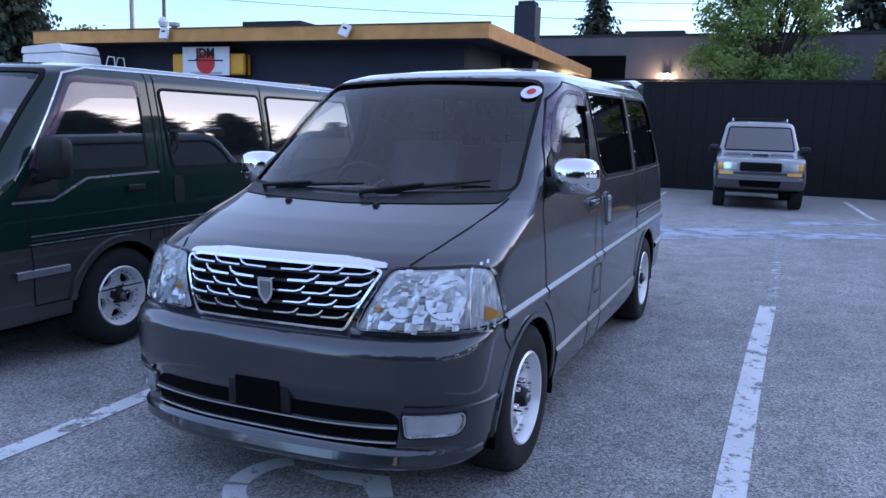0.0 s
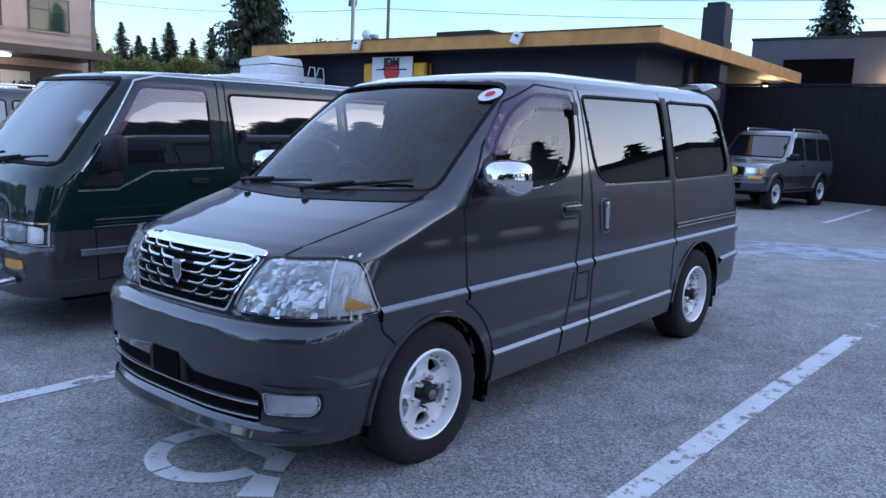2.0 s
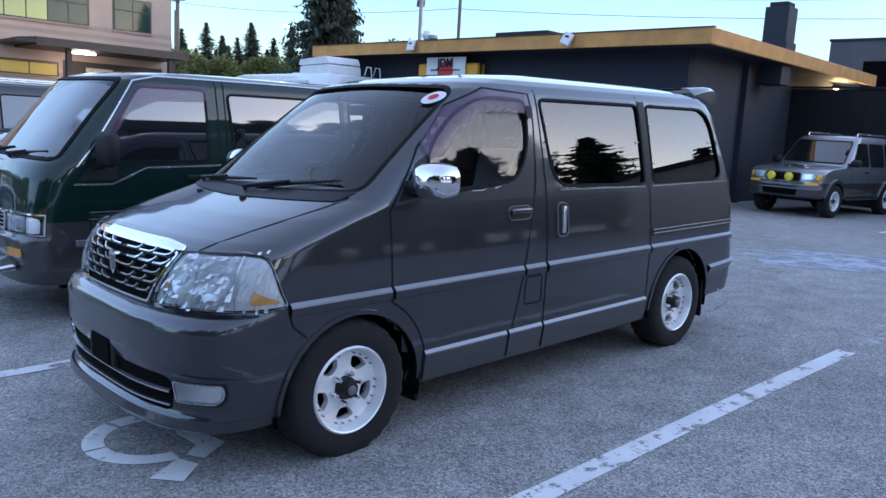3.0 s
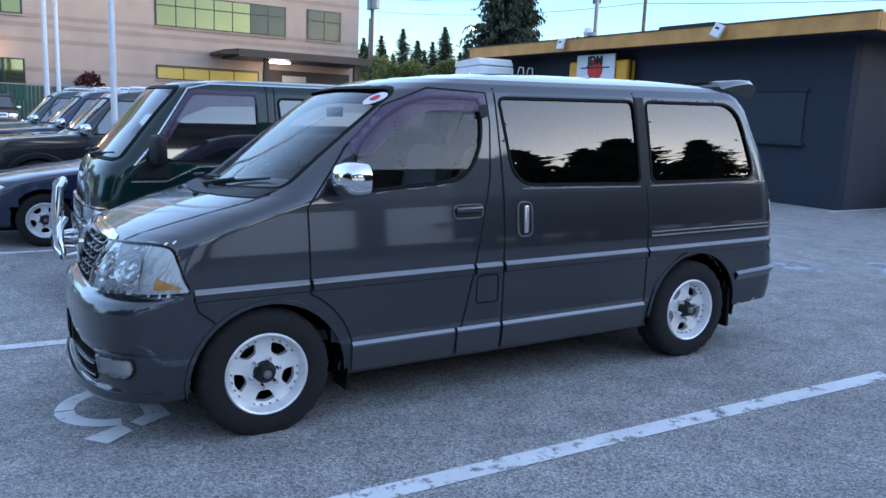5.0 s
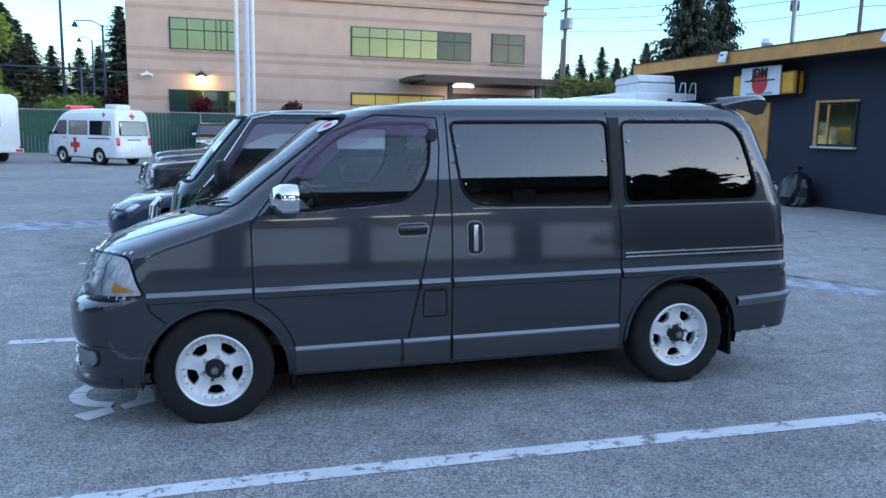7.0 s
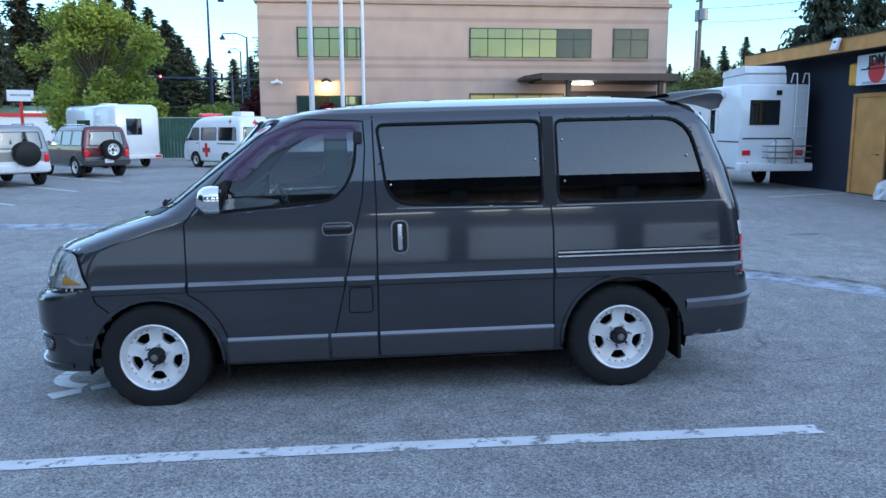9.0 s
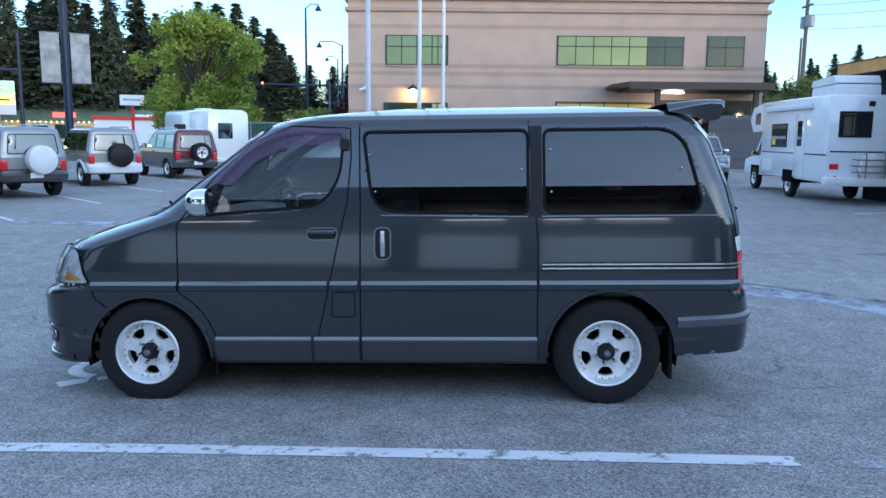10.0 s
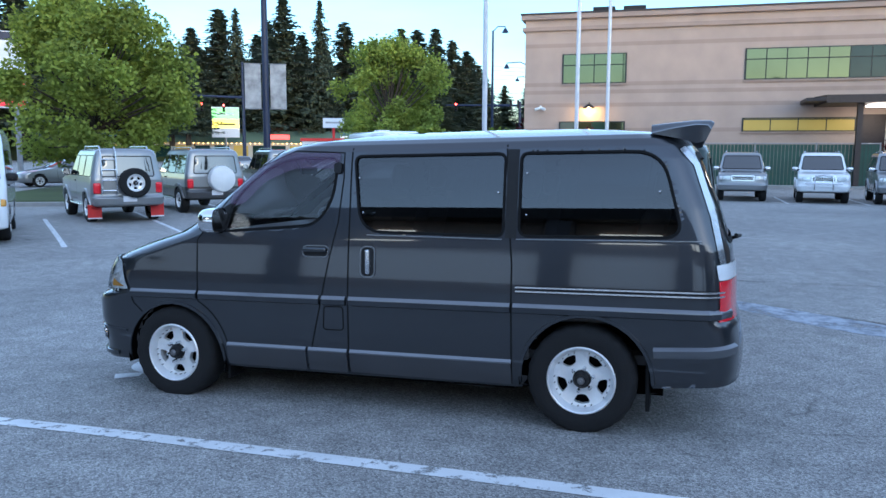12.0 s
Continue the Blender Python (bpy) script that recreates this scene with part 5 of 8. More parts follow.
        part("door_handle", boxed(d1 - 0.2, d1 - 0.05, -0.012, 0.012, belt - 0.12, belt - 0.08, bevel=0.006), BLACK, v).matrix_basis = pose(0, s * (float(B.side_y(d1 - 0.1, belt - 0.1)) + 0.008), 0)
    four_wheels(v, base, track, radius, rim, 0.24, style, metal=metal)
    return v, B


SUV_ROWS = [
    (0.40, -0.66, 3.38, 0.74, 0.30, 0.18, 3.5, 4.5), (0.43, -0.78, 3.46, 0.81, 0.30, 0.18, 3.5, 4.5), (0.62, -0.80, 3.48, 0.84, 0.30, 0.18, 3.5, 4.5),
    (0.66, -0.74, 3.42, 0.845, 0.28, 0.16, 3.5, 4.5), (0.95, -0.71, 3.42, 0.85, 0.28, 0.16, 3.5, 4.5), (1.01, -0.66, 3.42, 0.845, 0.30, 0.16, 3.2, 4.5),
    (1.045, -0.50, 3.42, 0.84, 0.35, 0.16, 3.0, 4.5), (1.085, -0.05, 3.415, 0.835, 0.4, 0.16, 3.0, 4.5), (1.12, 0.36, 3.41, 0.83, 0.35, 0.16, 3.0, 4.5),
    (1.16, 0.46, 3.40, 0.82, 0.25, 0.16, 3.0, 4.5), (1.68, 0.96, 3.34, 0.705, 0.25, 0.16, 3.0, 4.5), (1.76, 1.06, 3.31, 0.67, 0.28, 0.18, 2.8, 4.0),
    (1.80, 1.22, 3.26, 0.60, 0.30, 0.2, 2.6, 3.5),
]
SUV_WINDOWS = [[(0.72, 1.13), (1.52, 1.13), (1.52, 1.64), (1.10, 1.64)], [(1.60, 1.13), (2.32, 1.13), (2.34, 1.64), (1.60, 1.64)], [(2.42, 1.13), (3.22, 1.13), (3.16, 1.64), (2.43, 1.64)]]
SUV_SCREEN = ([(-0.70, 1.18), (0.70, 1.18), (0.62, 1.67), (-0.62, 1.67)], 0.62, 1.2)
SUV_BACK = [(-0.62, 1.13), (0.62, 1.13), (0.56, 1.62), (-0.56, 1.62)]


def suv(label, x, y, yaw, paint, low=None, scale=1.0, spare=None, rack=False, scoop=False, fogs=False, bar=False, ladder=False, flaps=False, z=None, split=0.78, roof_rails=True, fierce=False, group="parked sport utility vehicles"):
    m = pose(x, y, ground_z(x, y) if z is None else z, 0, 0, yaw) @ Matrix.Diagonal((scale, scale, scale, 1))
    v, B = vehicle("sport_utility_vehicle", label, m, SUV_ROWS, paint, SUV_WINDOWS, SUV_SCREEN, SUV_BACK, 2.65, 0.74, 0.365, 0.215, split=split if low else None, low=low,
                   lamps=(0.42, 0.70, 0.80, 0.94), grille=(0.38, 0.78, 0.94), tails=(0.64, 0.80, 0.72, 0.98), group=group, mirrors=BLACK if fierce else CHROME, bumper=(0.46, 0.61, low or paint), grille_mat=BLACK if fierce else None, signal=AMBER if fierce else WHITE_LENS)
    if fierce:
        # near-black patch on the closed bumper paints the opening's shade
        part("bumper_opening_shade", B.patch("arc", rounded([(-0.36, 0.47), (0.36, 0.47), (0.40, 0.60), (-0.40, 0.60)], 0.02), 1, 0.036, step=0.06), DARK, v)
        for s in (-1, 1):
            part("bumper_signal", B.patch("arc", rounded([(s * 0.5, 0.70), (s * 0.78, 0.70), (s * 0.78, 0.76), (s * 0.5, 0.76)], 0.015), 1, 0.02, 0.012, 0.05), AMBER, v)
    for x0 in (0, 2.65):
        for s in (-1, 1):
            part("fender_flare", B.ribbon("side", arch_cut(x0, 0.44, 0.80, 0.42)[1:-1], 0.09, 0.035, s, step=0.05, thick=1), low or paint, v, smooth=True)
    for s in (-1, 1):
        part("side_step", boxed(0.5, 2.15, s * 0.78 - 0.08, s * 0.78 + 0.08, 0.38, 0.42, bevel=0.015), low or SATIN, v)
    if spare:
        sp = wheel_parts(v, 3.58, 0.12, 0.36, 0.21, 0.22, "five", -1, "spare_wheel")
        sp.matrix_basis = pose(3.55, 0.12, 0.98, 0, 0, 90)
        if spare != "bare":
            bm = lathe(bmesh.new(), [(0.001, -0.155), (0.30, -0.15), (0.355, -0.12), (0.372, -0.05), (0.372, 0.10), (0.34, 0.13)], 40)
            part("spare_cover", bm, spare, sp, "round hard spare wheel cover", smooth=True)
    if roof_rails:
        for s in (-1, 1):
            part("roof_rail", tubed([(1.3, s * 0.56, 1.80), (1.35, s * 0.56, 1.86), (3.0, s * 0.56, 1.86), (3.05, s * 0.56, 1.80)], 0.016, 6), SATIN, v)
    if rack:
        for xx in (1.5, 2.1, 2.7):
            part("rack_bar", tubed([(xx, -0.56, 1.87), (xx, 0.56, 1.87)], 0.014, 6), BLACK, v)
    if scoop:
        part("bonnet_scoop", boxed(-0.15, 0.25, -0.2, 0.2, 1.06, 1.125, bevel=0.02), paint, v, smooth=True)
        # near-black plate on the scoop's face paints the mouth's shade
        part("scoop_mouth_shade", boxed(-0.156, -0.14, -0.15, 0.15, 1.082, 1.112), DARK, v)
    if fogs:
        for s in (-1, 1):
            f = part("yellow_fog_lamp", lathe(bmesh.new(), [(0.001, -0.04), (0.07, -0.035), (0.09, -0.02), (0.095, 0.0), (0.08, 0.05)], 24, "x"), FOG_YELLOW, v, "round yellow covered fog lamp", smooth=True)
            f.matrix_basis = pose(-0.86, s * 0.2, 0.86)
    if bar:
        for s in (-1, 1):
            part("bull_bar", tubed([(-0.80, s * 0.3, 0.5), (-0.90, s * 0.3, 0.7), (-0.82, s * 0.28, 0.98), (-0.8, 0, 1.0)], 0.03, 8), CHROME, v, smooth=True)
        part("bull_bar", tubed([(-0.9, -0.6, 0.72), (-0.93, -0.3, 0.72), (-0.93, 0.3, 0.72), (-0.9, 0.6, 0.72)], 0.025, 8), CHROME, v, smooth=True)
    if ladder:
        ld = new("rear_ladder")
        ld.parent = v
        for yy in (-0.62, -0.28):
            part("ladder_rail", tubed([(3.5, yy, 0.7), (3.5, yy, 1.2), (3.42, yy, 1.75), (3.3, yy, 1.84)], 0.016, 6), SATIN, ld)
        for zz in (0.8, 1.05, 1.3, 1.55):
            part("ladder_rung", tubed([(3.49 - 0.06 * (zz > 1.3), -0.62, zz), (3.49 - 0.06 * (zz > 1.3), -0.28, zz)], 0.014, 6), SATIN, ld)
    if flaps:
        for s in (-1, 1):
            part("mud_flap", boxed(3.09, 3.11, s * 0.74 - 0.16, s * 0.74 + 0.16, 0.12, 0.45, bevel=0.004), RED_PAINT, v, "red mud flap")
            part("flap_edge", boxed(3.085, 3.115, s * 0.74 - 0.16, s * 0.74 + 0.16, 0.10, 0.13), SIGN_WHITE, v)
    return v


# the green van beside the grey one
GREEN_ROWS = [
    (0.27, -1.010, 3.130, 0.74, 0.30, 0.2, 3.4, 4), (0.30, -1.140, 3.280, 0.81, 0.30, 0.2, 3.4, 4), (0.40, -1.170, 3.330, 0.83, 0.30, 0.2, 3.4, 4), (0.62, -1.180, 3.340, 0.845, 0.30, 0.2, 3.4, 4),
    (0.66, -1.140, 3.300, 0.845, 0.28, 0.2, 3.4, 4), (0.76, -1.135, 3.300, 0.845, 0.28, 0.2, 3.4, 4), (0.90, -1.125, 3.300, 0.845, 0.28, 0.2, 3.2, 4), (1.08, -1.090, 3.290, 0.84, 0.30, 0.2, 3.0, 4),
    (1.17, -1.040, 3.280, 0.835, 0.32, 0.2, 3.0, 4), (1.22, -0.970, 3.270, 0.83, 0.32, 0.2, 3.0, 4), (1.55, -0.700, 3.220, 0.782, 0.30, 0.2, 3.0, 4), (1.80, -0.490, 3.180, 0.733, 0.30, 0.2, 3.0, 4),
    (1.85, -0.400, 3.160, 0.695, 0.32, 0.22, 2.8, 3.6), (1.88, -0.20, 3.110, 0.62, 0.34, 0.25, 2.6, 3.2),
]
G_FRONT = [(-0.65, 1.20), (0.26, 1.20), (0.26, 1.76), (-0.28, 1.76)]
G_MID = [(0.50, 1.19), (1.60, 1.19), (1.60, 1.74), (0.46, 1.74)]
G_REAR = [(1.70, 1.19), (3.05, 1.19), (3.0, 1.74), (1.70, 1.74)]


def green_van():
    m = pose(-4.72, 4.05, ground_z(-4.7, 4.2), 0, -0.5, 87.5)
    v, B = vehicle("camper_van", "dark green over taupe high-roofed van with chrome bull bar", m, GREEN_ROWS, GREEN, [G_FRONT, G_MID, G_REAR],
                   ([(-0.74, 1.205), (0.74, 1.205), (0.655, 1.81), (-0.655, 1.81)], -0.75, 1.26), [(-0.6, 1.2), (0.6, 1.2), (0.56, 1.72), (-0.56, 1.72)], 2.4, 0.72, 0.335, 0.205, arch=0.40,
                   split=0.755, low=TAUPE, lamps=(0.44, 0.70, 0.68, 0.80), grille=(0.40, 0.68, 0.80), tails=(0.66, 0.8, 0.7, 1.1), step=0.035, category="van", group="", crown=0.035, mirrors=False, signal=WHITE_LENS)
    for s in (-1, 1):
        part("screen_trim", B.ribbon("side", [(-0.77, 1.16), (-0.65, 1.30), (-0.31, 1.80), (-0.12, 1.845), (1.0, 1.85), (3.0, 1.83)], 0.012, 0.006, s, thick=1), SATIN, v, smooth=True)
        for k, z in enumerate((0.775, 0.80, 0.825)):
            part("pinstripe", B.ribbon("side", [(-0.7, z), (3.1, z)], 0.010, 0.002, s), SATIN if k != 1 else TAUPE, v)
        part("side_moulding", B.ribbon("side", [(-0.80, 0.60), (-0.43, 0.60)], 0.05, 0.016, s, thick=1), SATIN, v, smooth=True)
        part("side_moulding", B.ribbon("side", [(0.43, 0.60), (1.95, 0.60)], 0.05, 0.016, s, thick=1), SATIN, v, smooth=True)
        part("arch_trim", B.ribbon("side", arch_cut(0, 0.415, 0.735, 0.33)[1:-1], 0.05, 0.02, s, thick=1), TAUPE, v, smooth=True)
        part("belt_line", B.ribbon("side", [(-0.80, 1.03), (-0.52, 1.03), (-0.26, 1.15), (0.36, 1.165)], 0.016, 0.006, s, thick=1), SATIN, v)
        part("door_gap", B.ribbon("side", [(0.36, 1.84), (0.37, 1.0), (0.40, 0.42)], 0.009, 0.003, s), RUBBER, v)
        part("sliding_door_gap", B.ribbon("side", [(0.43, 1.83), (0.43, 0.42), (1.62, 0.40), (1.64, 1.83)], 0.009, 0.003, s), RUBBER, v)
        part("sliding_handle", B.patch("side", rounded([(0.50, 0.93), (0.60, 0.93), (0.60, 1.13), (0.50, 1.13)], 0.03), s, 0.006, 0.006, 0.03), BLACK, v)
        vis = part("rain_visor", B.patch("side", rounded([(-0.68, 1.22), (-0.60, 1.22), (-0.37, 1.56), (-0.14, 1.66), (0.28, 1.67), (0.28, 1.79), (-0.29, 1.79)], 0.03), s, 0.018, 0.012, 0.04), VISOR, v, "smoked purple rain visor", smooth=True)
        mm = new("door_mirror")
        mm.parent = v
        mm.matrix_basis = pose(-0.62, s * 0.86, 1.20, 0, 0, -10 * s)
        part("mirror_shell", boxed(-0.06, 0.05, min(0.02 * s, 0.22 * s), max(0.02 * s, 0.22 * s), -0.03, 0.22, bevel=0.045), BLACK, mm, smooth=True)
        part("mirror_arm", tubed([(0, -0.05 * s, -0.05), (0, 0.06 * s, -0.03), (0, 0.1 * s, 0.02)], 0.02, 6), BLACK, mm)
        part("mirror_triangle", B.patch("side", [(-0.77, 1.06), (-0.48, 1.06), (-0.48, 1.22), (-0.64, 1.22)], s, 0.006, step=0.04), BLACK, v)
        # bull bar hoops
        part("bull_bar_hoop", tubed([(-1.150, s * 0.62, 0.42), (-1.300, s * 0.62, 0.40), (-1.330, s * 0.60, 0.52), (-1.320, s * 0.52, 0.63), (-1.280, s * 0.34, 0.66), (-1.270, s * 0.26, 0.66)], 0.03, 10), CHROME, v, smooth=True)
        part("bull_bar_upright", tubed([(-1.150, s * 0.25, 0.40), (-1.320, s * 0.25, 0.42), (-1.320, s * 0.25, 0.66), (-1.290, s * 0.22, 0.93), (-1.250, s * 0.12, 0.97), (-1.250, 0, 0.975)], 0.034, 10), CHROME, v, smooth=True)
        part("lamp_surround", B.ribbon("arc", closed([(0.42, 0.665), (0.86, 0.665), (0.86, 0.815), (0.42, 0.815)]), 0.016, 0.02, s, thick=1), CHROME, v)
        part("bumper_signal", B.patch("arc", rounded([(0.52, 0.50), (0.70, 0.50), (0.70, 0.565), (0.52, 0.565)], 0.015), s, 0.008, 0.006, 0.04), AMBER, v)
    part("bull_bar_tube", tubed([(-1.310, -0.62, 0.40), (-1.340, -0.3, 0.40), (-1.340, 0.3, 0.40), (-1.310, 0.62, 0.40)], 0.03, 10), CHROME, v, smooth=True)
    wiper(v, B.at("front", -0.1, 1.19), B.at("front", -0.62, 1.25))
    wiper(v, B.at("front", 0.5, 1.19), B.at("front", -0.02, 1.25))
    em = part("emblem", lathe(bmesh.new(), [(0.001, -0.01), (0.05, -0.01), (0.055, 0.005)], 20, "x"), CHROME, v)
    em.matrix_basis = pose(-1.105, 0, 1.0)
    return v


green_van()

SEDAN_ROWS = [
    (0.20, -0.70, 3.30, 0.70, 0.4, 0.3, 2.6, 3), (0.24, -0.84, 3.45, 0.80, 0.42, 0.3, 2.6, 3), (0.40, -0.88, 3.50, 0.835, 0.42, 0.3, 2.6, 3), (0.52, -0.87, 3.50, 0.84, 0.42, 0.3, 2.6, 3),
    (0.60, -0.82, 3.49, 0.84, 0.42, 0.3, 2.6, 3), (0.66, -0.76, 3.48, 0.838, 0.45, 0.3, 2.6, 3), (0.74, -0.60, 3.46, 0.835, 0.5, 0.3, 2.6, 3), (0.82, -0.2, 3.44, 0.83, 0.5, 0.3, 2.6, 3), (0.90, 0.35, 3.40, 0.82, 0.45, 0.3, 2.6, 3),
    (0.93, 0.50, 3.3, 0.81, 0.4, 0.3, 2.6, 3), (1.0, 0.62, 3.1, 0.79, 0.35, 0.3, 2.6, 3), (1.25, 1.10, 2.75, 0.66, 0.3, 0.3, 2.6, 3), (1.34, 1.38, 2.6, 0.56, 0.3, 0.3, 2.6, 3),
]


def sedan(label, x, y, yaw, paint, z=None, group="parked cars"):
    m = pose(x, y, ground_z(x, y) if z is None else z, 0, 0, yaw)
    return vehicle("sedan", label, m, SEDAN_ROWS, paint, [[(0.85, 0.95), (1.7, 0.95), (1.7, 1.26), (1.30, 1.26)], [(1.78, 0.95), (2.7, 0.95), (2.45, 1.26), (1.78, 1.26)]],
                   ([(-0.66, 0.95), (0.66, 0.95), (0.55, 1.26), (-0.55, 1.26)], 0.8, 1.0), [(-0.62, 0.96), (0.62, 0.96), (0.52, 1.24), (-0.52, 1.24)], 2.6, 0.72, 0.30, 0.20, arch=0.35,
                   lamps=(0.46, 0.84, 0.60, 0.70), grille=(0.3, 0.56, 0.64), tails=(0.45, 0.75, 0.7, 0.84), group=group, signal=WHITE_LENS)


sedan("dark blue sedan with pale headlights, parked beside the green van", -7.8, 2.85, 88, BLUE)
suv("black sport utility vehicle with chrome bull bar on its stall", -10.9, 3.05, 88, BLACK_PAINT, bar=True, fogs=False)
suv("dark blue sport utility vehicle with silver lower body", -13.6, 3.0, 88, BLUE, TAUPE)
suv("dark teal sport utility vehicle with roof rails, on its stall", -16.4, 2.8, 88, TEAL, TAUPE)
suv("dark sport utility vehicle facing the lot by the green fence", -37.6, 3.6, 180, BLACK_PAINT, rack=True)
sedan("dark sedan in the parked row", -19.3, 3.6, 88, BLACK_PAINT)
suv("silver sport utility vehicle with bonnet scoop and roof rack", 0.25, 18.5, 92, SILVER, TAUPE, scoop=True, rack=True, fierce=True, z=0.0, scale=1.06)
suv("silver over dark grey sport utility vehicle with two yellow fog lamps", -4.35, 19.2, 82, SILVER, TAUPE, fogs=True, scoop=True, fierce=True, z=0.0)
suv("pale silver sport utility vehicle with chrome bull bar", -26.2, 15.2, 172, SILVER, bar=True, z=0.0)
suv("white sport utility vehicle with dark grille lamps by the green fence", -26.6, 12.7, 172, WHITE_PAINT, bar=True, rack=True, z=0.0)
suv("pale silver sport utility vehicle facing out from the green fence", -27.0, 10.0, 176, SILVER, z=0.0)
suv("silver sport utility vehicle with rear ladder and red mud flaps", -14.5, -8.3, 50, SILVER, spare="bare", ladder=True, flaps=True, z=0.0)
suv("silver over grey sport utility vehicle with round white spare wheel cover", -17.8, -7.9, 50, SILVER, TAUPE, spare=WHITE_PLASTIC, z=0.0)
suv("pale silver sport utility vehicle with black spare wheel cover", -22.8, -7.5, 42, SILVER, WHITE_PAINT, spare=BLACK, z=0.0)
suv("maroon sport utility vehicle with dark grey bumper and spare wheel", -27.3, -6.4, 42, MAROON, TAUPE, spare="bare", z=0.0)


# ---- recreational vehicles and the white vans ----
def motorhome():
    """A small white motorhome: cab, box body with door, windows, awning, roof unit, ladder and spare wheel on a rack."""
    v = thing("motorhome", pose(-16.2, 16.02, 0.0, 0, 0, -4) @ Matrix.Diagonal((1, 0.86, 1, 1)), "white compact motorhome with roof unit, rear ladder and spare wheel rack", "motorhome")
    # x runs to the rear; the rear face lies at x = 0
    body = boxed(-5.2, 0, -1.12, 1.12, 0.55, 2.85, bevel=0.09)
    part("body", body, WHITE_PAINT, v, smooth=True)
    part("cab_over", prismed(rounded([(-5.15, 1.95), (-5.2, 2.85), (-6.3, 2.7), (-6.55, 2.3), (-6.2, 1.9)], 0.12), "y", -1.05, 1.05), WHITE_PAINT, v, "over-cab sleeping pod", smooth=True)
    part("cab", prismed(rounded([(-5.1, 0.5), (-5.1, 1.85), (-5.9, 1.8), (-6.5, 1.15), (-7.5, 0.98), (-7.6, 0.5)], 0.1), "y", -0.82, 0.82), WHITE_PAINT, v, "pickup cab and bonnet", smooth=True)
    for s in (-1, 1):
        part("cab_window", prismed([(-5.25, 1.15), (-5.25, 1.72), (-5.85, 1.70), (-6.3, 1.15)], "y", s * 0.822, s * 0.83), BLACK_GLASS, v)
        part("pod_window", prismed(rounded([(-5.5, 2.15), (-5.5, 2.55), (-6.0, 2.5), (-6.0, 2.15)], 0.06), "y", s * 1.052, s * 1.06), BLACK_GLASS, v)
        wing_mirror(v, -6.2, s * 0.85, 1.2, s, CHROME, 1.0)
        part("headlight", boxed(-7.62, -7.58, s * 0.6 - 0.15, s * 0.6 + 0.15, 0.75, 0.9, bevel=0.01), WHITE_LENS, v)
        part("rear_light", boxed(-0.01, 0.025, s * 0.86 - 0.13, s * 0.86 + 0.13, 0.92, 1.06, bevel=0.01), RED_LENS, v, "red and amber rear light")
        part("marker", lathe(bmesh.new(), [(0.001, 0.02), (0.035, 0.015), (0.04, 0.0)], 12, "x"), RED_LENS, v).matrix_basis = pose(0.002, s * 0.80, 0.72)
    side = -1.12
    w = new("side_window")
    w.parent = v
    part("frame", boxed(-4.15, -2.85, side - 0.02, side, 1.45, 2.15, bevel=0.02), BLACK, w)
    part("pane", boxed(-4.10, -3.52, side - 0.026, side - 0.018, 1.5, 2.1), BLACK_GLASS, w)
    part("pane", boxed(-3.48, -2.90, side - 0.026, side - 0.018, 1.5, 2.1), BLACK_GLASS, w)
    part("paper", boxed(-4.0, -3.75, side - 0.032, side - 0.027, 1.52, 1.68), FOG_YELLOW, w, "small yellow green paper in the window")
    part("door", boxed(-2.2, -1.45, side - 0.025, side + 0.01, 0.62, 2.4, bevel=0.02), WHITE_PAINT, v, smooth=True)
    part("door_window", boxed(-2.0, -1.65, side - 0.033, side - 0.02, 1.5, 2.2, bevel=0.004), BLACK_GLASS, v)
    part("awning", boxed(-4.6, -1.0, side - 0.11, side, 2.52, 2.66, bevel=0.03), WHITE_PLASTIC, v, "rolled white awning", smooth=True)
    part("body_stripe", boxed(-5.0, 0.0, side - 0.008, side, 1.27, 1.31), TAUPE, v)
    part("locker_door", boxed(-4.9, -4.0, side - 0.012, side, 0.7, 1.1, bevel=0.01), WHITE_PAINT, v)
    rw = new("rear_window")
    rw.parent = v
    part("frame", boxed(0, 0.02, -0.80, 0.16, 1.75, 2.42, bevel=0.02), BLACK, rw)
    part("pane", boxed(0.018, 0.026, -0.75, -0.34, 1.8, 2.37), BLACK_GLASS, rw)
    part("pane", boxed(0.018, 0.026, -0.30, 0.11, 1.8, 2.37), BLACK_GLASS, rw)
    part("body_stripe", boxed(0, 0.008, -1.0, 0.6, 1.36, 1.40), TAUPE, v)
    part("rear_bumper", boxed(-0.05, 0.30, -1.18, 1.18, 0.50, 0.72, bevel=0.04), WHITE_PLASTIC, v, smooth=True)
    part("rear_vent", boxed(0, 0.03, 0.02, 0.2, 2.55, 2.68, bevel=0.01), BLACK, v)
    ld = new("ladder")
    ld.parent = v
    for y in (0.62, 1.0):
        part("ladder_rail", tubed([(0.10, y, 0.95), (0.10, y, 2.85), (0.06, y, 3.12), (-0.15, y, 3.14), (-0.25, y, 2.9)], 0.018, 8), WHITE_PLASTIC, ld, smooth=True)
    for z in (1.1, 1.4, 1.7, 2.0, 2.3, 2.6):
        part("ladder_rung", tubed([(0.10, 0.62, z), (0.10, 1.0, z)], 0.015, 6), WHITE_PLASTIC, ld)
    sp = part("spare_wheel_cover", lathe(bmesh.new(), [(0.001, 0.26), (0.25, 0.25), (0.33, 0.2), (0.35, 0.08), (0.33, 0.02)], 32, "x"), WHITE_PLASTIC, v, "white vinyl spare wheel cover", smooth=True)
    sp.matrix_basis = pose(0.02, 0.15, 1.0)
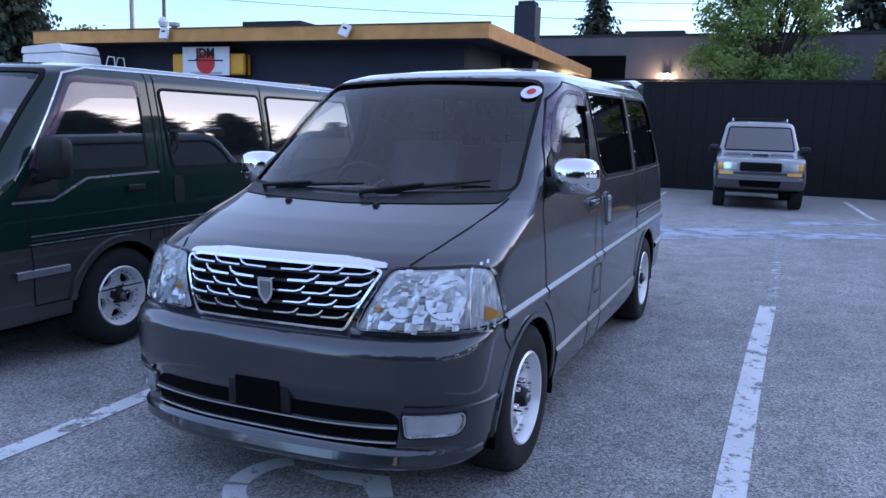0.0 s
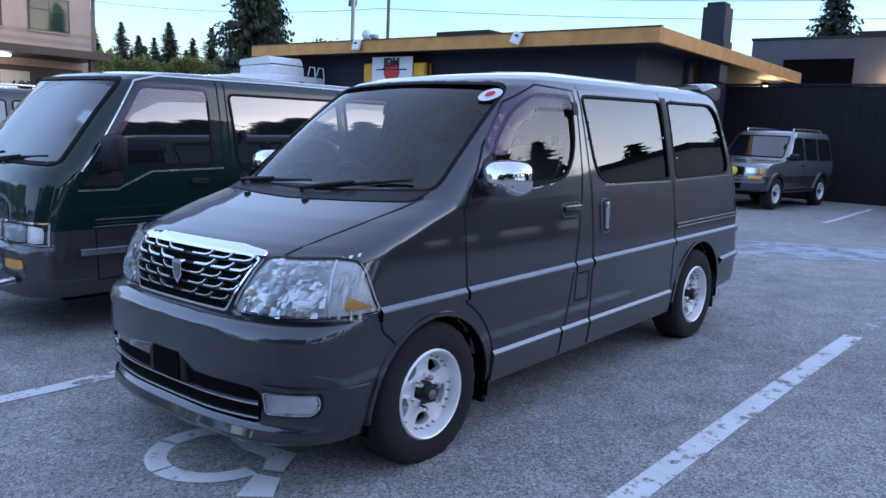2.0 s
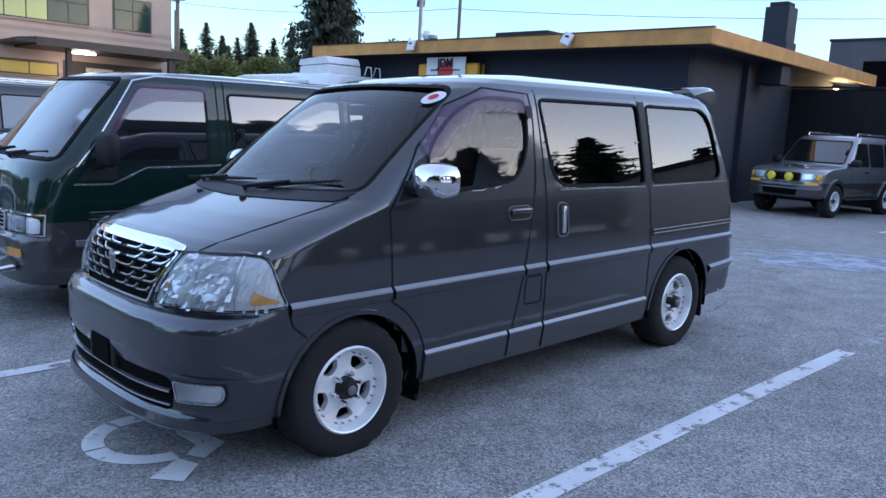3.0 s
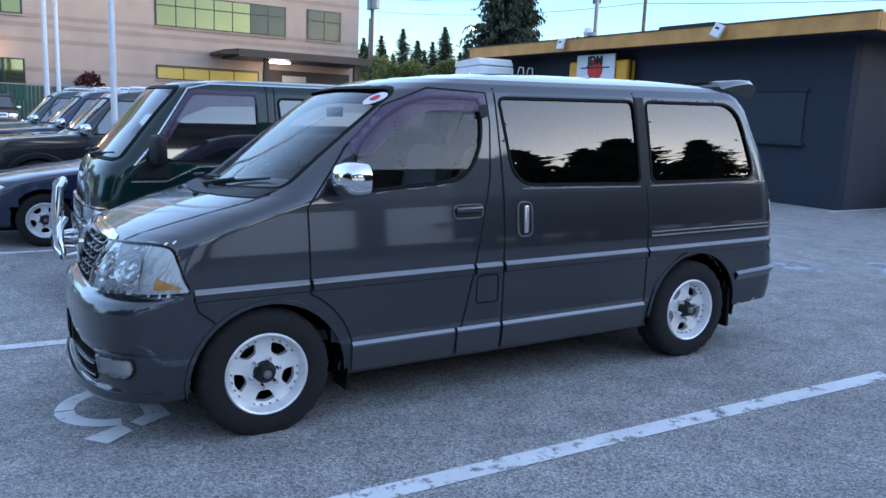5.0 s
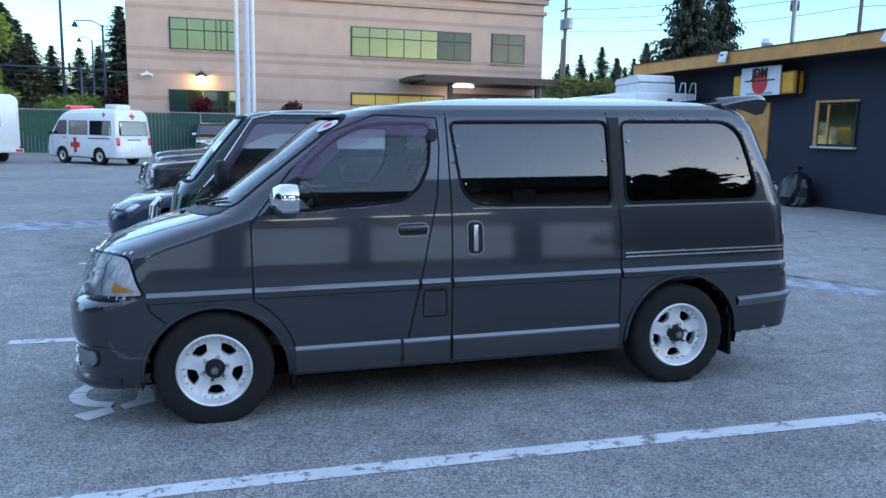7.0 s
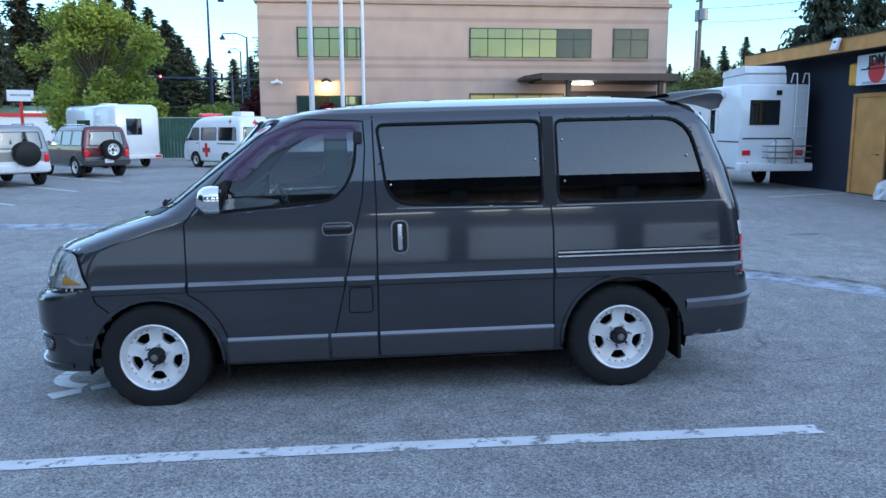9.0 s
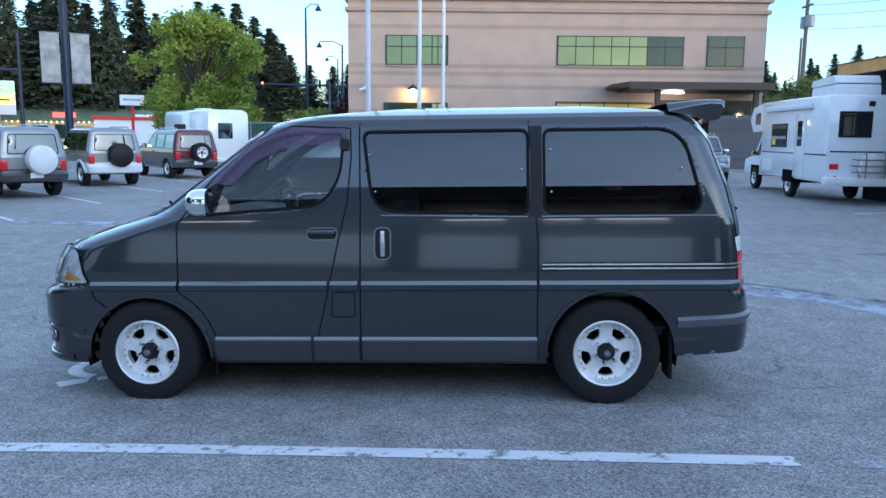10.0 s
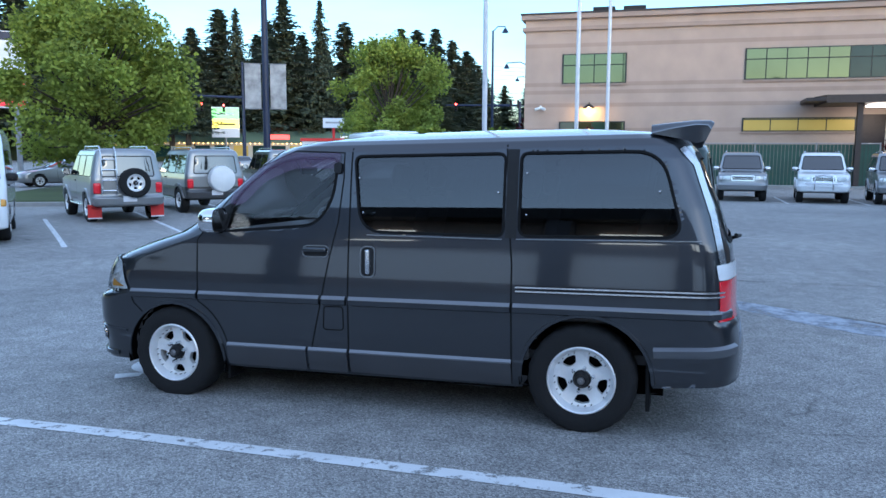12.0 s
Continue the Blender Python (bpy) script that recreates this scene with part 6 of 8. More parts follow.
    for z in (0.86, 1.02, 1.18):
        part("rack_bar", tubed([(0.05, -0.35, z), (0.36, -0.35, z), (0.36, 1.05, z), (0.05, 1.05, z)], 0.018, 6), STEEL, v)
    for y in (-0.1, 0.45):
        part("rack_upright", tubed([(0.36, y, 0.7), (0.36, y, 1.32), (0.2, y, 1.4)], 0.018, 6), STEEL, v)
    part("roof_unit", prismed(rounded([(-1.95, 2.84), (-1.92, 3.10), (-0.34, 3.13), (-0.3, 2.84)], 0.07), "y", -0.80, 0.50), WHITE_PLASTIC, v, "white moulded roof box", smooth=True)
    part("roof_unit_lid", prismed(rounded([(-1.98, 3.12), (-1.92, 3.29), (-0.5, 3.37), (-0.36, 3.15)], 0.07), "y", -0.82, 0.52), WHITE_PLASTIC, v, "rounded roof box lid", smooth=True)
    part("roof_vent", boxed(-3.2, -2.8, -0.25, 0.25, 2.84, 2.95, bevel=0.03), WHITE_PLASTIC, v, smooth=True)
    for x in (-2.6, -6.4):
        # near-black blocks just proud of the flank paint the wells' shade
        part("wheel_well", boxed(x - 0.45, x + 0.45, -1.125 if x > -5 else -0.825, 1.125 if x > -5 else 0.825, 0.45, 0.82, bevel=0.02), DARK, v)
    w1 = wheel_parts(v, -6.4, -0.75, 0.36, 0.2, 0.22)
    for x, s in ((-2.6, -1), (-6.4, 1), (-2.6, 1)):
        copy_wheel(w1, v, x, s * (1.0 if x > -5 else 0.75), 0.36, s)
    return v


motorhome()


def camper_trailer():
    v = thing("camper", pose(-33.0, -6.3, 0.0, 0, 0, 42), "white rounded fibreglass camper with a small rear window", "camper", "recreational vehicles")
    part("body", boxed(-2.6, 2.4, -1.05, 1.05, 0.45, 2.75, bevel=0.28), WHITE_PAINT, v, smooth=True)
    part("cab", prismed(rounded([(-2.4, 0.45), (-2.4, 1.7), (-2.9, 1.7), (-3.4, 1.1), (-4.3, 1.0), (-4.4, 0.45)], 0.1), "y", -0.85, 0.85), WHITE_PAINT, v, smooth=True)
    part("rear_window", boxed(2.39, 2.42, -0.55, 0.15, 1.45, 2.15, bevel=0.01), BLACK_GLASS, v, "small square rear window")
    part("rear_bumper", boxed(2.3, 2.5, -1.0, 1.0, 0.42, 0.58, bevel=0.03), WHITE_PLASTIC, v)
    for s in (-1, 1):
        part("side_window", boxed(-1.2, 0.1, s * 1.05 - 0.012, s * 1.05 + 0.012, 1.5, 2.1, bevel=0.005), BLACK_GLASS, v)
        part("rear_light", boxed(2.49, 2.52, s * 0.8 - 0.14, s * 0.8 + 0.14, 0.46, 0.56), RED_LENS, v)
    part("door", boxed(0.6, 1.2, -1.075, -1.03, 0.6, 2.3, bevel=0.02), WHITE_PLASTIC, v, smooth=True)
    part("roof_vent", boxed(-0.6, 0.1, -0.3, 0.3, 2.72, 2.85, bevel=0.04), WHITE_PLASTIC, v, smooth=True)
    four = wheel_parts(v, -3.4, -0.75, 0.33, 0.19, 0.2)
    for x, s in ((1.0, -1), (-3.4, 1), (1.0, 1)):
        copy_wheel(four, v, x, s * (0.95 if x > 0 else 0.75), 0.33, s)


camper_trailer()

HIACE_ROWS = [
    (0.28, -1.0, 3.4, 0.76, 0.3, 0.15, 3, 5), (0.32, -1.14, 3.5, 0.83, 0.3, 0.15, 3, 5), (0.60, -1.15, 3.52, 0.84, 0.3, 0.15, 3, 5), (1.05, -1.05, 3.48, 0.845, 0.3, 0.15, 3, 5),
    (1.15, -0.98, 3.48, 0.84, 0.3, 0.15, 3, 5), (1.85, -0.35, 3.42, 0.79, 0.3, 0.15, 3, 5), (2.05, -0.1, 3.38, 0.76, 0.35, 0.18, 2.8, 4.5), (2.2, 0.25, 3.28, 0.68, 0.4, 0.25, 2.6, 4),
]


def ambulance():
    v, B = vehicle("ambulance", "white high-roofed van with red crosses and a red roof light", pose(-32.4, -1.85, 0.0, 0, 0, 42.5), HIACE_ROWS, WHITE_PAINT,
                   [[(-0.55, 1.2), (0.35, 1.2), (0.35, 1.75), (-0.15, 1.75)], [(0.5, 1.2), (1.7, 1.2), (1.7, 1.75), (0.5, 1.75)], [(1.85, 1.2), (3.2, 1.2), (3.15, 1.75), (1.85, 1.75)]],
                   ([(-0.74, 1.2), (0.74, 1.2), (0.66, 1.82), (-0.66, 1.82)], -0.6, 1.25), [(-0.66, 1.2), (0.66, 1.2), (0.62, 1.75), (-0.62, 1.75)], 2.4, 0.72, 0.33, 0.19, arch=0.40, category="van", group="", crown=0.06, tails=(0.66, 0.8, 0.8, 1.1))
    for s in (-1, 1):
        for h, w in ((0.10, 0.30), (0.30, 0.10)):
            part("red_cross_arm", B.patch("side", [(0.9 - w, 0.78 - h), (0.9 + w, 0.78 - h), (0.9 + w, 0.78 + h), (0.9 - w, 0.78 + h)], s, 0.006 + 0.002 * (h > 0.2), step=0.1), RED_PAINT, v)
    for h, w in ((0.04, 0.13), (0.13, 0.04)):
        part("red_cross_arm", B.patch("rear", [(-w, 1.95 - h), (w, 1.95 - h), (w, 1.95 + h), (-w, 1.95 + h)], 1, 0.006 + 0.002 * (h > 0.1), step=0.1), RED_PAINT, v)
    for s in (-1, 1):
        part("slide_rail", B.ribbon("side", [(1.75, 1.06), (3.1, 1.06)], 0.045, 0.006, s, step=0.1, thick=1), BLACK, v)
        for h, w in ((0.035, 0.10), (0.10, 0.035)):
            part("red_cross_arm", B.patch("side", [(2.7 - w, 2.0 - h), (2.7 + w, 2.0 - h), (2.7 + w, 2.0 + h), (2.7 - w, 2.0 + h)], s, 0.006 + 0.002 * (h > 0.08), step=0.06), RED_PAINT, v)
        part("rear_door_gap", B.ribbon("rear", [(s * 0.74, 0.55), (s * 0.74, 1.15), (s * 0.70, 1.82)], 0.012, 0.004, step=0.1), RUBBER, v)
    part("rear_handle_bar", B.ribbon("rear", [(-0.32, 1.02), (0.32, 1.02)], 0.04, 0.014, step=0.1, thick=1), BLACK, v)
    part("rear_bumper", B.patch("rear", rounded([(-0.78, 0.38), (0.78, 0.38), (0.78, 0.56), (-0.78, 0.56)], 0.03), 1, 0.05, 0.05, 0.08), WHITE_PLASTIC, v, smooth=True)
    part("roof_light", boxed(-0.05, 0.25, -0.55, 0.55, 2.2, 2.38, bevel=0.05), RED_LENS, v, "red roof light bar", smooth=True)
    part("roof_unit", boxed(2.2, 2.9, -0.35, 0.35, 2.2, 2.42, bevel=0.06), WHITE_PLASTIC, v, smooth=True)


ambulance()


def white_truck():
    v, B = vehicle("delivery_van", "white cab-over van with amber corner lamps at the lot's edge", pose(-7.85, -6.1, 0.0, 0, 0, 222), HIACE_ROWS, WHITE_PAINT,
                   [[(-0.55, 1.2), (0.35, 1.2), (0.35, 1.75), (-0.15, 1.75)], [(0.5, 1.2), (1.7, 1.2), (1.7, 1.75), (0.5, 1.75)]],
                   ([(-0.74, 1.2), (0.74, 1.2), (0.66, 1.82), (-0.66, 1.82)], -0.6, 1.25), [(-0.66, 1.2), (0.66, 1.2), (0.62, 1.75), (-0.62, 1.75)], 2.4, 0.72, 0.33, 0.19, arch=0.40, category="van", group="", crown=0.06)


white_truck()

# ---- the dark navy building with the ochre fascia ----
WALL_Y = 17.35


def navy_building():
    b = thing("navy_building", pose(0, 0, 0), "single-storey dark navy building with an ochre fascia and flat roof", "building", kind="structure")
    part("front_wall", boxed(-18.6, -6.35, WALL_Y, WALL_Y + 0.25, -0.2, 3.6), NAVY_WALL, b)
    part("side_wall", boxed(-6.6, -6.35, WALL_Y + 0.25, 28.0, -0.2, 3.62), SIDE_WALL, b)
    part("back_wall", boxed(-18.6, -6.35, 28.0, 28.2, -0.2, 3.6), NAVY_WALL, b)
    part("west_wall", boxed(-18.6, -18.35, WALL_Y + 0.25, 28.0, -0.2, 3.6), NAVY_WALL, b)
    part("side_pilaster", boxed(-6.35, -6.2, 20.2, 20.5, 0, 3.5), NAVY_PANEL, b)
    part("roof", boxed(-18.95, -5.6, 16.6, 28.3, 3.62, 3.78), ROOF_DARK, b)
    part("soffit", boxed(-18.9, -5.6, 16.62, 28.25, 3.52, 3.60), NAVY_PANEL, b)
    part("front_fascia", boxed(-18.98, -5.5, 16.52, 16.60, 3.50, 3.83, bevel=0.008), YELLOW_TRIM, b, "ochre painted fascia board")
    part("side_fascia", boxed(-5.6, -5.5, 16.61, 28.35, 3.50, 3.83, bevel=0.008), YELLOW_TRIM, b, "ochre painted fascia board")
    part("fascia_cap", boxed(-19.0, -5.47, 16.49, 16.62, 3.832, 3.85), BROWN_METAL, b)
    # the painted-over boards between ledges
    for x0, x1, z0, z1 in ((-9.15, -7.3, 1.35, 2.42), ):
        fr = new("boarded_window")
        fr.parent = b
        part("board", boxed(x0, x1, WALL_Y - 0.03, WALL_Y - 0.004, z0, z1), NAVY_PANEL, fr)
        part("frame", boxed(x0 - 0.06, x1 + 0.06, WALL_Y - 0.06, WALL_Y - 0.004, z1, z1 + 0.06), NAVY_WALL, fr)
        part("sill", boxed(x0 - 0.08, x1 + 0.08, WALL_Y - 0.12, WALL_Y - 0.004, z0 - 0.07, z0), NAVY_WALL, fr)
    w = new("lit_window")
    w.parent = b
    part("pane", boxed(-11.72, -10.55, WALL_Y - 0.02, WALL_Y - 0.008, 1.50, 2.42), GREEN_GLASS, w, "window with pale green glass")
    part("frame", boxed(-11.80, -11.70, WALL_Y - 0.05, WALL_Y - 0.004, 1.45, 2.47), YELLOW_TRIM, w)
    part("frame", boxed(-10.57, -10.53, WALL_Y - 0.05, WALL_Y - 0.004, 1.45, 2.47), NAVY_WALL, w)
    part("mullion", boxed(-11.42, -11.36, WALL_Y - 0.045, WALL_Y - 0.004, 1.5, 2.42), YELLOW_TRIM, w)
    part("sill", boxed(-11.8, -10.5, WALL_Y - 0.12, WALL_Y - 0.004, 1.40, 1.448), CREAM, w, "pale window sill")
    part("lintel", boxed(-11.8, -10.5, WALL_Y - 0.05, WALL_Y - 0.004, 2.472, 2.52), YELLOW_TRIM, w)
    d = new("door")
    d.parent = b
    tagged(d, "closed ochre painted door under the sign")
    part("door_leaf", boxed(-14.60, -13.50, WALL_Y - 0.035, WALL_Y - 0.004, 0.02, 2.42, bevel=0.004), YELLOW_TRIM, d)
    part("door_frame", boxed(-14.72, -14.605, WALL_Y - 0.06, WALL_Y - 0.004, 0.0, 2.52), YELLOW_TRIM, d)
    part("door_frame", boxed(-13.495, -13.40, WALL_Y - 0.06, WALL_Y - 0.004, 0.0, 2.52), YELLOW_TRIM, d)
    part("door_head", boxed(-14.60, -13.50, WALL_Y - 0.06, WALL_Y - 0.004, 2.425, 2.52), YELLOW_TRIM, d)
    part("door_sill", boxed(-14.60, -13.50, WALL_Y - 0.08, WALL_Y - 0.004, 0.0, 0.018), BLACK, d)
    part("door_handle", tubed([(-13.62, WALL_Y - 0.04, 1.02), (-13.62, WALL_Y - 0.10, 1.02), (-13.74, WALL_Y - 0.10, 1.02)], 0.014, 8), STEEL, d)
    # chimney and roof things
    ch = new("chimney")
    ch.parent = b
    part("shaft", boxed(-6.25, -5.66, 20.9, 21.5, 3.0, 4.9, bevel=0.02), NAVY_PANEL, ch)
    part("cap", boxed(-6.18, -5.72, 20.97, 21.43, 4.9, 5.02, bevel=0.02), ROOF_DARK, ch)
    part("shoulder", boxed(-6.28, -5.62, 20.87, 21.53, 3.86, 4.05, bevel=0.01), NAVY_PANEL, ch)
    part("skylight", boxed(-15.7, -13.5, 21.7, 23.0, 3.78, 4.75, bevel=0.03), ROOF_DARK, b, "dark rooftop hatch")
    rv = new("roof_vent")
    rv.parent = b
    part("vent_pipe", tubed([(-17.0, 20, 3.7), (-17.0, 20, 4.4)], 0.09, 12), POLE_GREY, rv)
    part("vent_cap", lathe(bmesh.new(), [(0.001, 0.15), (0.16, 0.12), (0.17, 0.02), (0.09, 0.0)], 16, "z"), POLE_GREY, rv).matrix_basis = pose(-17.0, 20, 4.38)
    return b


navy_building()


def refuse_bag(x, y, r, h, mat, label, seed):
    """A tied plastic bag: a creased, slumped sack with a gathered neck."""
    rnd = random.Random(seed)
    t = thing("refuse_bag", pose(x, y, 0, 0, 0, 40 * seed), label, "bag", "refuse bags")
    bm = bmesh.new()
    rings = []
    for i, (q, z) in enumerate(((0.55, 0.0), (0.92, 0.05), (1.0, 0.25), (0.93, 0.5), (0.72, 0.7), (0.4, 0.82), (0.13, 0.88))):
        rings.append([bm.verts.new((r * q * (1 + rnd.uniform(-0.13, 0.13)) * math.cos(2 * math.pi * k / 22), r * q * (1 + rnd.uniform(-0.13, 0.13)) * math.sin(2 * math.pi * k / 22), h * z)) for k in range(22)])
    bm.faces.new(rings[0][::-1])
    bm.faces.new(rings[-1])
    for u, w in zip(rings, rings[1:]):
        for k in range(22):
            bm.faces.new((u[k], u[(k + 1) % 22], w[(k + 1) % 22], w[k]))
    part("sack", bm, mat, t)
    part("neck", tubed([(0, 0, h * 0.86), (0.01, 0.01, h * 0.91), (0.03, 0.02, h)], [r * 0.13, r * 0.07, r * 0.2], 9), mat, t)


BAG_BLACK = material("black bin bag plastic", (0.010, 0.010, 0.012), 0.3, vary=0.3, scale=8, spec=0.6)
BAG_WHITE = material("white bag plastic", (0.7, 0.71, 0.74), 0.4, vary=0.12, scale=8)
refuse_bag(-11.72, 16.88, 0.42, 0.95, BAG_BLACK, "full black refuse bag against the navy wall", 1)
refuse_bag(-12.50, 16.80, 0.30, 0.55, BAG_WHITE, "white plastic sack beside the black refuse bag", 2)


def eave_floodlight(x, label, tilt):
    f = thing("floodlight", pose(x, 16.45, 3.68), label, "floodlight", "eave floodlights")
    part("housing", boxed(-0.13, 0.13, -0.10, -0.02, -0.15, 0.15, bevel=0.02), WHITE_PLASTIC, f).matrix_basis = pose(0, 0, 0.0, -15, tilt, 0)
    part("bracket", tubed([(0, 0.07, 0), (0, -0.03, 0)], 0.02, 6), POLE_GREY, f)
    part("mark", boxed(-0.06, 0.05, -0.106, -0.101, 0.02, 0.07), BAR_INK, f).matrix_basis = pose(0, 0, 0.0, -15, tilt, 0)


eave_floodlight(-9.0, "tilted white square floodlight on the ochre fascia", 20)
eave_floodlight(-14.26, "small white floodlight on the ochre fascia", 0)


def sign_letters(text, size, m, mat, parent, name="lettering"):
    cu = bpy.data.curves.new(name, "FONT")
    cu.body, cu.size, cu.align_x, cu.align_y, cu.extrude, cu.offset = text, size, "CENTER", "CENTER", 0.004, 0.012
    tmp = bpy.data.objects.new("tmp", cu)
    me = bpy.data.meshes.new_from_object(tmp)
    bpy.data.objects.remove(tmp)
    me.materials.clear()
    me.materials.append(mat)
    ob = new(name, me)
    ob.parent = parent
    ob.matrix_basis = m
    return ob


def shop_sign():
    s = thing("shop_sign", pose(-13.38, 17.0, 3.05), "yellow lightbox behind a white board lettered JDM over red", "sign")
    part("lightbox", boxed(-1.14, 1.14, -0.03, 0.30, -0.34, 0.20, bevel=0.05), SIGN_YELLOW, s, "ochre yellow lightbox")
    part("rim", boxed(-1.16, 1.16, 0.06, 0.16, -0.36, 0.22, bevel=0.04), BAR_INK, s)
    part("board", boxed(-0.74, 0.74, -0.09, -0.06, -0.36, 0.36), SIGN_WHITE, s, "white sign board")
    d = part("disc", lathe(bmesh.new(), [(0.001, -0.10), (0.29, -0.10), (0.292, -0.092)], 32), RED_PAINT, s, "red disc")
    d.matrix_basis = pose(0, 0, -0.04)
    sign_letters("JDM", 0.33, pose(0, -0.108, 0.19, 90, 0, 0), BAR_INK, s)
    part("lettering_bar", boxed(-0.56, 0.56, -0.107, -0.103, -0.005, 0.03), BAR_INK, s)
    part("bottom_strip", boxed(-0.5, 0.5, -0.094, -0.091, -0.34, -0.28), BANNER, s)


shop_sign()


def wall_lamp(name, x, y, z, label, face=(0, -1), power=30):
    f = thing(name, pose(x, y, z), label, "wall lamp", "wall lamps")
    part("housing", boxed(-0.12, 0.12, -0.10, 0.1, -0.02, 0.14, bevel=0.03), BLACK, f)
    part("bulb", lathe(bmesh.new(), [(0.001, -0.14), (0.10, -0.11), (0.15, 0.0), (0.08, 0.04)], 16, "z"), LAMP_WARM, f, "lit warm bulb", smooth=True)
    L = new("lamp_light", bpy.data.lights.new("lamp_light", "POINT"))
    L.data.energy, L.data.color, L.data.shadow_soft_size = power, (1, 0.68, 0.32), 0.12
    L.parent = f
    L.matrix_basis = pose(face[0] * 0.16, face[1] * 0.16, -0.16)


wall_lamp("wall_lamp", -3.75, 36.9, 4.30, "lit security lamp on the grey building", power=60)
wall_lamp("wall_lamp", -6.24, 27.1, 3.3, "lit security lamp under the ochre eave", (1, -0.3), power=25)

# the black fence behind the parked cars
fence = thing("black_fence", pose(0, 0, 0), "tall black painted board fence behind the parked cars", "fence", kind="structure")
bm0 = None
n = 28
for k in range(n):
    x0 = -6.4 + k * 0.40
    p = boxed(0.0015, 0.3985, 0, 0.04, -0.1, 3.08, bevel=0.006)
    if bm0 is None:
        bm0 = part("fence_board", p, BLACK_FENCE, fence)
        bm0.matrix_basis = pose(x0, 23.6, 0)
    else:
        p.free()
        share("fence_board", bm0, fence, pose(x0, 23.6 + 0.006 * (k % 2), 0))
part("fence_backing", boxed(-6.4, 4.8, 23.65, 23.67, -0.1, 3.07), BLACK_FENCE, fence)
part("fence_rail", boxed(-6.4, 4.8, 23.56, 23.65, 3.09, 3.15), BLACK_FENCE, fence)
part("gate_post", boxed(4.85, 5.1, 22.9, 23.2, -0.1, 3.1, bevel=0.02), YELLOW_TRIM, fence, "ochre end post")
east = thing("tan_building", pose(0, 0, 0), "tan rendered corner of a neighbouring building", "building", kind="structure")
part("wall", boxed(5.15, 9, 19, 32, -0.1, 3.6), BEIGE, east)
part("roof", boxed(5.1, 9.1, 18.9, 32.1, 3.61, 3.8), ROOF_DARK, east)


def wheel_stop(x, y, yaw):
    s = thing("wheel_stop", pose(x, y, 0, 0, 0, yaw), "yellow painted concrete wheel stop by the fence", "wheel stop")
    part("block", prismed(rounded([(-0.08, 0), (0.08, 0), (0.05, 0.12), (-0.05, 0.12)], 0.015), "y", -0.6, 0.6), SIGN_YELLOW, s)


wheel_stop(4.2, 22.6, 88)


def grey_building():
    b = thing("grey_building", pose(0, 0, 0), "flat-roofed grey stucco building beyond the fence", "building", kind="structure")
    part("wall", boxed(-9.8, 9, 37, 52, -0.2, 6.0), STUCCO_GREY, b)
    part("parapet", boxed(-9.85, 9.05, 36.95, 52.05, 6.0, 6.1), ROOF_DARK, b)
    # the wall is solid: the opening's shade is a near-black sheet before it
    part("opening", boxed(-8.4, -5.6, 36.97, 36.99, 3.9, 5.15), DARK, b, "near-black sheet painting a shaded opening")
    part("roof_unit", boxed(-6.5, -3.5, 42, 46, 6.1, 6.9, bevel=0.05), ROOF_DARK, b)
    part("dark_panel", boxed(-1.95, -1.2, 36.97, 36.99, 3.0, 6.0), ROOF_DARK, b)


grey_building()


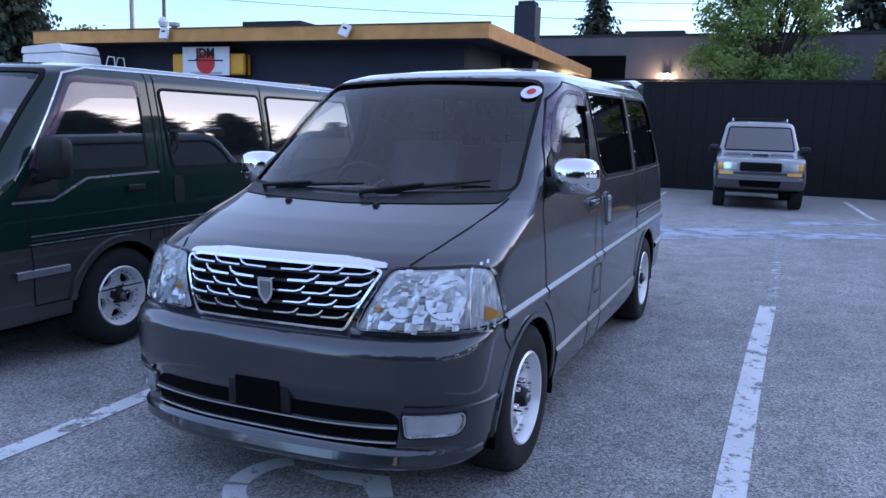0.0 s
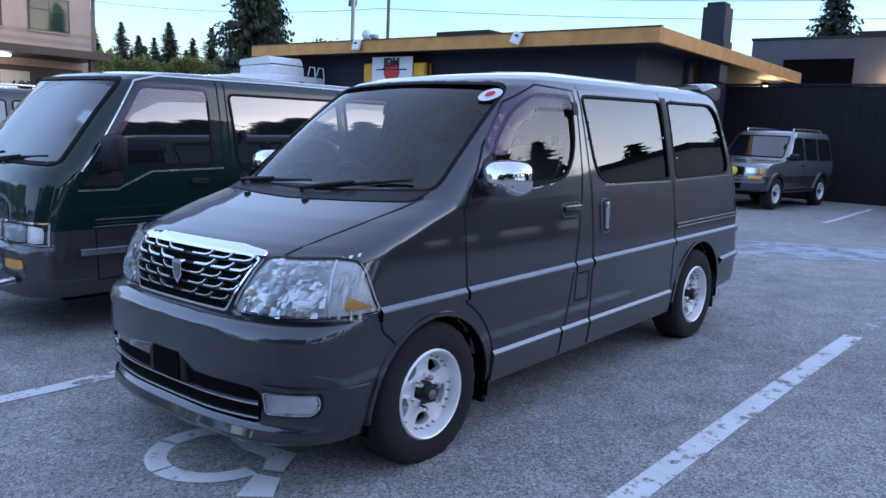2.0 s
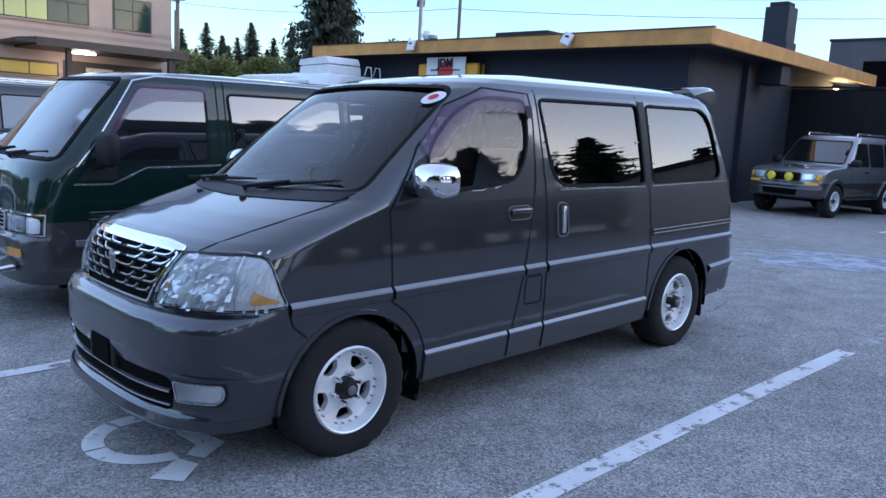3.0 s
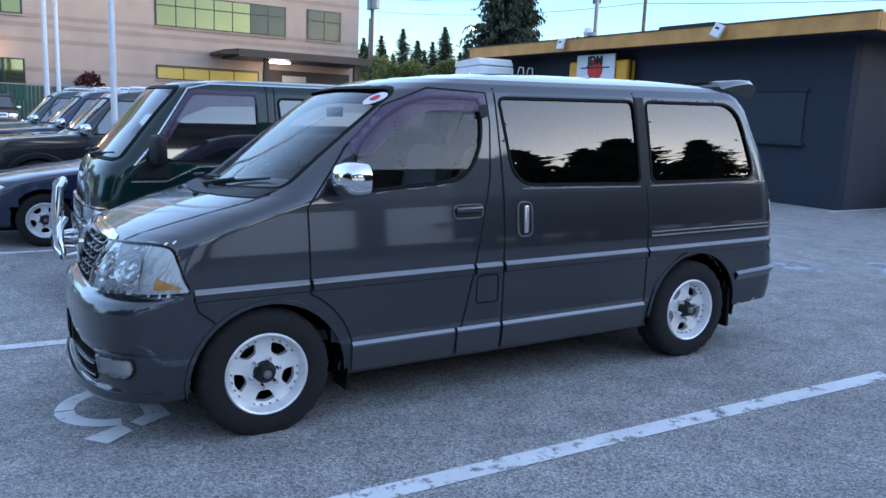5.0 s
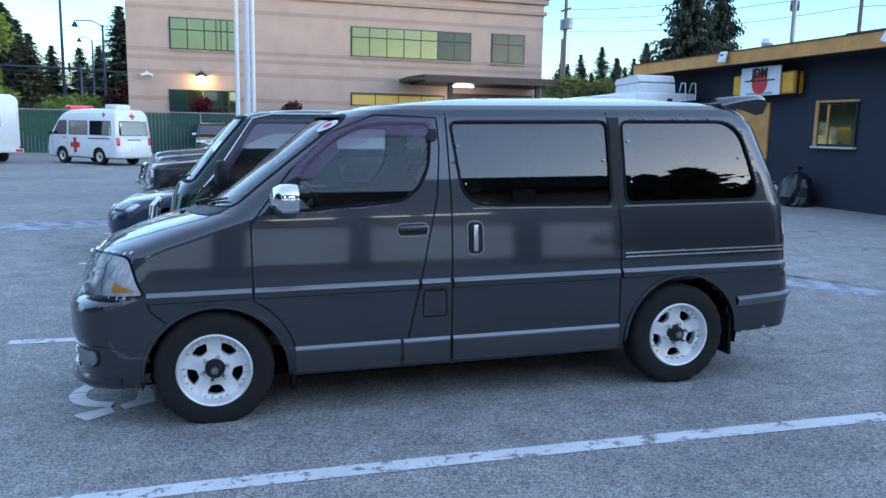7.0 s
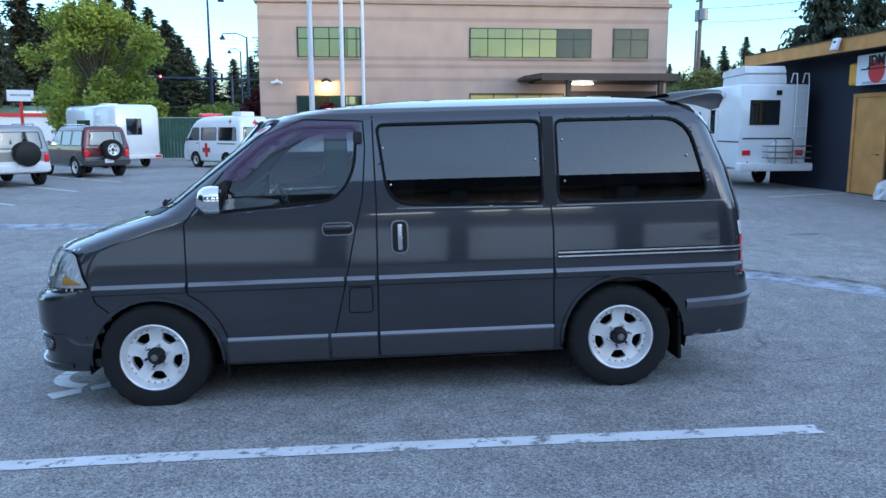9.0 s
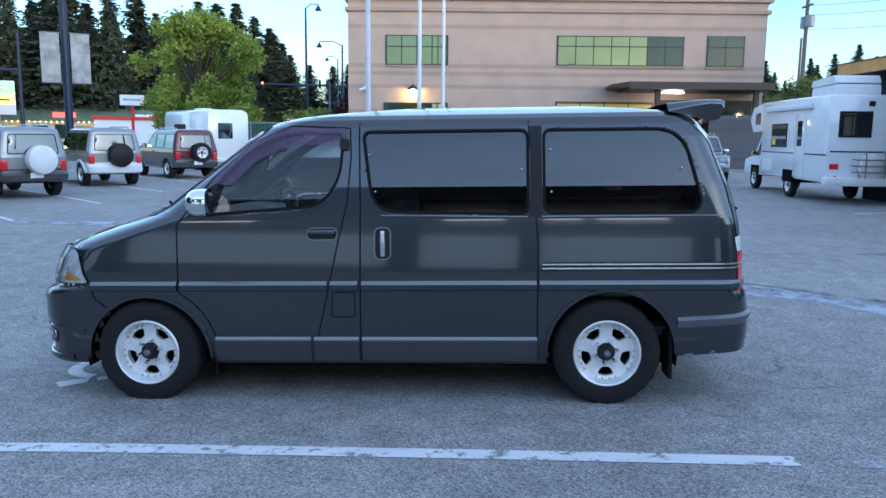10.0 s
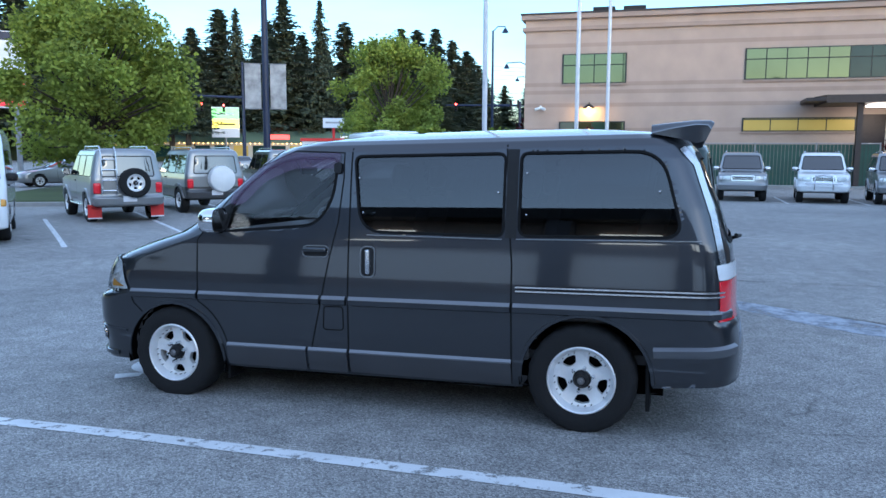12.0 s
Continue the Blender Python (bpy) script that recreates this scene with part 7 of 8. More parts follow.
# ---- the beige office building ----
def office():
    X = -42.6
    y0, y1 = -0.75, 23.8
    b = thing("office_building", pose(0, 0, 0), "two-storey pinkish beige masonry office building with green glass windows", "building", kind="structure")
    part("wall", boxed(X - 16, X, y0, y1, -0.2, 9.75), BEIGE, b)
    for z in (1.9, 3.0, 4.45, 5.2, 5.65, 7.9):
        part("course_band", boxed(X, X + 0.012, y0, y1, z, z + 0.22), BEIGE_BAND, b)
    part("cornice", boxed(X - 16.2, X + 0.16, y0 - 0.16, y1 + 0.16, 8.85, 9.08, bevel=0.03), BEIGE_BAND, b)
    part("cornice", boxed(X - 16.2, X + 0.24, y0 - 0.24, y1 + 0.24, 9.5, 9.78, bevel=0.03), BEIGE_BAND, b)
    part("roof_cap", boxed(X - 16.3, X + 0.27, y0 - 0.27, y1 + 0.27, 9.785, 9.88), BROWN_METAL, b)

    def window(ya, yb, za, zb, cols, split, mats, label):
        w = new("window")
        w.parent = b
        tagged(w, label)
        part("window_frame", boxed(X - 0.02, X + 0.05, ya - 0.06, yb + 0.06, za - 0.06, zb + 0.06), MULLION, w)
        ys = np.linspace(ya, yb, cols + 1)
        for k in range(cols):
            for c0, c1 in ((za, split - 0.03), (split + 0.03, zb)):
                part("pane", boxed(X + 0.045, X + 0.058, float(ys[k]) + 0.03, float(ys[k + 1]) - 0.03, c0, c1), mats[k % len(mats)], w)
        part("window_sill", boxed(X, X + 0.10, ya - 0.12, yb + 0.12, za - 0.16, za - 0.065), BEIGE_BAND, w)

    window(1.52, 5.1, 5.85, 7.45, 4, 6.85, [GREEN_GLASS], "wide upper window of green mirror glass")
    window(11.6, 18.95, 5.9, 7.5, 7, 6.95, [GREEN_GLASS] * 5 + [DARK_GLASS] * 2, "long upper window of green mirror glass")
    window(20.4, 22.5, 5.9, 7.55, 2, 6.95, [DARK_GLASS], "dark upper corner window")
    window(1.4, 5.1, 1.6, 3.55, 4, 2.7, [DARK_GLASS, GREEN_GLASS], "lower window with dark green glass")
    window(11.6, 17.3, 3.05, 3.7, 4, 3.66, [LIT_ROOM], "low strip of windows lit warm from inside")
    # entrance under the canopy
    part("entrance_recess", boxed(X, X + 0.03, 17.6, 23.2, 0.0, 3.9), BROWN_METAL, b)
    part("entrance_wall", boxed(X + 0.031, X + 0.05, 18.8, 20.3, 0.0, 3.6), CREAM, b, "pale lit entrance wall")
    part("entrance_glass", boxed(X + 0.031, X + 0.06, 20.6, 22.9, 0.0, 3.3), DARK_GLASS, b)
    c = new("canopy")
    c.parent = b
    part("canopy_deck", prismed([(X, 4.85), (X + 3.2, 4.75), (X + 3.2, 4.35), (X, 4.3)], "y", 15.2, 23.2), BROWN_METAL, c, "dark brown metal entrance canopy")
    part("canopy_point", prismed([(X + 0.02, 15.2), (X + 3.2, 15.2), (X + 3.0, 14.3), (X + 0.02, 14.5)], "z", 4.45, 4.62), BROWN_METAL, c)
    for y in (16.9, 22.4):
        part("canopy_post", boxed(X + 2.5, X + 2.75, y - 0.13, y + 0.13, 0, 4.35), BROWN_METAL, c)
    part("canopy_lamp", boxed(X + 1.5, X + 1.9, 17.4, 18.6, 4.20, 4.28, bevel=0.03), LAMP_WHITE, c, "lit canopy ceiling lamp")
    L = new("canopy_light", bpy.data.lights.new("canopy_light", "POINT"))
    L.data.energy, L.data.color, L.data.shadow_soft_size = 18, (1, 0.8, 0.6), 0.4
    L.matrix_world = pose(X + 1.8, 18.0, 3.9)
    lp = new("gooseneck_lamp")
    lp.parent = b
    part("shade", lathe(bmesh.new(), [(0.05, 0.25), (0.12, 0.22), (0.34, 0.02), (0.36, 0.0)], 24, "z"), BROWN_METAL, lp, smooth=True).matrix_basis = pose(X + 0.45, 3.1, 4.35)
    part("bulb", lathe(bmesh.new(), [(0.001, -0.02), (0.1, 0.0), (0.11, 0.1)], 16, "z"), LAMP_WARM, lp).matrix_basis = pose(X + 0.45, 3.1, 4.36)
    part("neck", tubed([(X, 3.1, 4.45), (X + 0.25, 3.1, 4.7), (X + 0.45, 3.1, 4.6)], 0.03, 6), BROWN_METAL, lp)
    L = new("gooseneck_light", bpy.data.lights.new("gooseneck_light", "POINT"))
    L.data.energy, L.data.color, L.data.shadow_soft_size = 24, (1, 0.55, 0.15), 0.1
    L.matrix_world = pose(X + 0.4, 3.1, 4.22)
    cm = new("wall_camera")
    cm.parent = b
    part("camera_arm", tubed([(X, 0.25, 4.5), (X + 0.3, 0.25, 4.5)], 0.05, 8), WHITE_PLASTIC, cm)
    for d in (-0.3, 0.3):
        part("camera_head", tubed([(X + 0.25, 0.25, 4.4), (X + 0.4, 0.25 + d, 4.3)], 0.08, 8), WHITE_PLASTIC, cm)
    for y in (3.0, 4.8):
        part("roof_unit", boxed(X - 4, X - 2, y, y + 1.3, 9.88, 10.5, bevel=0.04), ROOF_DARK, b, "dark rooftop unit")


office()

# green slatted fence before the office
gf = thing("green_fence", pose(0, 0, 0), "green slatted chain-link fence with pale top rail", "fence", kind="structure")
GX = -40.2
slat = None
for k in range(150):
    y = -9.0 + k * 0.18
    if slat is None:
        slat = part("slat", boxed(-0.01, 0.01, 0.01, 0.17, 0.05, 2.25), GREEN_SLAT, gf)
        slat.matrix_basis = pose(GX, y, 0)
    else:
        share("slat", slat, gf, pose(GX, y, 0))
part("top_rail", tubed([(GX + 0.03, -9.0, 2.3), (GX + 0.03, 18.0, 2.3)], 0.03, 6), POLE_GREY, gf)
for y in (-9, -6, -3, 0, 3, 6, 9, 12, 15, 18):
    part("fence_post", tubed([(GX + 0.04, y, 0), (GX + 0.04, y, 2.35)], 0.04, 6), POLE_GREY, gf)
part("kerb", boxed(GX - 0.3, GX + 0.6, -9, 18, -0.1, 0.12, bevel=0.02), CONCRETE, gf)

wf = thing("wooden_fence", pose(0, 0, 0), "tall weathered grey wooden board fence", "fence", kind="structure")
board = None
for k in range(44):
    m = pose(-40.1 + k * 0.165 * 0.55, 19.9 + k * 0.165 * 0.84, 0, 0, 0, 57)
    if board is None:
        board = part("fence_board", boxed(0, 0.158, -0.012, 0.012, -0.1, 2.95, bevel=0.004), WOOD_FENCE, wf)
        board.matrix_basis = m
    else:
        share("fence_board", board, wf, m @ Matrix.Translation((0, 0, 0.05 * random.random() - 0.02)))


# ---- poles, signs and lamps ----
def flagpole(x, y, r, h, label):
    f = thing("flagpole", pose(x, y, 0), label, "flagpole", "flagpoles")
    part("pole", tubed([(0, 0, 0), (0, 0, h * 0.5), (0, 0, h)], [r, r * 0.9, r * 0.6], 16), POLE_WHITE, f, smooth=True)
    part("base_collar", lathe(bmesh.new(), [(r * 2.2, 0), (r * 2.0, 0.08), (r * 1.05, 0.16)], 16, "z"), POLE_WHITE, f, smooth=True)


flagpole(-8.9, 3.9, 0.045, 9, "thick white painted flagpole among the parked cars")
flagpole(-21.9, 4.25, 0.07, 12, "slim white painted flagpole among the parked cars")
flagpole(-26.3, 5.0, 0.07, 12, "slim white painted flagpole among the parked cars")


def street_lamp(x, y, h, label, arm=(0.0, 1.6), mat=None):
    f = thing("street_lamp", pose(x, y, 0), label, "street lamp", "street lamps")
    mat = mat or POLE_BLUE
    part("pole", tubed([(0, 0, 0), (0, 0, h * 0.6), (0, 0, h)], [0.16, 0.12, 0.09], 12), mat, f, smooth=True)
    ax, ay = arm
    part("arm", tubed([(0, 0, h - 0.1), (ax * 0.4, ay * 0.4, h + 0.35), (ax, ay, h + 0.3), (ax, ay, h + 0.05)], 0.05, 8), mat, f, smooth=True)
    part("lamp_head", lathe(bmesh.new(), [(0.06, 0.3), (0.12, 0.22), (0.3, -0.1), (0.32, -0.16)], 16, "z"), mat, f, smooth=True).matrix_basis = pose(ax, ay, h - 0.1)
    return f


street_lamp(-70, -8.2, 13.3, "tall dark blue street lamp with a bell head", (0.1, 1.2))
street_lamp(-77.3, -5.8, 10.8, "dark blue street lamp with a curved arm", (-0.2, -2.4))
street_lamp(-105, -10.2, 12.0, "distant street lamp with a bell head", (-0.2, -1.5))


def banner_pole(x, y):
    f = thing("banner_pole", pose(x, y, 0, 0, 0, 115), "tall dark blue pole carrying two grey printed banners", "lamp post")
    part("pole", tubed([(0, 0, 0), (0, 0, 12)], [0.20, 0.15], 14), POLE_BLUE, f, smooth=True)
    for s in (-1, 1):
        part("banner", boxed(s * 0.66 - 0.42, s * 0.66 + 0.42, -0.015, 0.015, 4.05, 6.35), BANNER, f, "grey printed cloth banner")
        for z in (4.02, 6.38):
            part("banner_arm", tubed([(s * 0.1, 0, z), (s * 1.1, 0, z)], 0.025, 6), POLE_GREY, f)


banner_pole(-34.0, -13.3)


def utility_pole(x, y, h, label, arms=True, r=0.16):
    f = thing("utility_pole", pose(x, y, 0), label, "utility pole", "utility poles")
    part("pole", tubed([(0, 0, 0), (0, 0, h)], [r, r * 0.7], 10), WOOD_POLE, f, smooth=True)
    if arms:
        for z in (h - 0.6, h - 1.6):
            part("crossarm", boxed(-1.2, 1.2, -0.06, 0.06, z, z + 0.12), WOOD_POLE, f)
            for xx in (-1.0, -0.4, 0.4, 1.0):
                part("insulator", tubed([(xx, 0, z + 0.12), (xx, 0, z + 0.3)], 0.05, 6), POLE_GREY, f)
    return f


u = utility_pole(-67.5, 37.2, 16.5, "weathered utility pole with grey transformer cans", False, 0.22)
for d in (-0.55, 0.5):
    part("transformer", tubed([(d, 0.1, 11.6), (d, 0.1, 12.6)], 0.38, 14), POLE_GREY, u, smooth=True)
part("crossarm", boxed(-1.0, 1.0, -0.08, 0.08, 13.4, 13.55), WOOD_POLE, u)
utility_pole(-66, 36.2, 10.5, "short pale steel pole beside the utility pole", False, 0.14)
utility_pole(-40, 46, 13.0, "weathered utility pole with crossarms", True)


def flood_pole(x, y, h):
    f = thing("floodlight_pole", pose(x, y, 0, 0, 0, -40), "grey steel pole with two dark floodlights", "lamp post")
    part("pole", tubed([(0, 0, 0), (0, 0, h)], 0.11, 10), POLE_GREY, f, smooth=True)
    for s, z in ((1, h), (-1, h - 0.45)):
        part("flood_head", boxed(-0.3, 0.3, -0.22, 0.22, -0.12, 0.12, bevel=0.04), POLE_GREY, f).matrix_basis = pose(s * 0.35, 0, z, 0, s * 25, 0)
        part("bracket", tubed([(0, 0, z - 0.1), (s * 0.35, 0, z)], 0.04, 6), POLE_GREY, f)


flood_pole(-29.45, 31.55, 8.6)
f = thing("roof_globe_lamp", pose(-18.3, 21, 0), "round white globe lamp on a pole above the navy roof", "lamp")
part("pole", tubed([(0, 0, 3.78), (0, 0, 4.55)], 0.05, 8), POLE_GREY, f)
part("globe", lathe(bmesh.new(), [(0.001, 0.36), (0.12, 0.32), (0.17, 0.18), (0.12, 0.04), (0.05, 0.0)], 18, "z"), WHITE_PLASTIC, f, smooth=True).matrix_basis = pose(0, 0, 4.5)
f = thing("yellow_street_lamp", pose(-60, 46, 0, 0, 0, 30), "distant lit sodium street lamp above the scrub", "street lamp", "street lamps")
part("pole", tubed([(0, 0, 0), (0, 0, 10)], 0.12, 8), POLE_GREY, f)
part("arm", tubed([(0, 0, 9.9), (-1.6, 0, 10.1)], 0.06, 6), POLE_GREY, f)
part("lamp_head", boxed(-2.1, -1.5, -0.15, 0.15, 9.98, 10.14, bevel=0.04), LAMP_WARM, f)


def signal_head(parent, x, y, z, face, lit=True):
    h = new("signal_head")
    h.parent = parent
    h.matrix_basis = pose(x, y, z, 0, 0, face)
    part("housing", boxed(-0.2, 0.2, -0.16, 0.16, -0.65, 0.65, bevel=0.04), BLACK, h)
    for k, mat in enumerate((LAMP_RED if lit else DARK, DARK, DARK)):
        part("signal_lamp", lathe(bmesh.new(), [(0.001, -0.18), (0.15, -0.175), (0.16, -0.15)], 16), mat, h).matrix_basis = pose(0, 0, 0.42 - 0.42 * k)


def traffic_signal():
    f = thing("traffic_signal", pose(-109.5, -56.9, 0, 0, 0, 0), "dark blue traffic signal mast with red lit signals", "traffic signal", "traffic signals")
    part("mast", tubed([(0, 0, 0), (0, 0, 16)], [0.3, 0.2], 10), POLE_BLUE, f)
    part("mast_arm", tubed([(0, 0, 10.4), (8.0, -13.0, 10.7)], [0.2, 0.1], 8), POLE_BLUE, f)
    for k in (0.2, 0.42, 0.62):
        signal_head(f, 8.0 * k, -13.0 * k, 8.6 + 0.6 * k, 118)
    part("street_name_board", boxed(-0.9, 0.9, -0.03, 0.03, -0.6, 0.6), SIGN_WHITE, f).matrix_basis = pose(8 * 0.78, -13 * 0.78, 9.9, 0, 0, 118)
    f = thing("traffic_signal", pose(-122, -14, 0), "dark traffic signal mast with a red lit signal", "traffic signal", "traffic signals")
    part("mast", tubed([(0, 0, 0), (0, 0, 10)], [0.28, 0.2], 10), POLE_BLUE, f)
    part("mast_arm", tubed([(0, 0, 9.4), (0, -12.5, 9.6)], [0.2, 0.1], 8), POLE_BLUE, f)
    signal_head(f, 0, -10.7, 9.3, 90)
    for y in (-1.5, -0.3, 0.9):
        signal_head(f, 0, y, 9.6, 0, False)
    part("side_arm", tubed([(0, -3, 9.4), (0, 6, 9.2)], 0.1, 8), POLE_BLUE, f)


traffic_signal()


def sign_on_posts(name, x, y, yaw, w, z0, z1, mat, post, label, posts=1, cap=None):
    f = thing(name, pose(x, y, 0, 0, 0, yaw), label, "sign", "roadside signs")
    for k in range(posts):
        px = 0 if posts == 1 else (-w * 0.35 + w * 0.7 * k / (posts - 1))
        part("post", tubed([(px, 0.1, 0), (px, 0.1, z1)], 0.15, 8), post, f)
    part("sign_face", boxed(-w / 2, w / 2, -0.12, 0.12, z0, z1, bevel=0.03), mat, f)
    return f


s = sign_on_posts("shop_board", -116.5, -64.3, 120, 4.6, 4.2, 9.4, SIGN_WHITE, POLE_GREY, "tall white, yellow and green roadside sign board")
part("green_panel", boxed(-2.2, 2.2, -0.16, -0.125, 7.4, 9.2), glow("lit green sign panel", (0.2, 0.7, 0.15), 0.7), s)
part("yellow_panel", boxed(-2.2, 2.2, -0.16, -0.125, 5.8, 7.3), glow("lit yellow sign panel", (0.95, 0.75, 0.1), 0.7), s)
part("writing_bar", boxed(-1.6, 1.4, -0.175, -0.162, 8.0, 8.4), SIGN_WHITE, s)
part("writing_bar", boxed(-1.4, 1.6, -0.175, -0.162, 6.3, 6.6), BAR_INK, s)
s = sign_on_posts("red_post_sign", -78.9, -28.4, 112, 2.4, 4.5, 5.6, SIGN_WHITE, RED_PAINT, "white sign board on a red post")
part("writing_bar", boxed(-0.9, 0.9, -0.14, -0.125, 5.0, 5.2), BANNER, s)
s = sign_on_posts("shop_pylon", -31.3, -28.6, 136, 3.6, 4.1, 8.3, SIGN_WHITE, POLE_GREY, "white pylon sign with a red lettered panel", 2)
part("red_panel", boxed(-1.7, 1.7, -0.15, -0.125, 4.2, 5.8), glow("lit red sign panel", (0.75, 0.03, 0.05), 0.2), s)
part("blue_panel", boxed(-1.7, 1.7, -0.15, -0.125, 7.8, 8.25), POLE_BLUE, s)
part("writing_bar", boxed(-0.9, 1.0, -0.165, -0.152, 4.7, 5.4), SIGN_WHITE, s)


def shops():
    b = thing("shop_row", pose(-126.5, -64.5, 0, 0, 0, 119), "low green-clad row of shops with warm festoon lights", "shops", kind="structure")
    part("wall", boxed(-26, 24, 0, 12, 0, 3.6), CREAM, b)
    part("fascia", boxed(-26.2, 24.2, -0.6, 12.2, 3.4, 5.6), MALL_WALL, b, "teal green fascia")
    for k in range(14):
        x = -24 + k * 3.4
        part("shop_window", boxed(x, x + 2.6, -0.05, -0.01, 0.5, 2.9), DARK_GLASS if k % 3 else LIT_ROOM, b)
    bulb = None
    for k in range(60):
        m = pose(-25.5 + k * 0.83, -0.75, 3.3)
        if bulb is None:
            bulb = part("festoon_bulb", lathe(bmesh.new(), [(0.001, -0.1), (0.1, 0), (0.001, 0.1)], 6, "z"), FESTOON, b)
            bulb.matrix_basis = m
        else:
            share("festoon_bulb", bulb, b, m)
    for x in (6, 9, 12, 15):
        part("roof_fan", tubed([(x, 5, 5.6), (x, 5, 6.7)], 0.6, 10), POLE_GREY, b)
    part("shop_sign", boxed(3, 6.5, -0.75, -0.62, 4.1, 4.9), glow("lit red shop sign", (0.9, 0.06, 0.05), 1.0), b)
    part("shop_sign", boxed(16, 20, -0.75, -0.62, 4.0, 4.8), SIGN_WHITE, b)


shops()
b = thing("white_store", pose(-95, -30, 0, 0, 0, 112), "long low white building with a red roof edge", "shops", kind="structure")
part("wall", boxed(-9, 9, 0, 8, 0, 3.2), WHITE_PLASTIC, b)
part("roof_edge", boxed(-9.2, 9.2, -0.2, 8.2, 3.2, 3.6), RED_PAINT, b)
b = thing("small_house", pose(-150, -76, 6, 0, 0, 60), "small pale house on the bank", "house", kind="structure")
part("wall", boxed(-2.5, 2.5, -2, 2, 0, 2.6), CREAM, b)
part("roof", prismed([(-2.4, 2.6), (2.4, 2.6), (0, 4.6)], "x", -2.8, 2.8), ROOF_DARK, b)


# ---- trees ----
def blades(name, quads, mat, parent, label=""):
    """Many small leaf faces as one mesh. quads: centre, two half axes."""
    c, a, b = (np.array(q) for q in zip(*quads))
    v = np.stack([c - a, c - b * 0.6, c + a, c + b], 1).reshape(-1, 3)
    n = len(c)
    me = bpy.data.meshes.new(name)
    me.from_pydata(v.tolist(), [], np.arange(4 * n).reshape(n, 4).tolist())
    me.materials.append(mat)
    ob = new(name, me)
    ob.parent = parent
    if label:
        tagged(ob, label)
    return ob


def conifer(m, h, r, seed, label, group="conifers", bare=0.12, mat=None, gappy=0.0, fine=1.0):
    random.seed(seed)
    t = thing("conifer_tree", m, label, "tree", group)
    part("trunk", tubed([(0, 0, -0.5), (0, 0, h * 0.5), (0, 0, h)], [h * 0.016, h * 0.01, 0.02], 8), BARK, t, smooth=True)
    quads = []
    levels = int(h * 2.6 * fine)
    for i in range(levels):
        f = i / levels
        z = h * (bare + (1 - bare) * f)
        reach = r * (1 - f) ** 0.8 * rand(0.7, 1.12) + 0.15
        if random.random() < gappy:
            reach *= 0.55
        n = int((7 + 8 * (1 - f)) * fine)
        for k in range(n):
            a = rand(0, 2 * math.pi)
            L = reach * rand(0.55, 1.1)
            d = Vector((math.cos(a), math.sin(a), 0))
            side = Vector((-d.y, d.x, 0))
            steps = max(2, int(L / 0.42 * fine))
            for s in range(1, steps + 1):
                q = s / steps
                p = d * (L * q) + Vector((0, 0, z - 0.25 * L * q * q + 0.1 * L * (q > 0.85)))
                w = (0.34 + 0.10 * r * (1 - q)) * rand(0.7, 1.3) / fine ** 1.3
                quads.append((p, d * w * 0.75 + Vector((0, 0, rand(-0.2, 0.05))), side * w * rand(0.6, 1.1) + Vector((0, 0, rand(-0.25, 0.1)))))
                if random.random() < 0.6:
                    quads.append((p - Vector((0, 0, 0.12)), side * w * 0.4, Vector((rand(-0.1, 0.1), rand(-0.1, 0.1), -w * rand(0.5, 1.0)))))
    blades("crown", quads, mat or NEEDLES, t)
    return t


def leafy(m, h, r, seed, label, mat, group="broadleaf trees", trunk=0.28, count=9000, leaf=0.16, squash=1.0):
    """A broadleaf tree: trunk, limbs and a crown of many leaf clumps with gaps."""
    random.seed(seed)
    t = thing("broadleaf_tree", m, label, "tree", group)
    bm = tubed([(0, 0, -0.3), (0.05, 0.02, h * trunk), (0.1, -0.05, h * 0.7)], [h * 0.022, h * 0.018, h * 0.006], 8)
    clumps = []
    for k in range(90):
        a, f = rand(0, 2 * math.pi), rand(0, 1) ** 0.8
        z = h * (trunk * 0.75 + (1 - trunk * 0.75) * f)
        wide = math.sin(math.pi * min(1, 0.16 + 0.80 * f)) ** 0.65
        q = r * wide * rand(0.35, 0.98)
        c = Vector((q * math.cos(a), q * math.sin(a), min(z, h * 0.97)))
        clumps.append((c, rand(0.14, 0.24) * r))
        tube(bm, [(0.04, 0, h * (trunk + 0.3 * f)), c * 0.6 + Vector((0, 0, h * (trunk + 0.3 * f) * 0.4)), c], [h * 0.008, h * 0.005, h * 0.002], 5)
    part("trunk", bm, BARK, t, smooth=True)
    quads = []
    for i in range(count):
        c, cr = clumps[i % len(clumps)]
        d = Vector((random.gauss(0, 1), random.gauss(0, 1), random.gauss(0, 0.8)))
        d = d.normalized() * cr * rand(0.3, 1.15)
        p = c + d
        ax = Vector((random.gauss(0, 1), random.gauss(0, 1), random.gauss(0, 0.6))).normalized() * leaf * rand(0.6, 1.3)
        bx = ax.cross(Vector((random.gauss(0, 1), random.gauss(0, 1), random.gauss(0, 1)))).normalized() * leaf * rand(0.5, 1.0)
        quads.append((p, ax, bx))
    blades("crown", quads, mat, t)
    return t


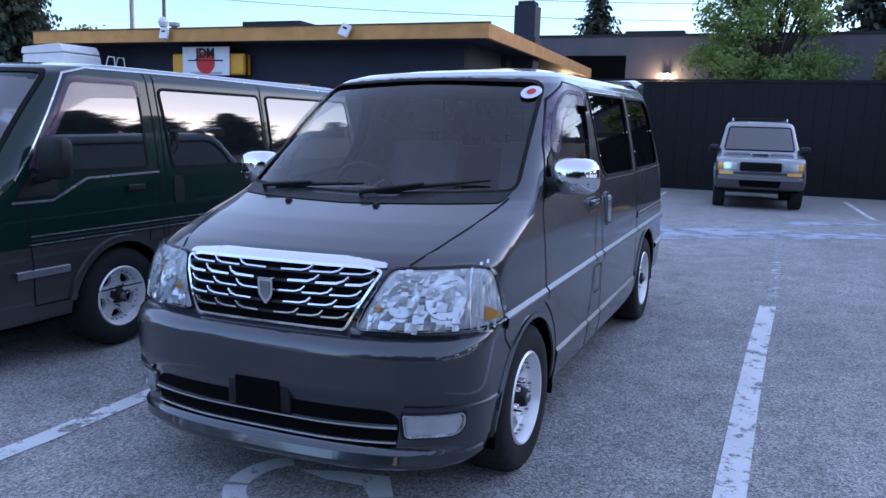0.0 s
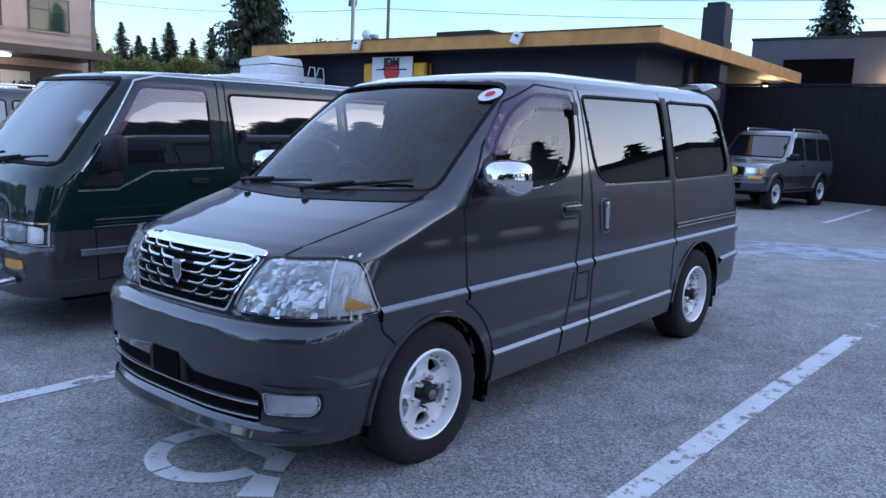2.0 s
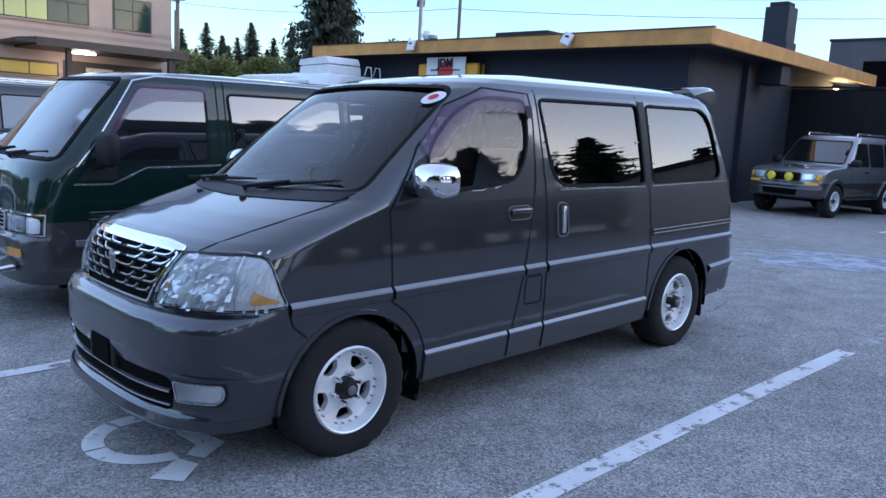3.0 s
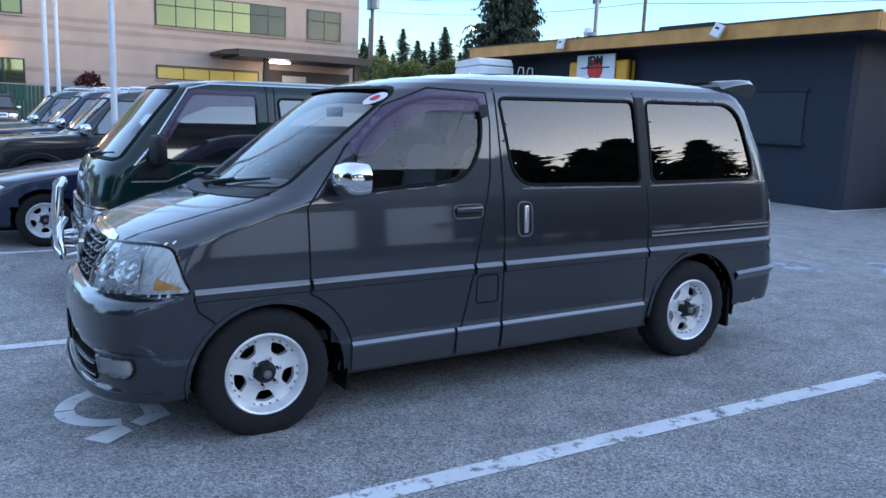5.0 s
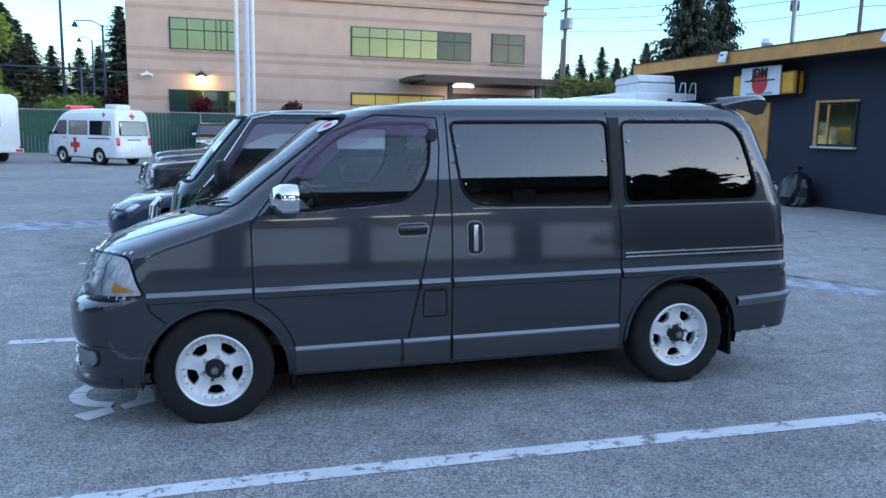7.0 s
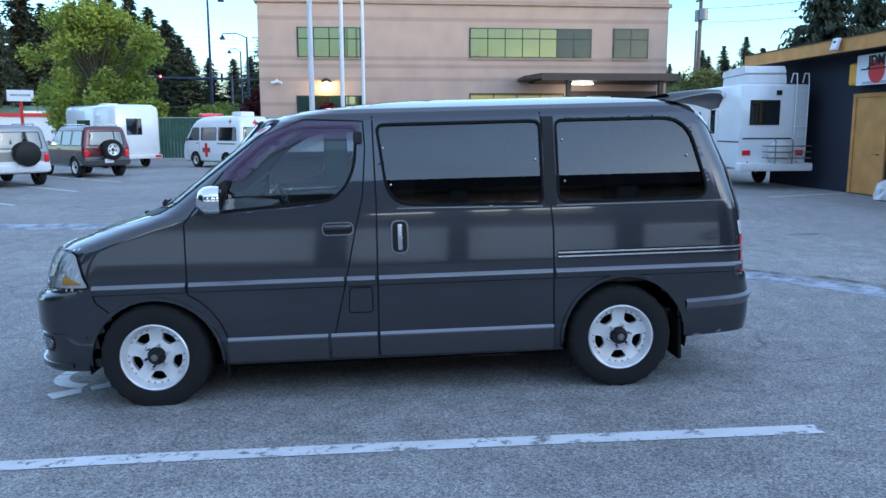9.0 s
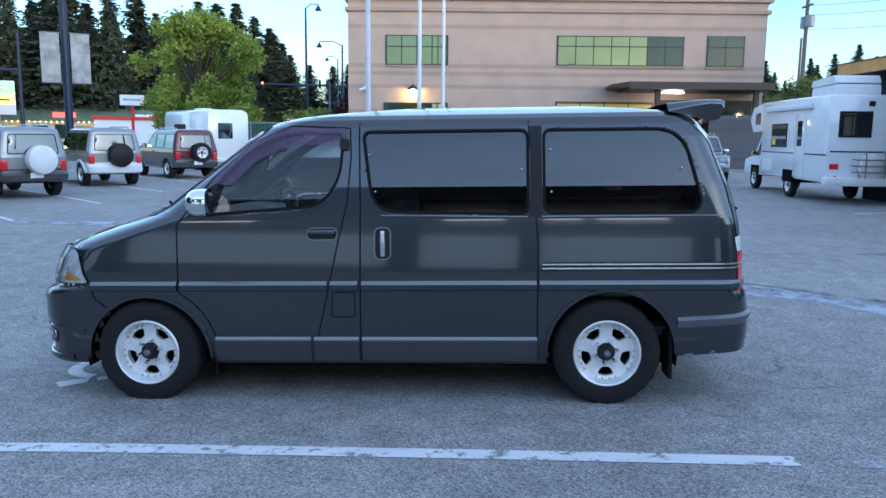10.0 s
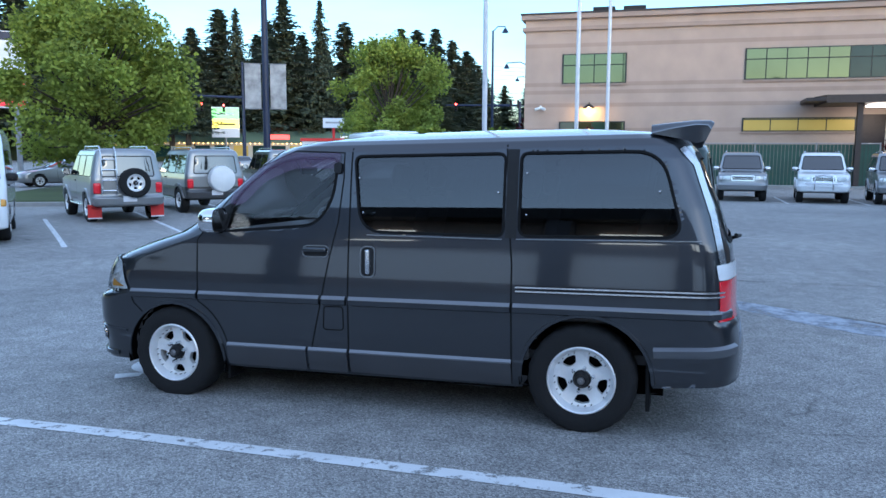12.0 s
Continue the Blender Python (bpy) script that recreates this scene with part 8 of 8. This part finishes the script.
# the wooded bank beyond the road
bank = bmesh.new()
cols = 40
prof = [(0, 0.0), (8, 2.0), (20, 6.5), (45, 10.0), (120, 12.0)]
rows_b = []
for k in range(cols + 1):
    a = radians(140 + 100 * k / cols)
    base = 150 - 10 * math.sin(k * 0.9)
    rows_b.append([bank.verts.new(((base + d) * math.cos(a), (base + d) * math.sin(a) * 0.95, z * (0.55 + 0.45 * math.sin(math.pi * k / cols)) - 0.1 + (rand(-0.4, 0.4) if d else 0))) for d, z in prof])
for a, b in zip(rows_b, rows_b[1:]):
    for j in range(len(prof) - 1):
        bank.faces.new((a[j], b[j], b[j + 1], a[j + 1]))
tagged(part("bank", bank, GRASS, smooth="all"), "grassy scrub bank rising beyond the road", "bank", kind="structure")

big = [conifer(pose(-126.4, -67.6, 3), 25, 5.2, 11, "tall dark fir on the wooded bank", gappy=0.1), conifer(pose(-133.3, -53.9, 3), 27, 5.6, 12, "tall dark fir on the wooded bank", gappy=0.15),
       conifer(pose(-117.1, -82.9, 3), 22, 4.2, 13, "tall dark fir on the wooded bank", gappy=0.2)]
FIRS = [(-105.1, -96.4, 30), (-110, -92, 27), (-117.1, -98.0, 30.9), (-112.0, -71.9, 20.4), (-107.8, -66, 18), (-129.2, -72.7, 28.5), (-141.5, -71.3, 25.6), (-130.4, -60.0, 30.2), (-141.0, -61.1, 25.1), (-148.9, -55.4, 28.6),
        (-176.8, -52.0, 31.4), (-169.5, -41.5, 29.9), (-175.3, -39.0, 28.1), (-181.0, -36.9, 26.2), (-191.4, -36.0, 23.9), (-136, -66, 27), (-122, -74, 24), (-145, -50, 24), (-125, -92, 27), (-98, -104, 29), (-92, -112, 27)]
for i, (x, y, top) in enumerate(FIRS):
    src = big[i % 3]
    h = (25, 27, 22)[i % 3]
    k = (top - 3) / h
    c = copy_thing(src, pose(x, y, 3, 0, 0, 47 * i))
    w = k * rand(1.7, 2.3)
    c.scale = (w, w, k)

for i in range(46):
    a = radians(176 + i * 1.25 + rand(-0.5, 0.5))
    d = rand(160, 200)
    k = rand(0.55, 0.95)
    c = copy_thing(big[i % 3], pose(d * math.cos(a), d * math.sin(a), 4, 0, 0, 71 * i))
    c.scale = (k * 2.2, k * 2.2, k)

# far treeline behind the office and the navy building
for i in range(72):
    a = radians(138 + i * 0.36)
    src = big[i % 3]
    k = rand(0.34, 0.52)
    d = 128 + 14 * (i % 2)
    c = copy_thing(src, pose(d * math.cos(a) + rand(-4, 4), d * math.sin(a), 2.5, 0, 0, 31 * i))
    c.scale = (k * 1.5, k * 1.5, k)
tagged(part("far_bank", prismed([(-14, 0), (14, 0), (6, 7.5), (0, 9)], "x", -40, 60), GRASS), "low wooded rise in the distance", "bank", kind="structure").matrix_basis = pose(-112, 66, 0, 0, 0, 65)

conifer(pose(-35.5, 29.6, 0), 11.8, 3.6, 21, "dark bushy pine behind the navy building", "near conifers", 0.05, mat=NEEDLES_DARK, gappy=0.25, fine=2.1)
conifer(pose(-45.6, 39.0, 0), 12.5, 4.5, 22, "dark bushy pine behind the navy building", "near conifers", 0.05, mat=NEEDLES_DARK, gappy=0.25, fine=2.1)
conifer(pose(-11.2, 59, 0), 12.8, 5.0, 23, "wide bushy fir beyond the grey building", "near conifers", 0.12, mat=NEEDLES_DARK, gappy=0.1, fine=1.5)
conifer(pose(-14.5, 60, 0), 8.8, 2.0, 24, "spindly fir beyond the grey building", "near conifers", 0.2, gappy=0.35)
conifer(pose(5.2, 45, 0), 14, 3.6, 25, "tall dark conifer beyond the fence", "near conifers", 0.02, mat=NEEDLES_DARK, fine=1.5)
conifer(pose(8.5, 47, 0), 14, 3.6, 26, "tall dark conifer beyond the fence", "near conifers", 0.02, mat=NEEDLES_DARK, fine=1.5)
conifer(pose(-2.6, 60, 0), 9.6, 1.2, 27, "thin fir top beyond the grey building", "near conifers", 0.1)
leafy(pose(0.6, 33.5, 0), 8.4, 3.4, 31, "full green tree rising behind the black fence", LEAVES_DARK, count=24000, leaf=0.09, trunk=0.2)
leafy(pose(5.0, 32, 0), 5.0, 1.8, 32, "low grey green tree behind the fence", SHRUB, count=4000, leaf=0.1)
leafy(pose(-62.3, -15.9, 0), 11.2, 5.6, 33, "broad yellow green spring maple", LEAVES, count=26000, leaf=0.17, trunk=0.18)
leafy(pose(-24.1, -16.0, 0), 8.0, 4.0, 34, "broad yellow green spring maple by the kerb", LEAVES, count=44000, leaf=0.105, trunk=0.22)
leafy(pose(-50, -9, 0), 3.4, 2.4, 35, "low yellow green hedge by the road", LEAVES, "hedges", 0.05, 4000, 0.16)
leafy(pose(-54, -5, 0), 3.2, 3.0, 36, "low yellow green hedge by the road", LEAVES, "hedges", 0.05, 4000, 0.16)
leafy(pose(-52, -1.5, 0), 4.2, 1.8, 37, "dark red plum shrub beside the office", LEAVES_RED, "shrubs", 0.15, 3000, 0.14)
for y, h in ((3.2, 3.1), (8.0, 3.0), (19.4, 3.0)):
    leafy(pose(-41.4, y, 0), h, 1.0, 38 + int(y), "dark red maple shrub before the office wall", LEAVES_RED, "shrubs", 0.2, 1500, 0.10)
for i in range(9):
    leafy(pose(-66 + i * 2.6, 37 + i * 2.2 + rand(-1.5, 1.5), 0), rand(6.0, 8.6), rand(3.0, 4.2), 50 + i, "olive scrubby tree in early leaf", SHRUB, "scrub trees", 0.06, 5000, 0.17)

# trees and a low roof behind the camera's way, which the windows mirror
# the unseen firs at negative y are added to darken the bumper's reflection
for i, (x, y, h, r) in enumerate(((22, 17.5, 9.5, 5), (21, 16.6, 8, 3.6), (20, 20, 8.5, 4.5), (23, 24, 10.5, 5.2), (19, 27, 9, 4.5), (30, 28, 11, 5.5), (26, 32, 10, 5.2), (23, 37, 11, 5.5), (18, 40, 10, 5), (13, 42, 9, 4.6), (34, 24, 12, 6), (24, -19, 14, 8), (18, -26, 17, 9), (8, -30, 18, 9), (-4, -34, 18, 9), (13, -25, 16, 8), (2, -28, 17, 9), (-9, -31, 17, 8), (27, 42, 12, 6), (22.5, 19.8, 9.4, 7), (25, 21.5, 10.5, 7), (21, 23.5, 9.4, 6.5), (24, 27, 11, 7), (22, 30, 10.5, 7))):
    c = copy_thing(big[i % 3], pose(x, y, 0, 0, 0, 60 * i))
    c.scale = (r / 5, r / 5, h / 25)
b = thing("long_low_building", pose(0, 0, 0), "long shop building with a deep dark fascia across the lot", "building", kind="structure")
part("wall", boxed(19.2, 32, -18, 14.6, -0.1, 7.2), BEIGE_BAND, b, "pale shopfront wall")
part("fascia", boxed(18.0, 32.4, -18.4, 15, 7.2, 8.0), ROOF_DARK, b, "deep dark fascia")
for y, w in ((-17.5, 1.0), (-8.5, 0.8), (1.4, 0.8), (5.6, 0.5), (11.0, 0.6)):
    part("pier", boxed(18.2, 19.2, y, y + w, -0.1, 7.2), STUCCO_GREY, b)
# unseen glowing panes added so the van's side mirrors something brighter
for y0, y1 in ((-16.4, -8.6), (-7.6, 1.3), (2.3, 5.5), (6.2, 10.9), (11.7, 14.4)):
    part("shopfront_fill", boxed(19.12, 19.17, y0, y1, 0.6, 3.4), SHOP_FILL, b, "unseen glowing shopfront glass added to brighten the van's side")
for y0, y1 in ((-6.0, -3.5), (3.0, 5.0), (6.3, 7.5), (8.0, 10.2)):
    part("lit_bay", boxed(19.10, 19.16, y0, y1, 5.0, 6.5), SHOP_BRIGHT, b, "brightly lit upper shop window")


# ---- cables ----
def cable(name, a, b, sag, label):
    a, b = Vector(a), Vector(b)
    pts = [a.lerp(b, k / 16) - Vector((0, 0, sag * 4 * (k / 16) * (1 - k / 16))) for k in range(17)]
    tagged(part(name, tubed(pts, 0.022, 4), BLACK), label, "cable", "overhead cables")


for dz, dx in ((13.5, 0), (12.6, 0.6), (11.5, -0.5)):
    cable("overhead_cable", (-67.5 + dx, 37.2, dz), (-40 + dx, 46, dz - 1.0), 0.6, "thin black overhead cable")
    cable("overhead_cable", (-40 + dx, 46, dz - 1), (20, 62, dz - 1.5), 1.0, "thin black overhead cable")
for k in range(7):
    cable("overhead_cable", (-86, -95 - 2 * k, 14.0 + 1.6 * k), (-118 - 3 * k, -10, 11.0 + 0.9 * k), 1.2, "thin black overhead cable")

# ---- markings on the lot ----
flat_strip("stall_line", [(0.02, 1.9), (0.048, 3.2), (0.118, 4.6), (0.175, 5.6), (0.27, 7.03)], 0.13, LINE, "white painted stall line, worn at its edges")
flat_strip("stall_line", [(0.31, 7.15), (0.5, 11.5)], 0.10, LINE_FAINT, "faint worn white stall line")
flat_strip("stall_line", [(-3.17, 1.7), (-3.08, 2.6), (-3.05, 3.3), (-2.95, 6.6)], 0.12, LINE, "white painted stall line, worn at its edges")
for x in (-6.72, -9.3, -11.95, -14.6, -17.3, -20.0, -22.7):
    flat_strip("stall_line", [(x - 0.06, 1.7), (x + 0.12, 6.6)], 0.10, LINE, "white painted stall line, worn at its edges")
for x in (-2.0, 2.4, -6.2):
    flat_strip("stall_line", [(x, 16.9), (x, 22.0)], 0.10, LINE, "white painted stall line before the black fence")
flat_strip("stall_line", [(-7.28, 15.5), (-9.0, 16.9)], 0.10, LINE, "white painted stall line before the navy wall")
flat_strip("stall_line", [(-13.78, 14.64), (-14.5, 17.1)], 0.11, LINE, "white painted stall line before the navy wall")
for x, y in ((-7.9, -3.8), (-10.6, -3.1), (-14.3, -3.05), (-18.2, -3.0), (-22.0, -2.9)):
    flat_strip("stall_line", [(x, y), (x - 4.6, y - 4.6)], 0.10, LINE, "white painted angled stall line")
for y in (8.7, 11.4, 14.0):
    flat_strip("stall_line", [(-25.4, y), (-30.0, y + 0.2)], 0.10, LINE, "white painted stall line by the green fence")


def wheelchair_mark():
    """What shows of the painted wheelchair symbol: the wheel's broken ring and the foot."""
    g = thing("wheelchair_marking", pose(0, 0, 0), "worn white painted wheelchair symbol on the asphalt", "road marking", "parking lot markings")

    def flat(name, poly):
        bm = bmesh.new()
        bm.faces.new([bm.verts.new((x, y, ground_z(x, y) + 0.005)) for x, y in poly])
        part(name, bm, MARK, g)
    cx, cy = -1.66, 2.70
    for a0, a1 in ((128, 194), (199, 262), (265, 354)):
        pts = [radians(a0 + (a1 - a0) * k / 10) for k in range(11)]
        flat("ring_piece", [(cx + 0.34 * math.cos(a), cy + 0.32 * math.sin(a)) for a in pts] + [(cx + 0.24 * math.cos(a), cy + 0.22 * math.sin(a)) for a in pts[::-1]])
    flat("leg_piece", [(-1.76, 2.84), (-1.56, 2.90), (-1.35, 2.92), (-1.25, 2.75), (-1.34, 2.71), (-1.42, 2.80), (-1.6, 2.80)])
    flat("foot_piece", [(-1.33, 2.66), (-1.21, 2.70), (-1.09, 2.56), (-1.22, 2.47)])


wheelchair_mark()


def stain(name, cx, cy, rx, ry, yaw, mat, label, lift=0.003, seed=1):
    random.seed(seed)
    bm = bmesh.new()
    m = pose(cx, cy, 0, 0, 0, yaw)
    ring = []
    for k in range(40):
        a = 2 * math.pi * k / 40
        w = 1 + 0.22 * math.sin(3 * a + seed) + 0.12 * math.sin(7 * a + 2 * seed)
        p = m @ Vector((rx * w * math.cos(a), ry * w * math.sin(a), 0))
        ring.append(p)
    c = bm.verts.new((cx, cy, ground_z(cx, cy) + lift))
    mid = []
    for q in (0.33, 0.66, 1.0):
        mid.append([bm.verts.new((cx + (p.x - cx) * q, cy + (p.y - cy) * q, ground_z(cx + (p.x - cx) * q, cy + (p.y - cy) * q) + lift)) for p in ring])
    for k in range(40):
        bm.faces.new((c, mid[0][k], mid[0][(k + 1) % 40]))
        for u0, u1 in zip(mid, mid[1:]):
            bm.faces.new((u0[k], u1[k], u1[(k + 1) % 40], u0[(k + 1) % 40]))
    tagged(part(name, bm, mat), label, "stain", "stains on the lot")


stain("dried_stain", 0.0, 12.2, 2.6, 0.8, 18, CHALK, "pale chalky dried water stain on asphalt", seed=2)
stain("dried_stain", 1.6, 15.0, 1.6, 0.35, 40, CHALK, "pale chalky dried water stain on asphalt", seed=3)
flat_strip("dried_trail", [(-6.4, 6.6), (-5.4, 7.7), (-4.67, 8.45), (-4.15, 9.05), (-3.5, 9.6), (-3.0, 9.9), (-2.2, 10.3)], [0.15, 0.32, 0.5, 0.6, 0.45, 0.5, 0.2], CHALK, "pale chalky dried water trail on asphalt", "stain", 0.003)
flat_strip("damp_trail", [(-5.2, 8.25), (-4.5, 9.0), (-3.9, 9.65), (-3.2, 10.1), (-2.3, 10.45)], [0.1, 0.3, 0.35, 0.3, 0.1], WET, "dark damp trail on asphalt", "stain", 0.0025)
stain("dried_stain", -10.4, 0.2, 2.6, 0.42, 92, CHALK, "pale chalky dried water stain on asphalt", seed=6)
flat_strip("tar_seam", [(-7.3, 5.5), (-7.22, 8.0), (-7.16, 9.6), (-7.25, 11.2), (-7.4, 13.2), (-7.3, 15)], 0.13, WET, "dark sealed seam in the asphalt", "stain", 0.003)

# kerbed planting strip under the near maple
k = thing("planting_strip", pose(-20.5, -14.6, 0, 0, 0, 25), "kerbed grass strip under the maple", "planting strip", kind="structure")
part("kerb", boxed(-9, 5, -2.4, 1.6, -0.1, 0.14, bevel=0.03), CONCRETE, k)
part("turf", boxed(-8.8, 4.8, -2.2, 1.4, 0.1, 0.17), GRASS, k)

# cars on the far road
for i, (x, y, yaw, p) in enumerate(((-27.5, -22.5, 150, SILVER), (-55, -32, 40, BLACK_PAINT), (-62, -31, 40, SILVER), (-70, -30, 40, WHITE_PAINT), (-78, -33, 60, BLUE), (-88, -36, 60, SILVER))):
    sedan("passing sedan on the road beyond the lot", x, y, yaw, p, 0.0, "cars on the road")
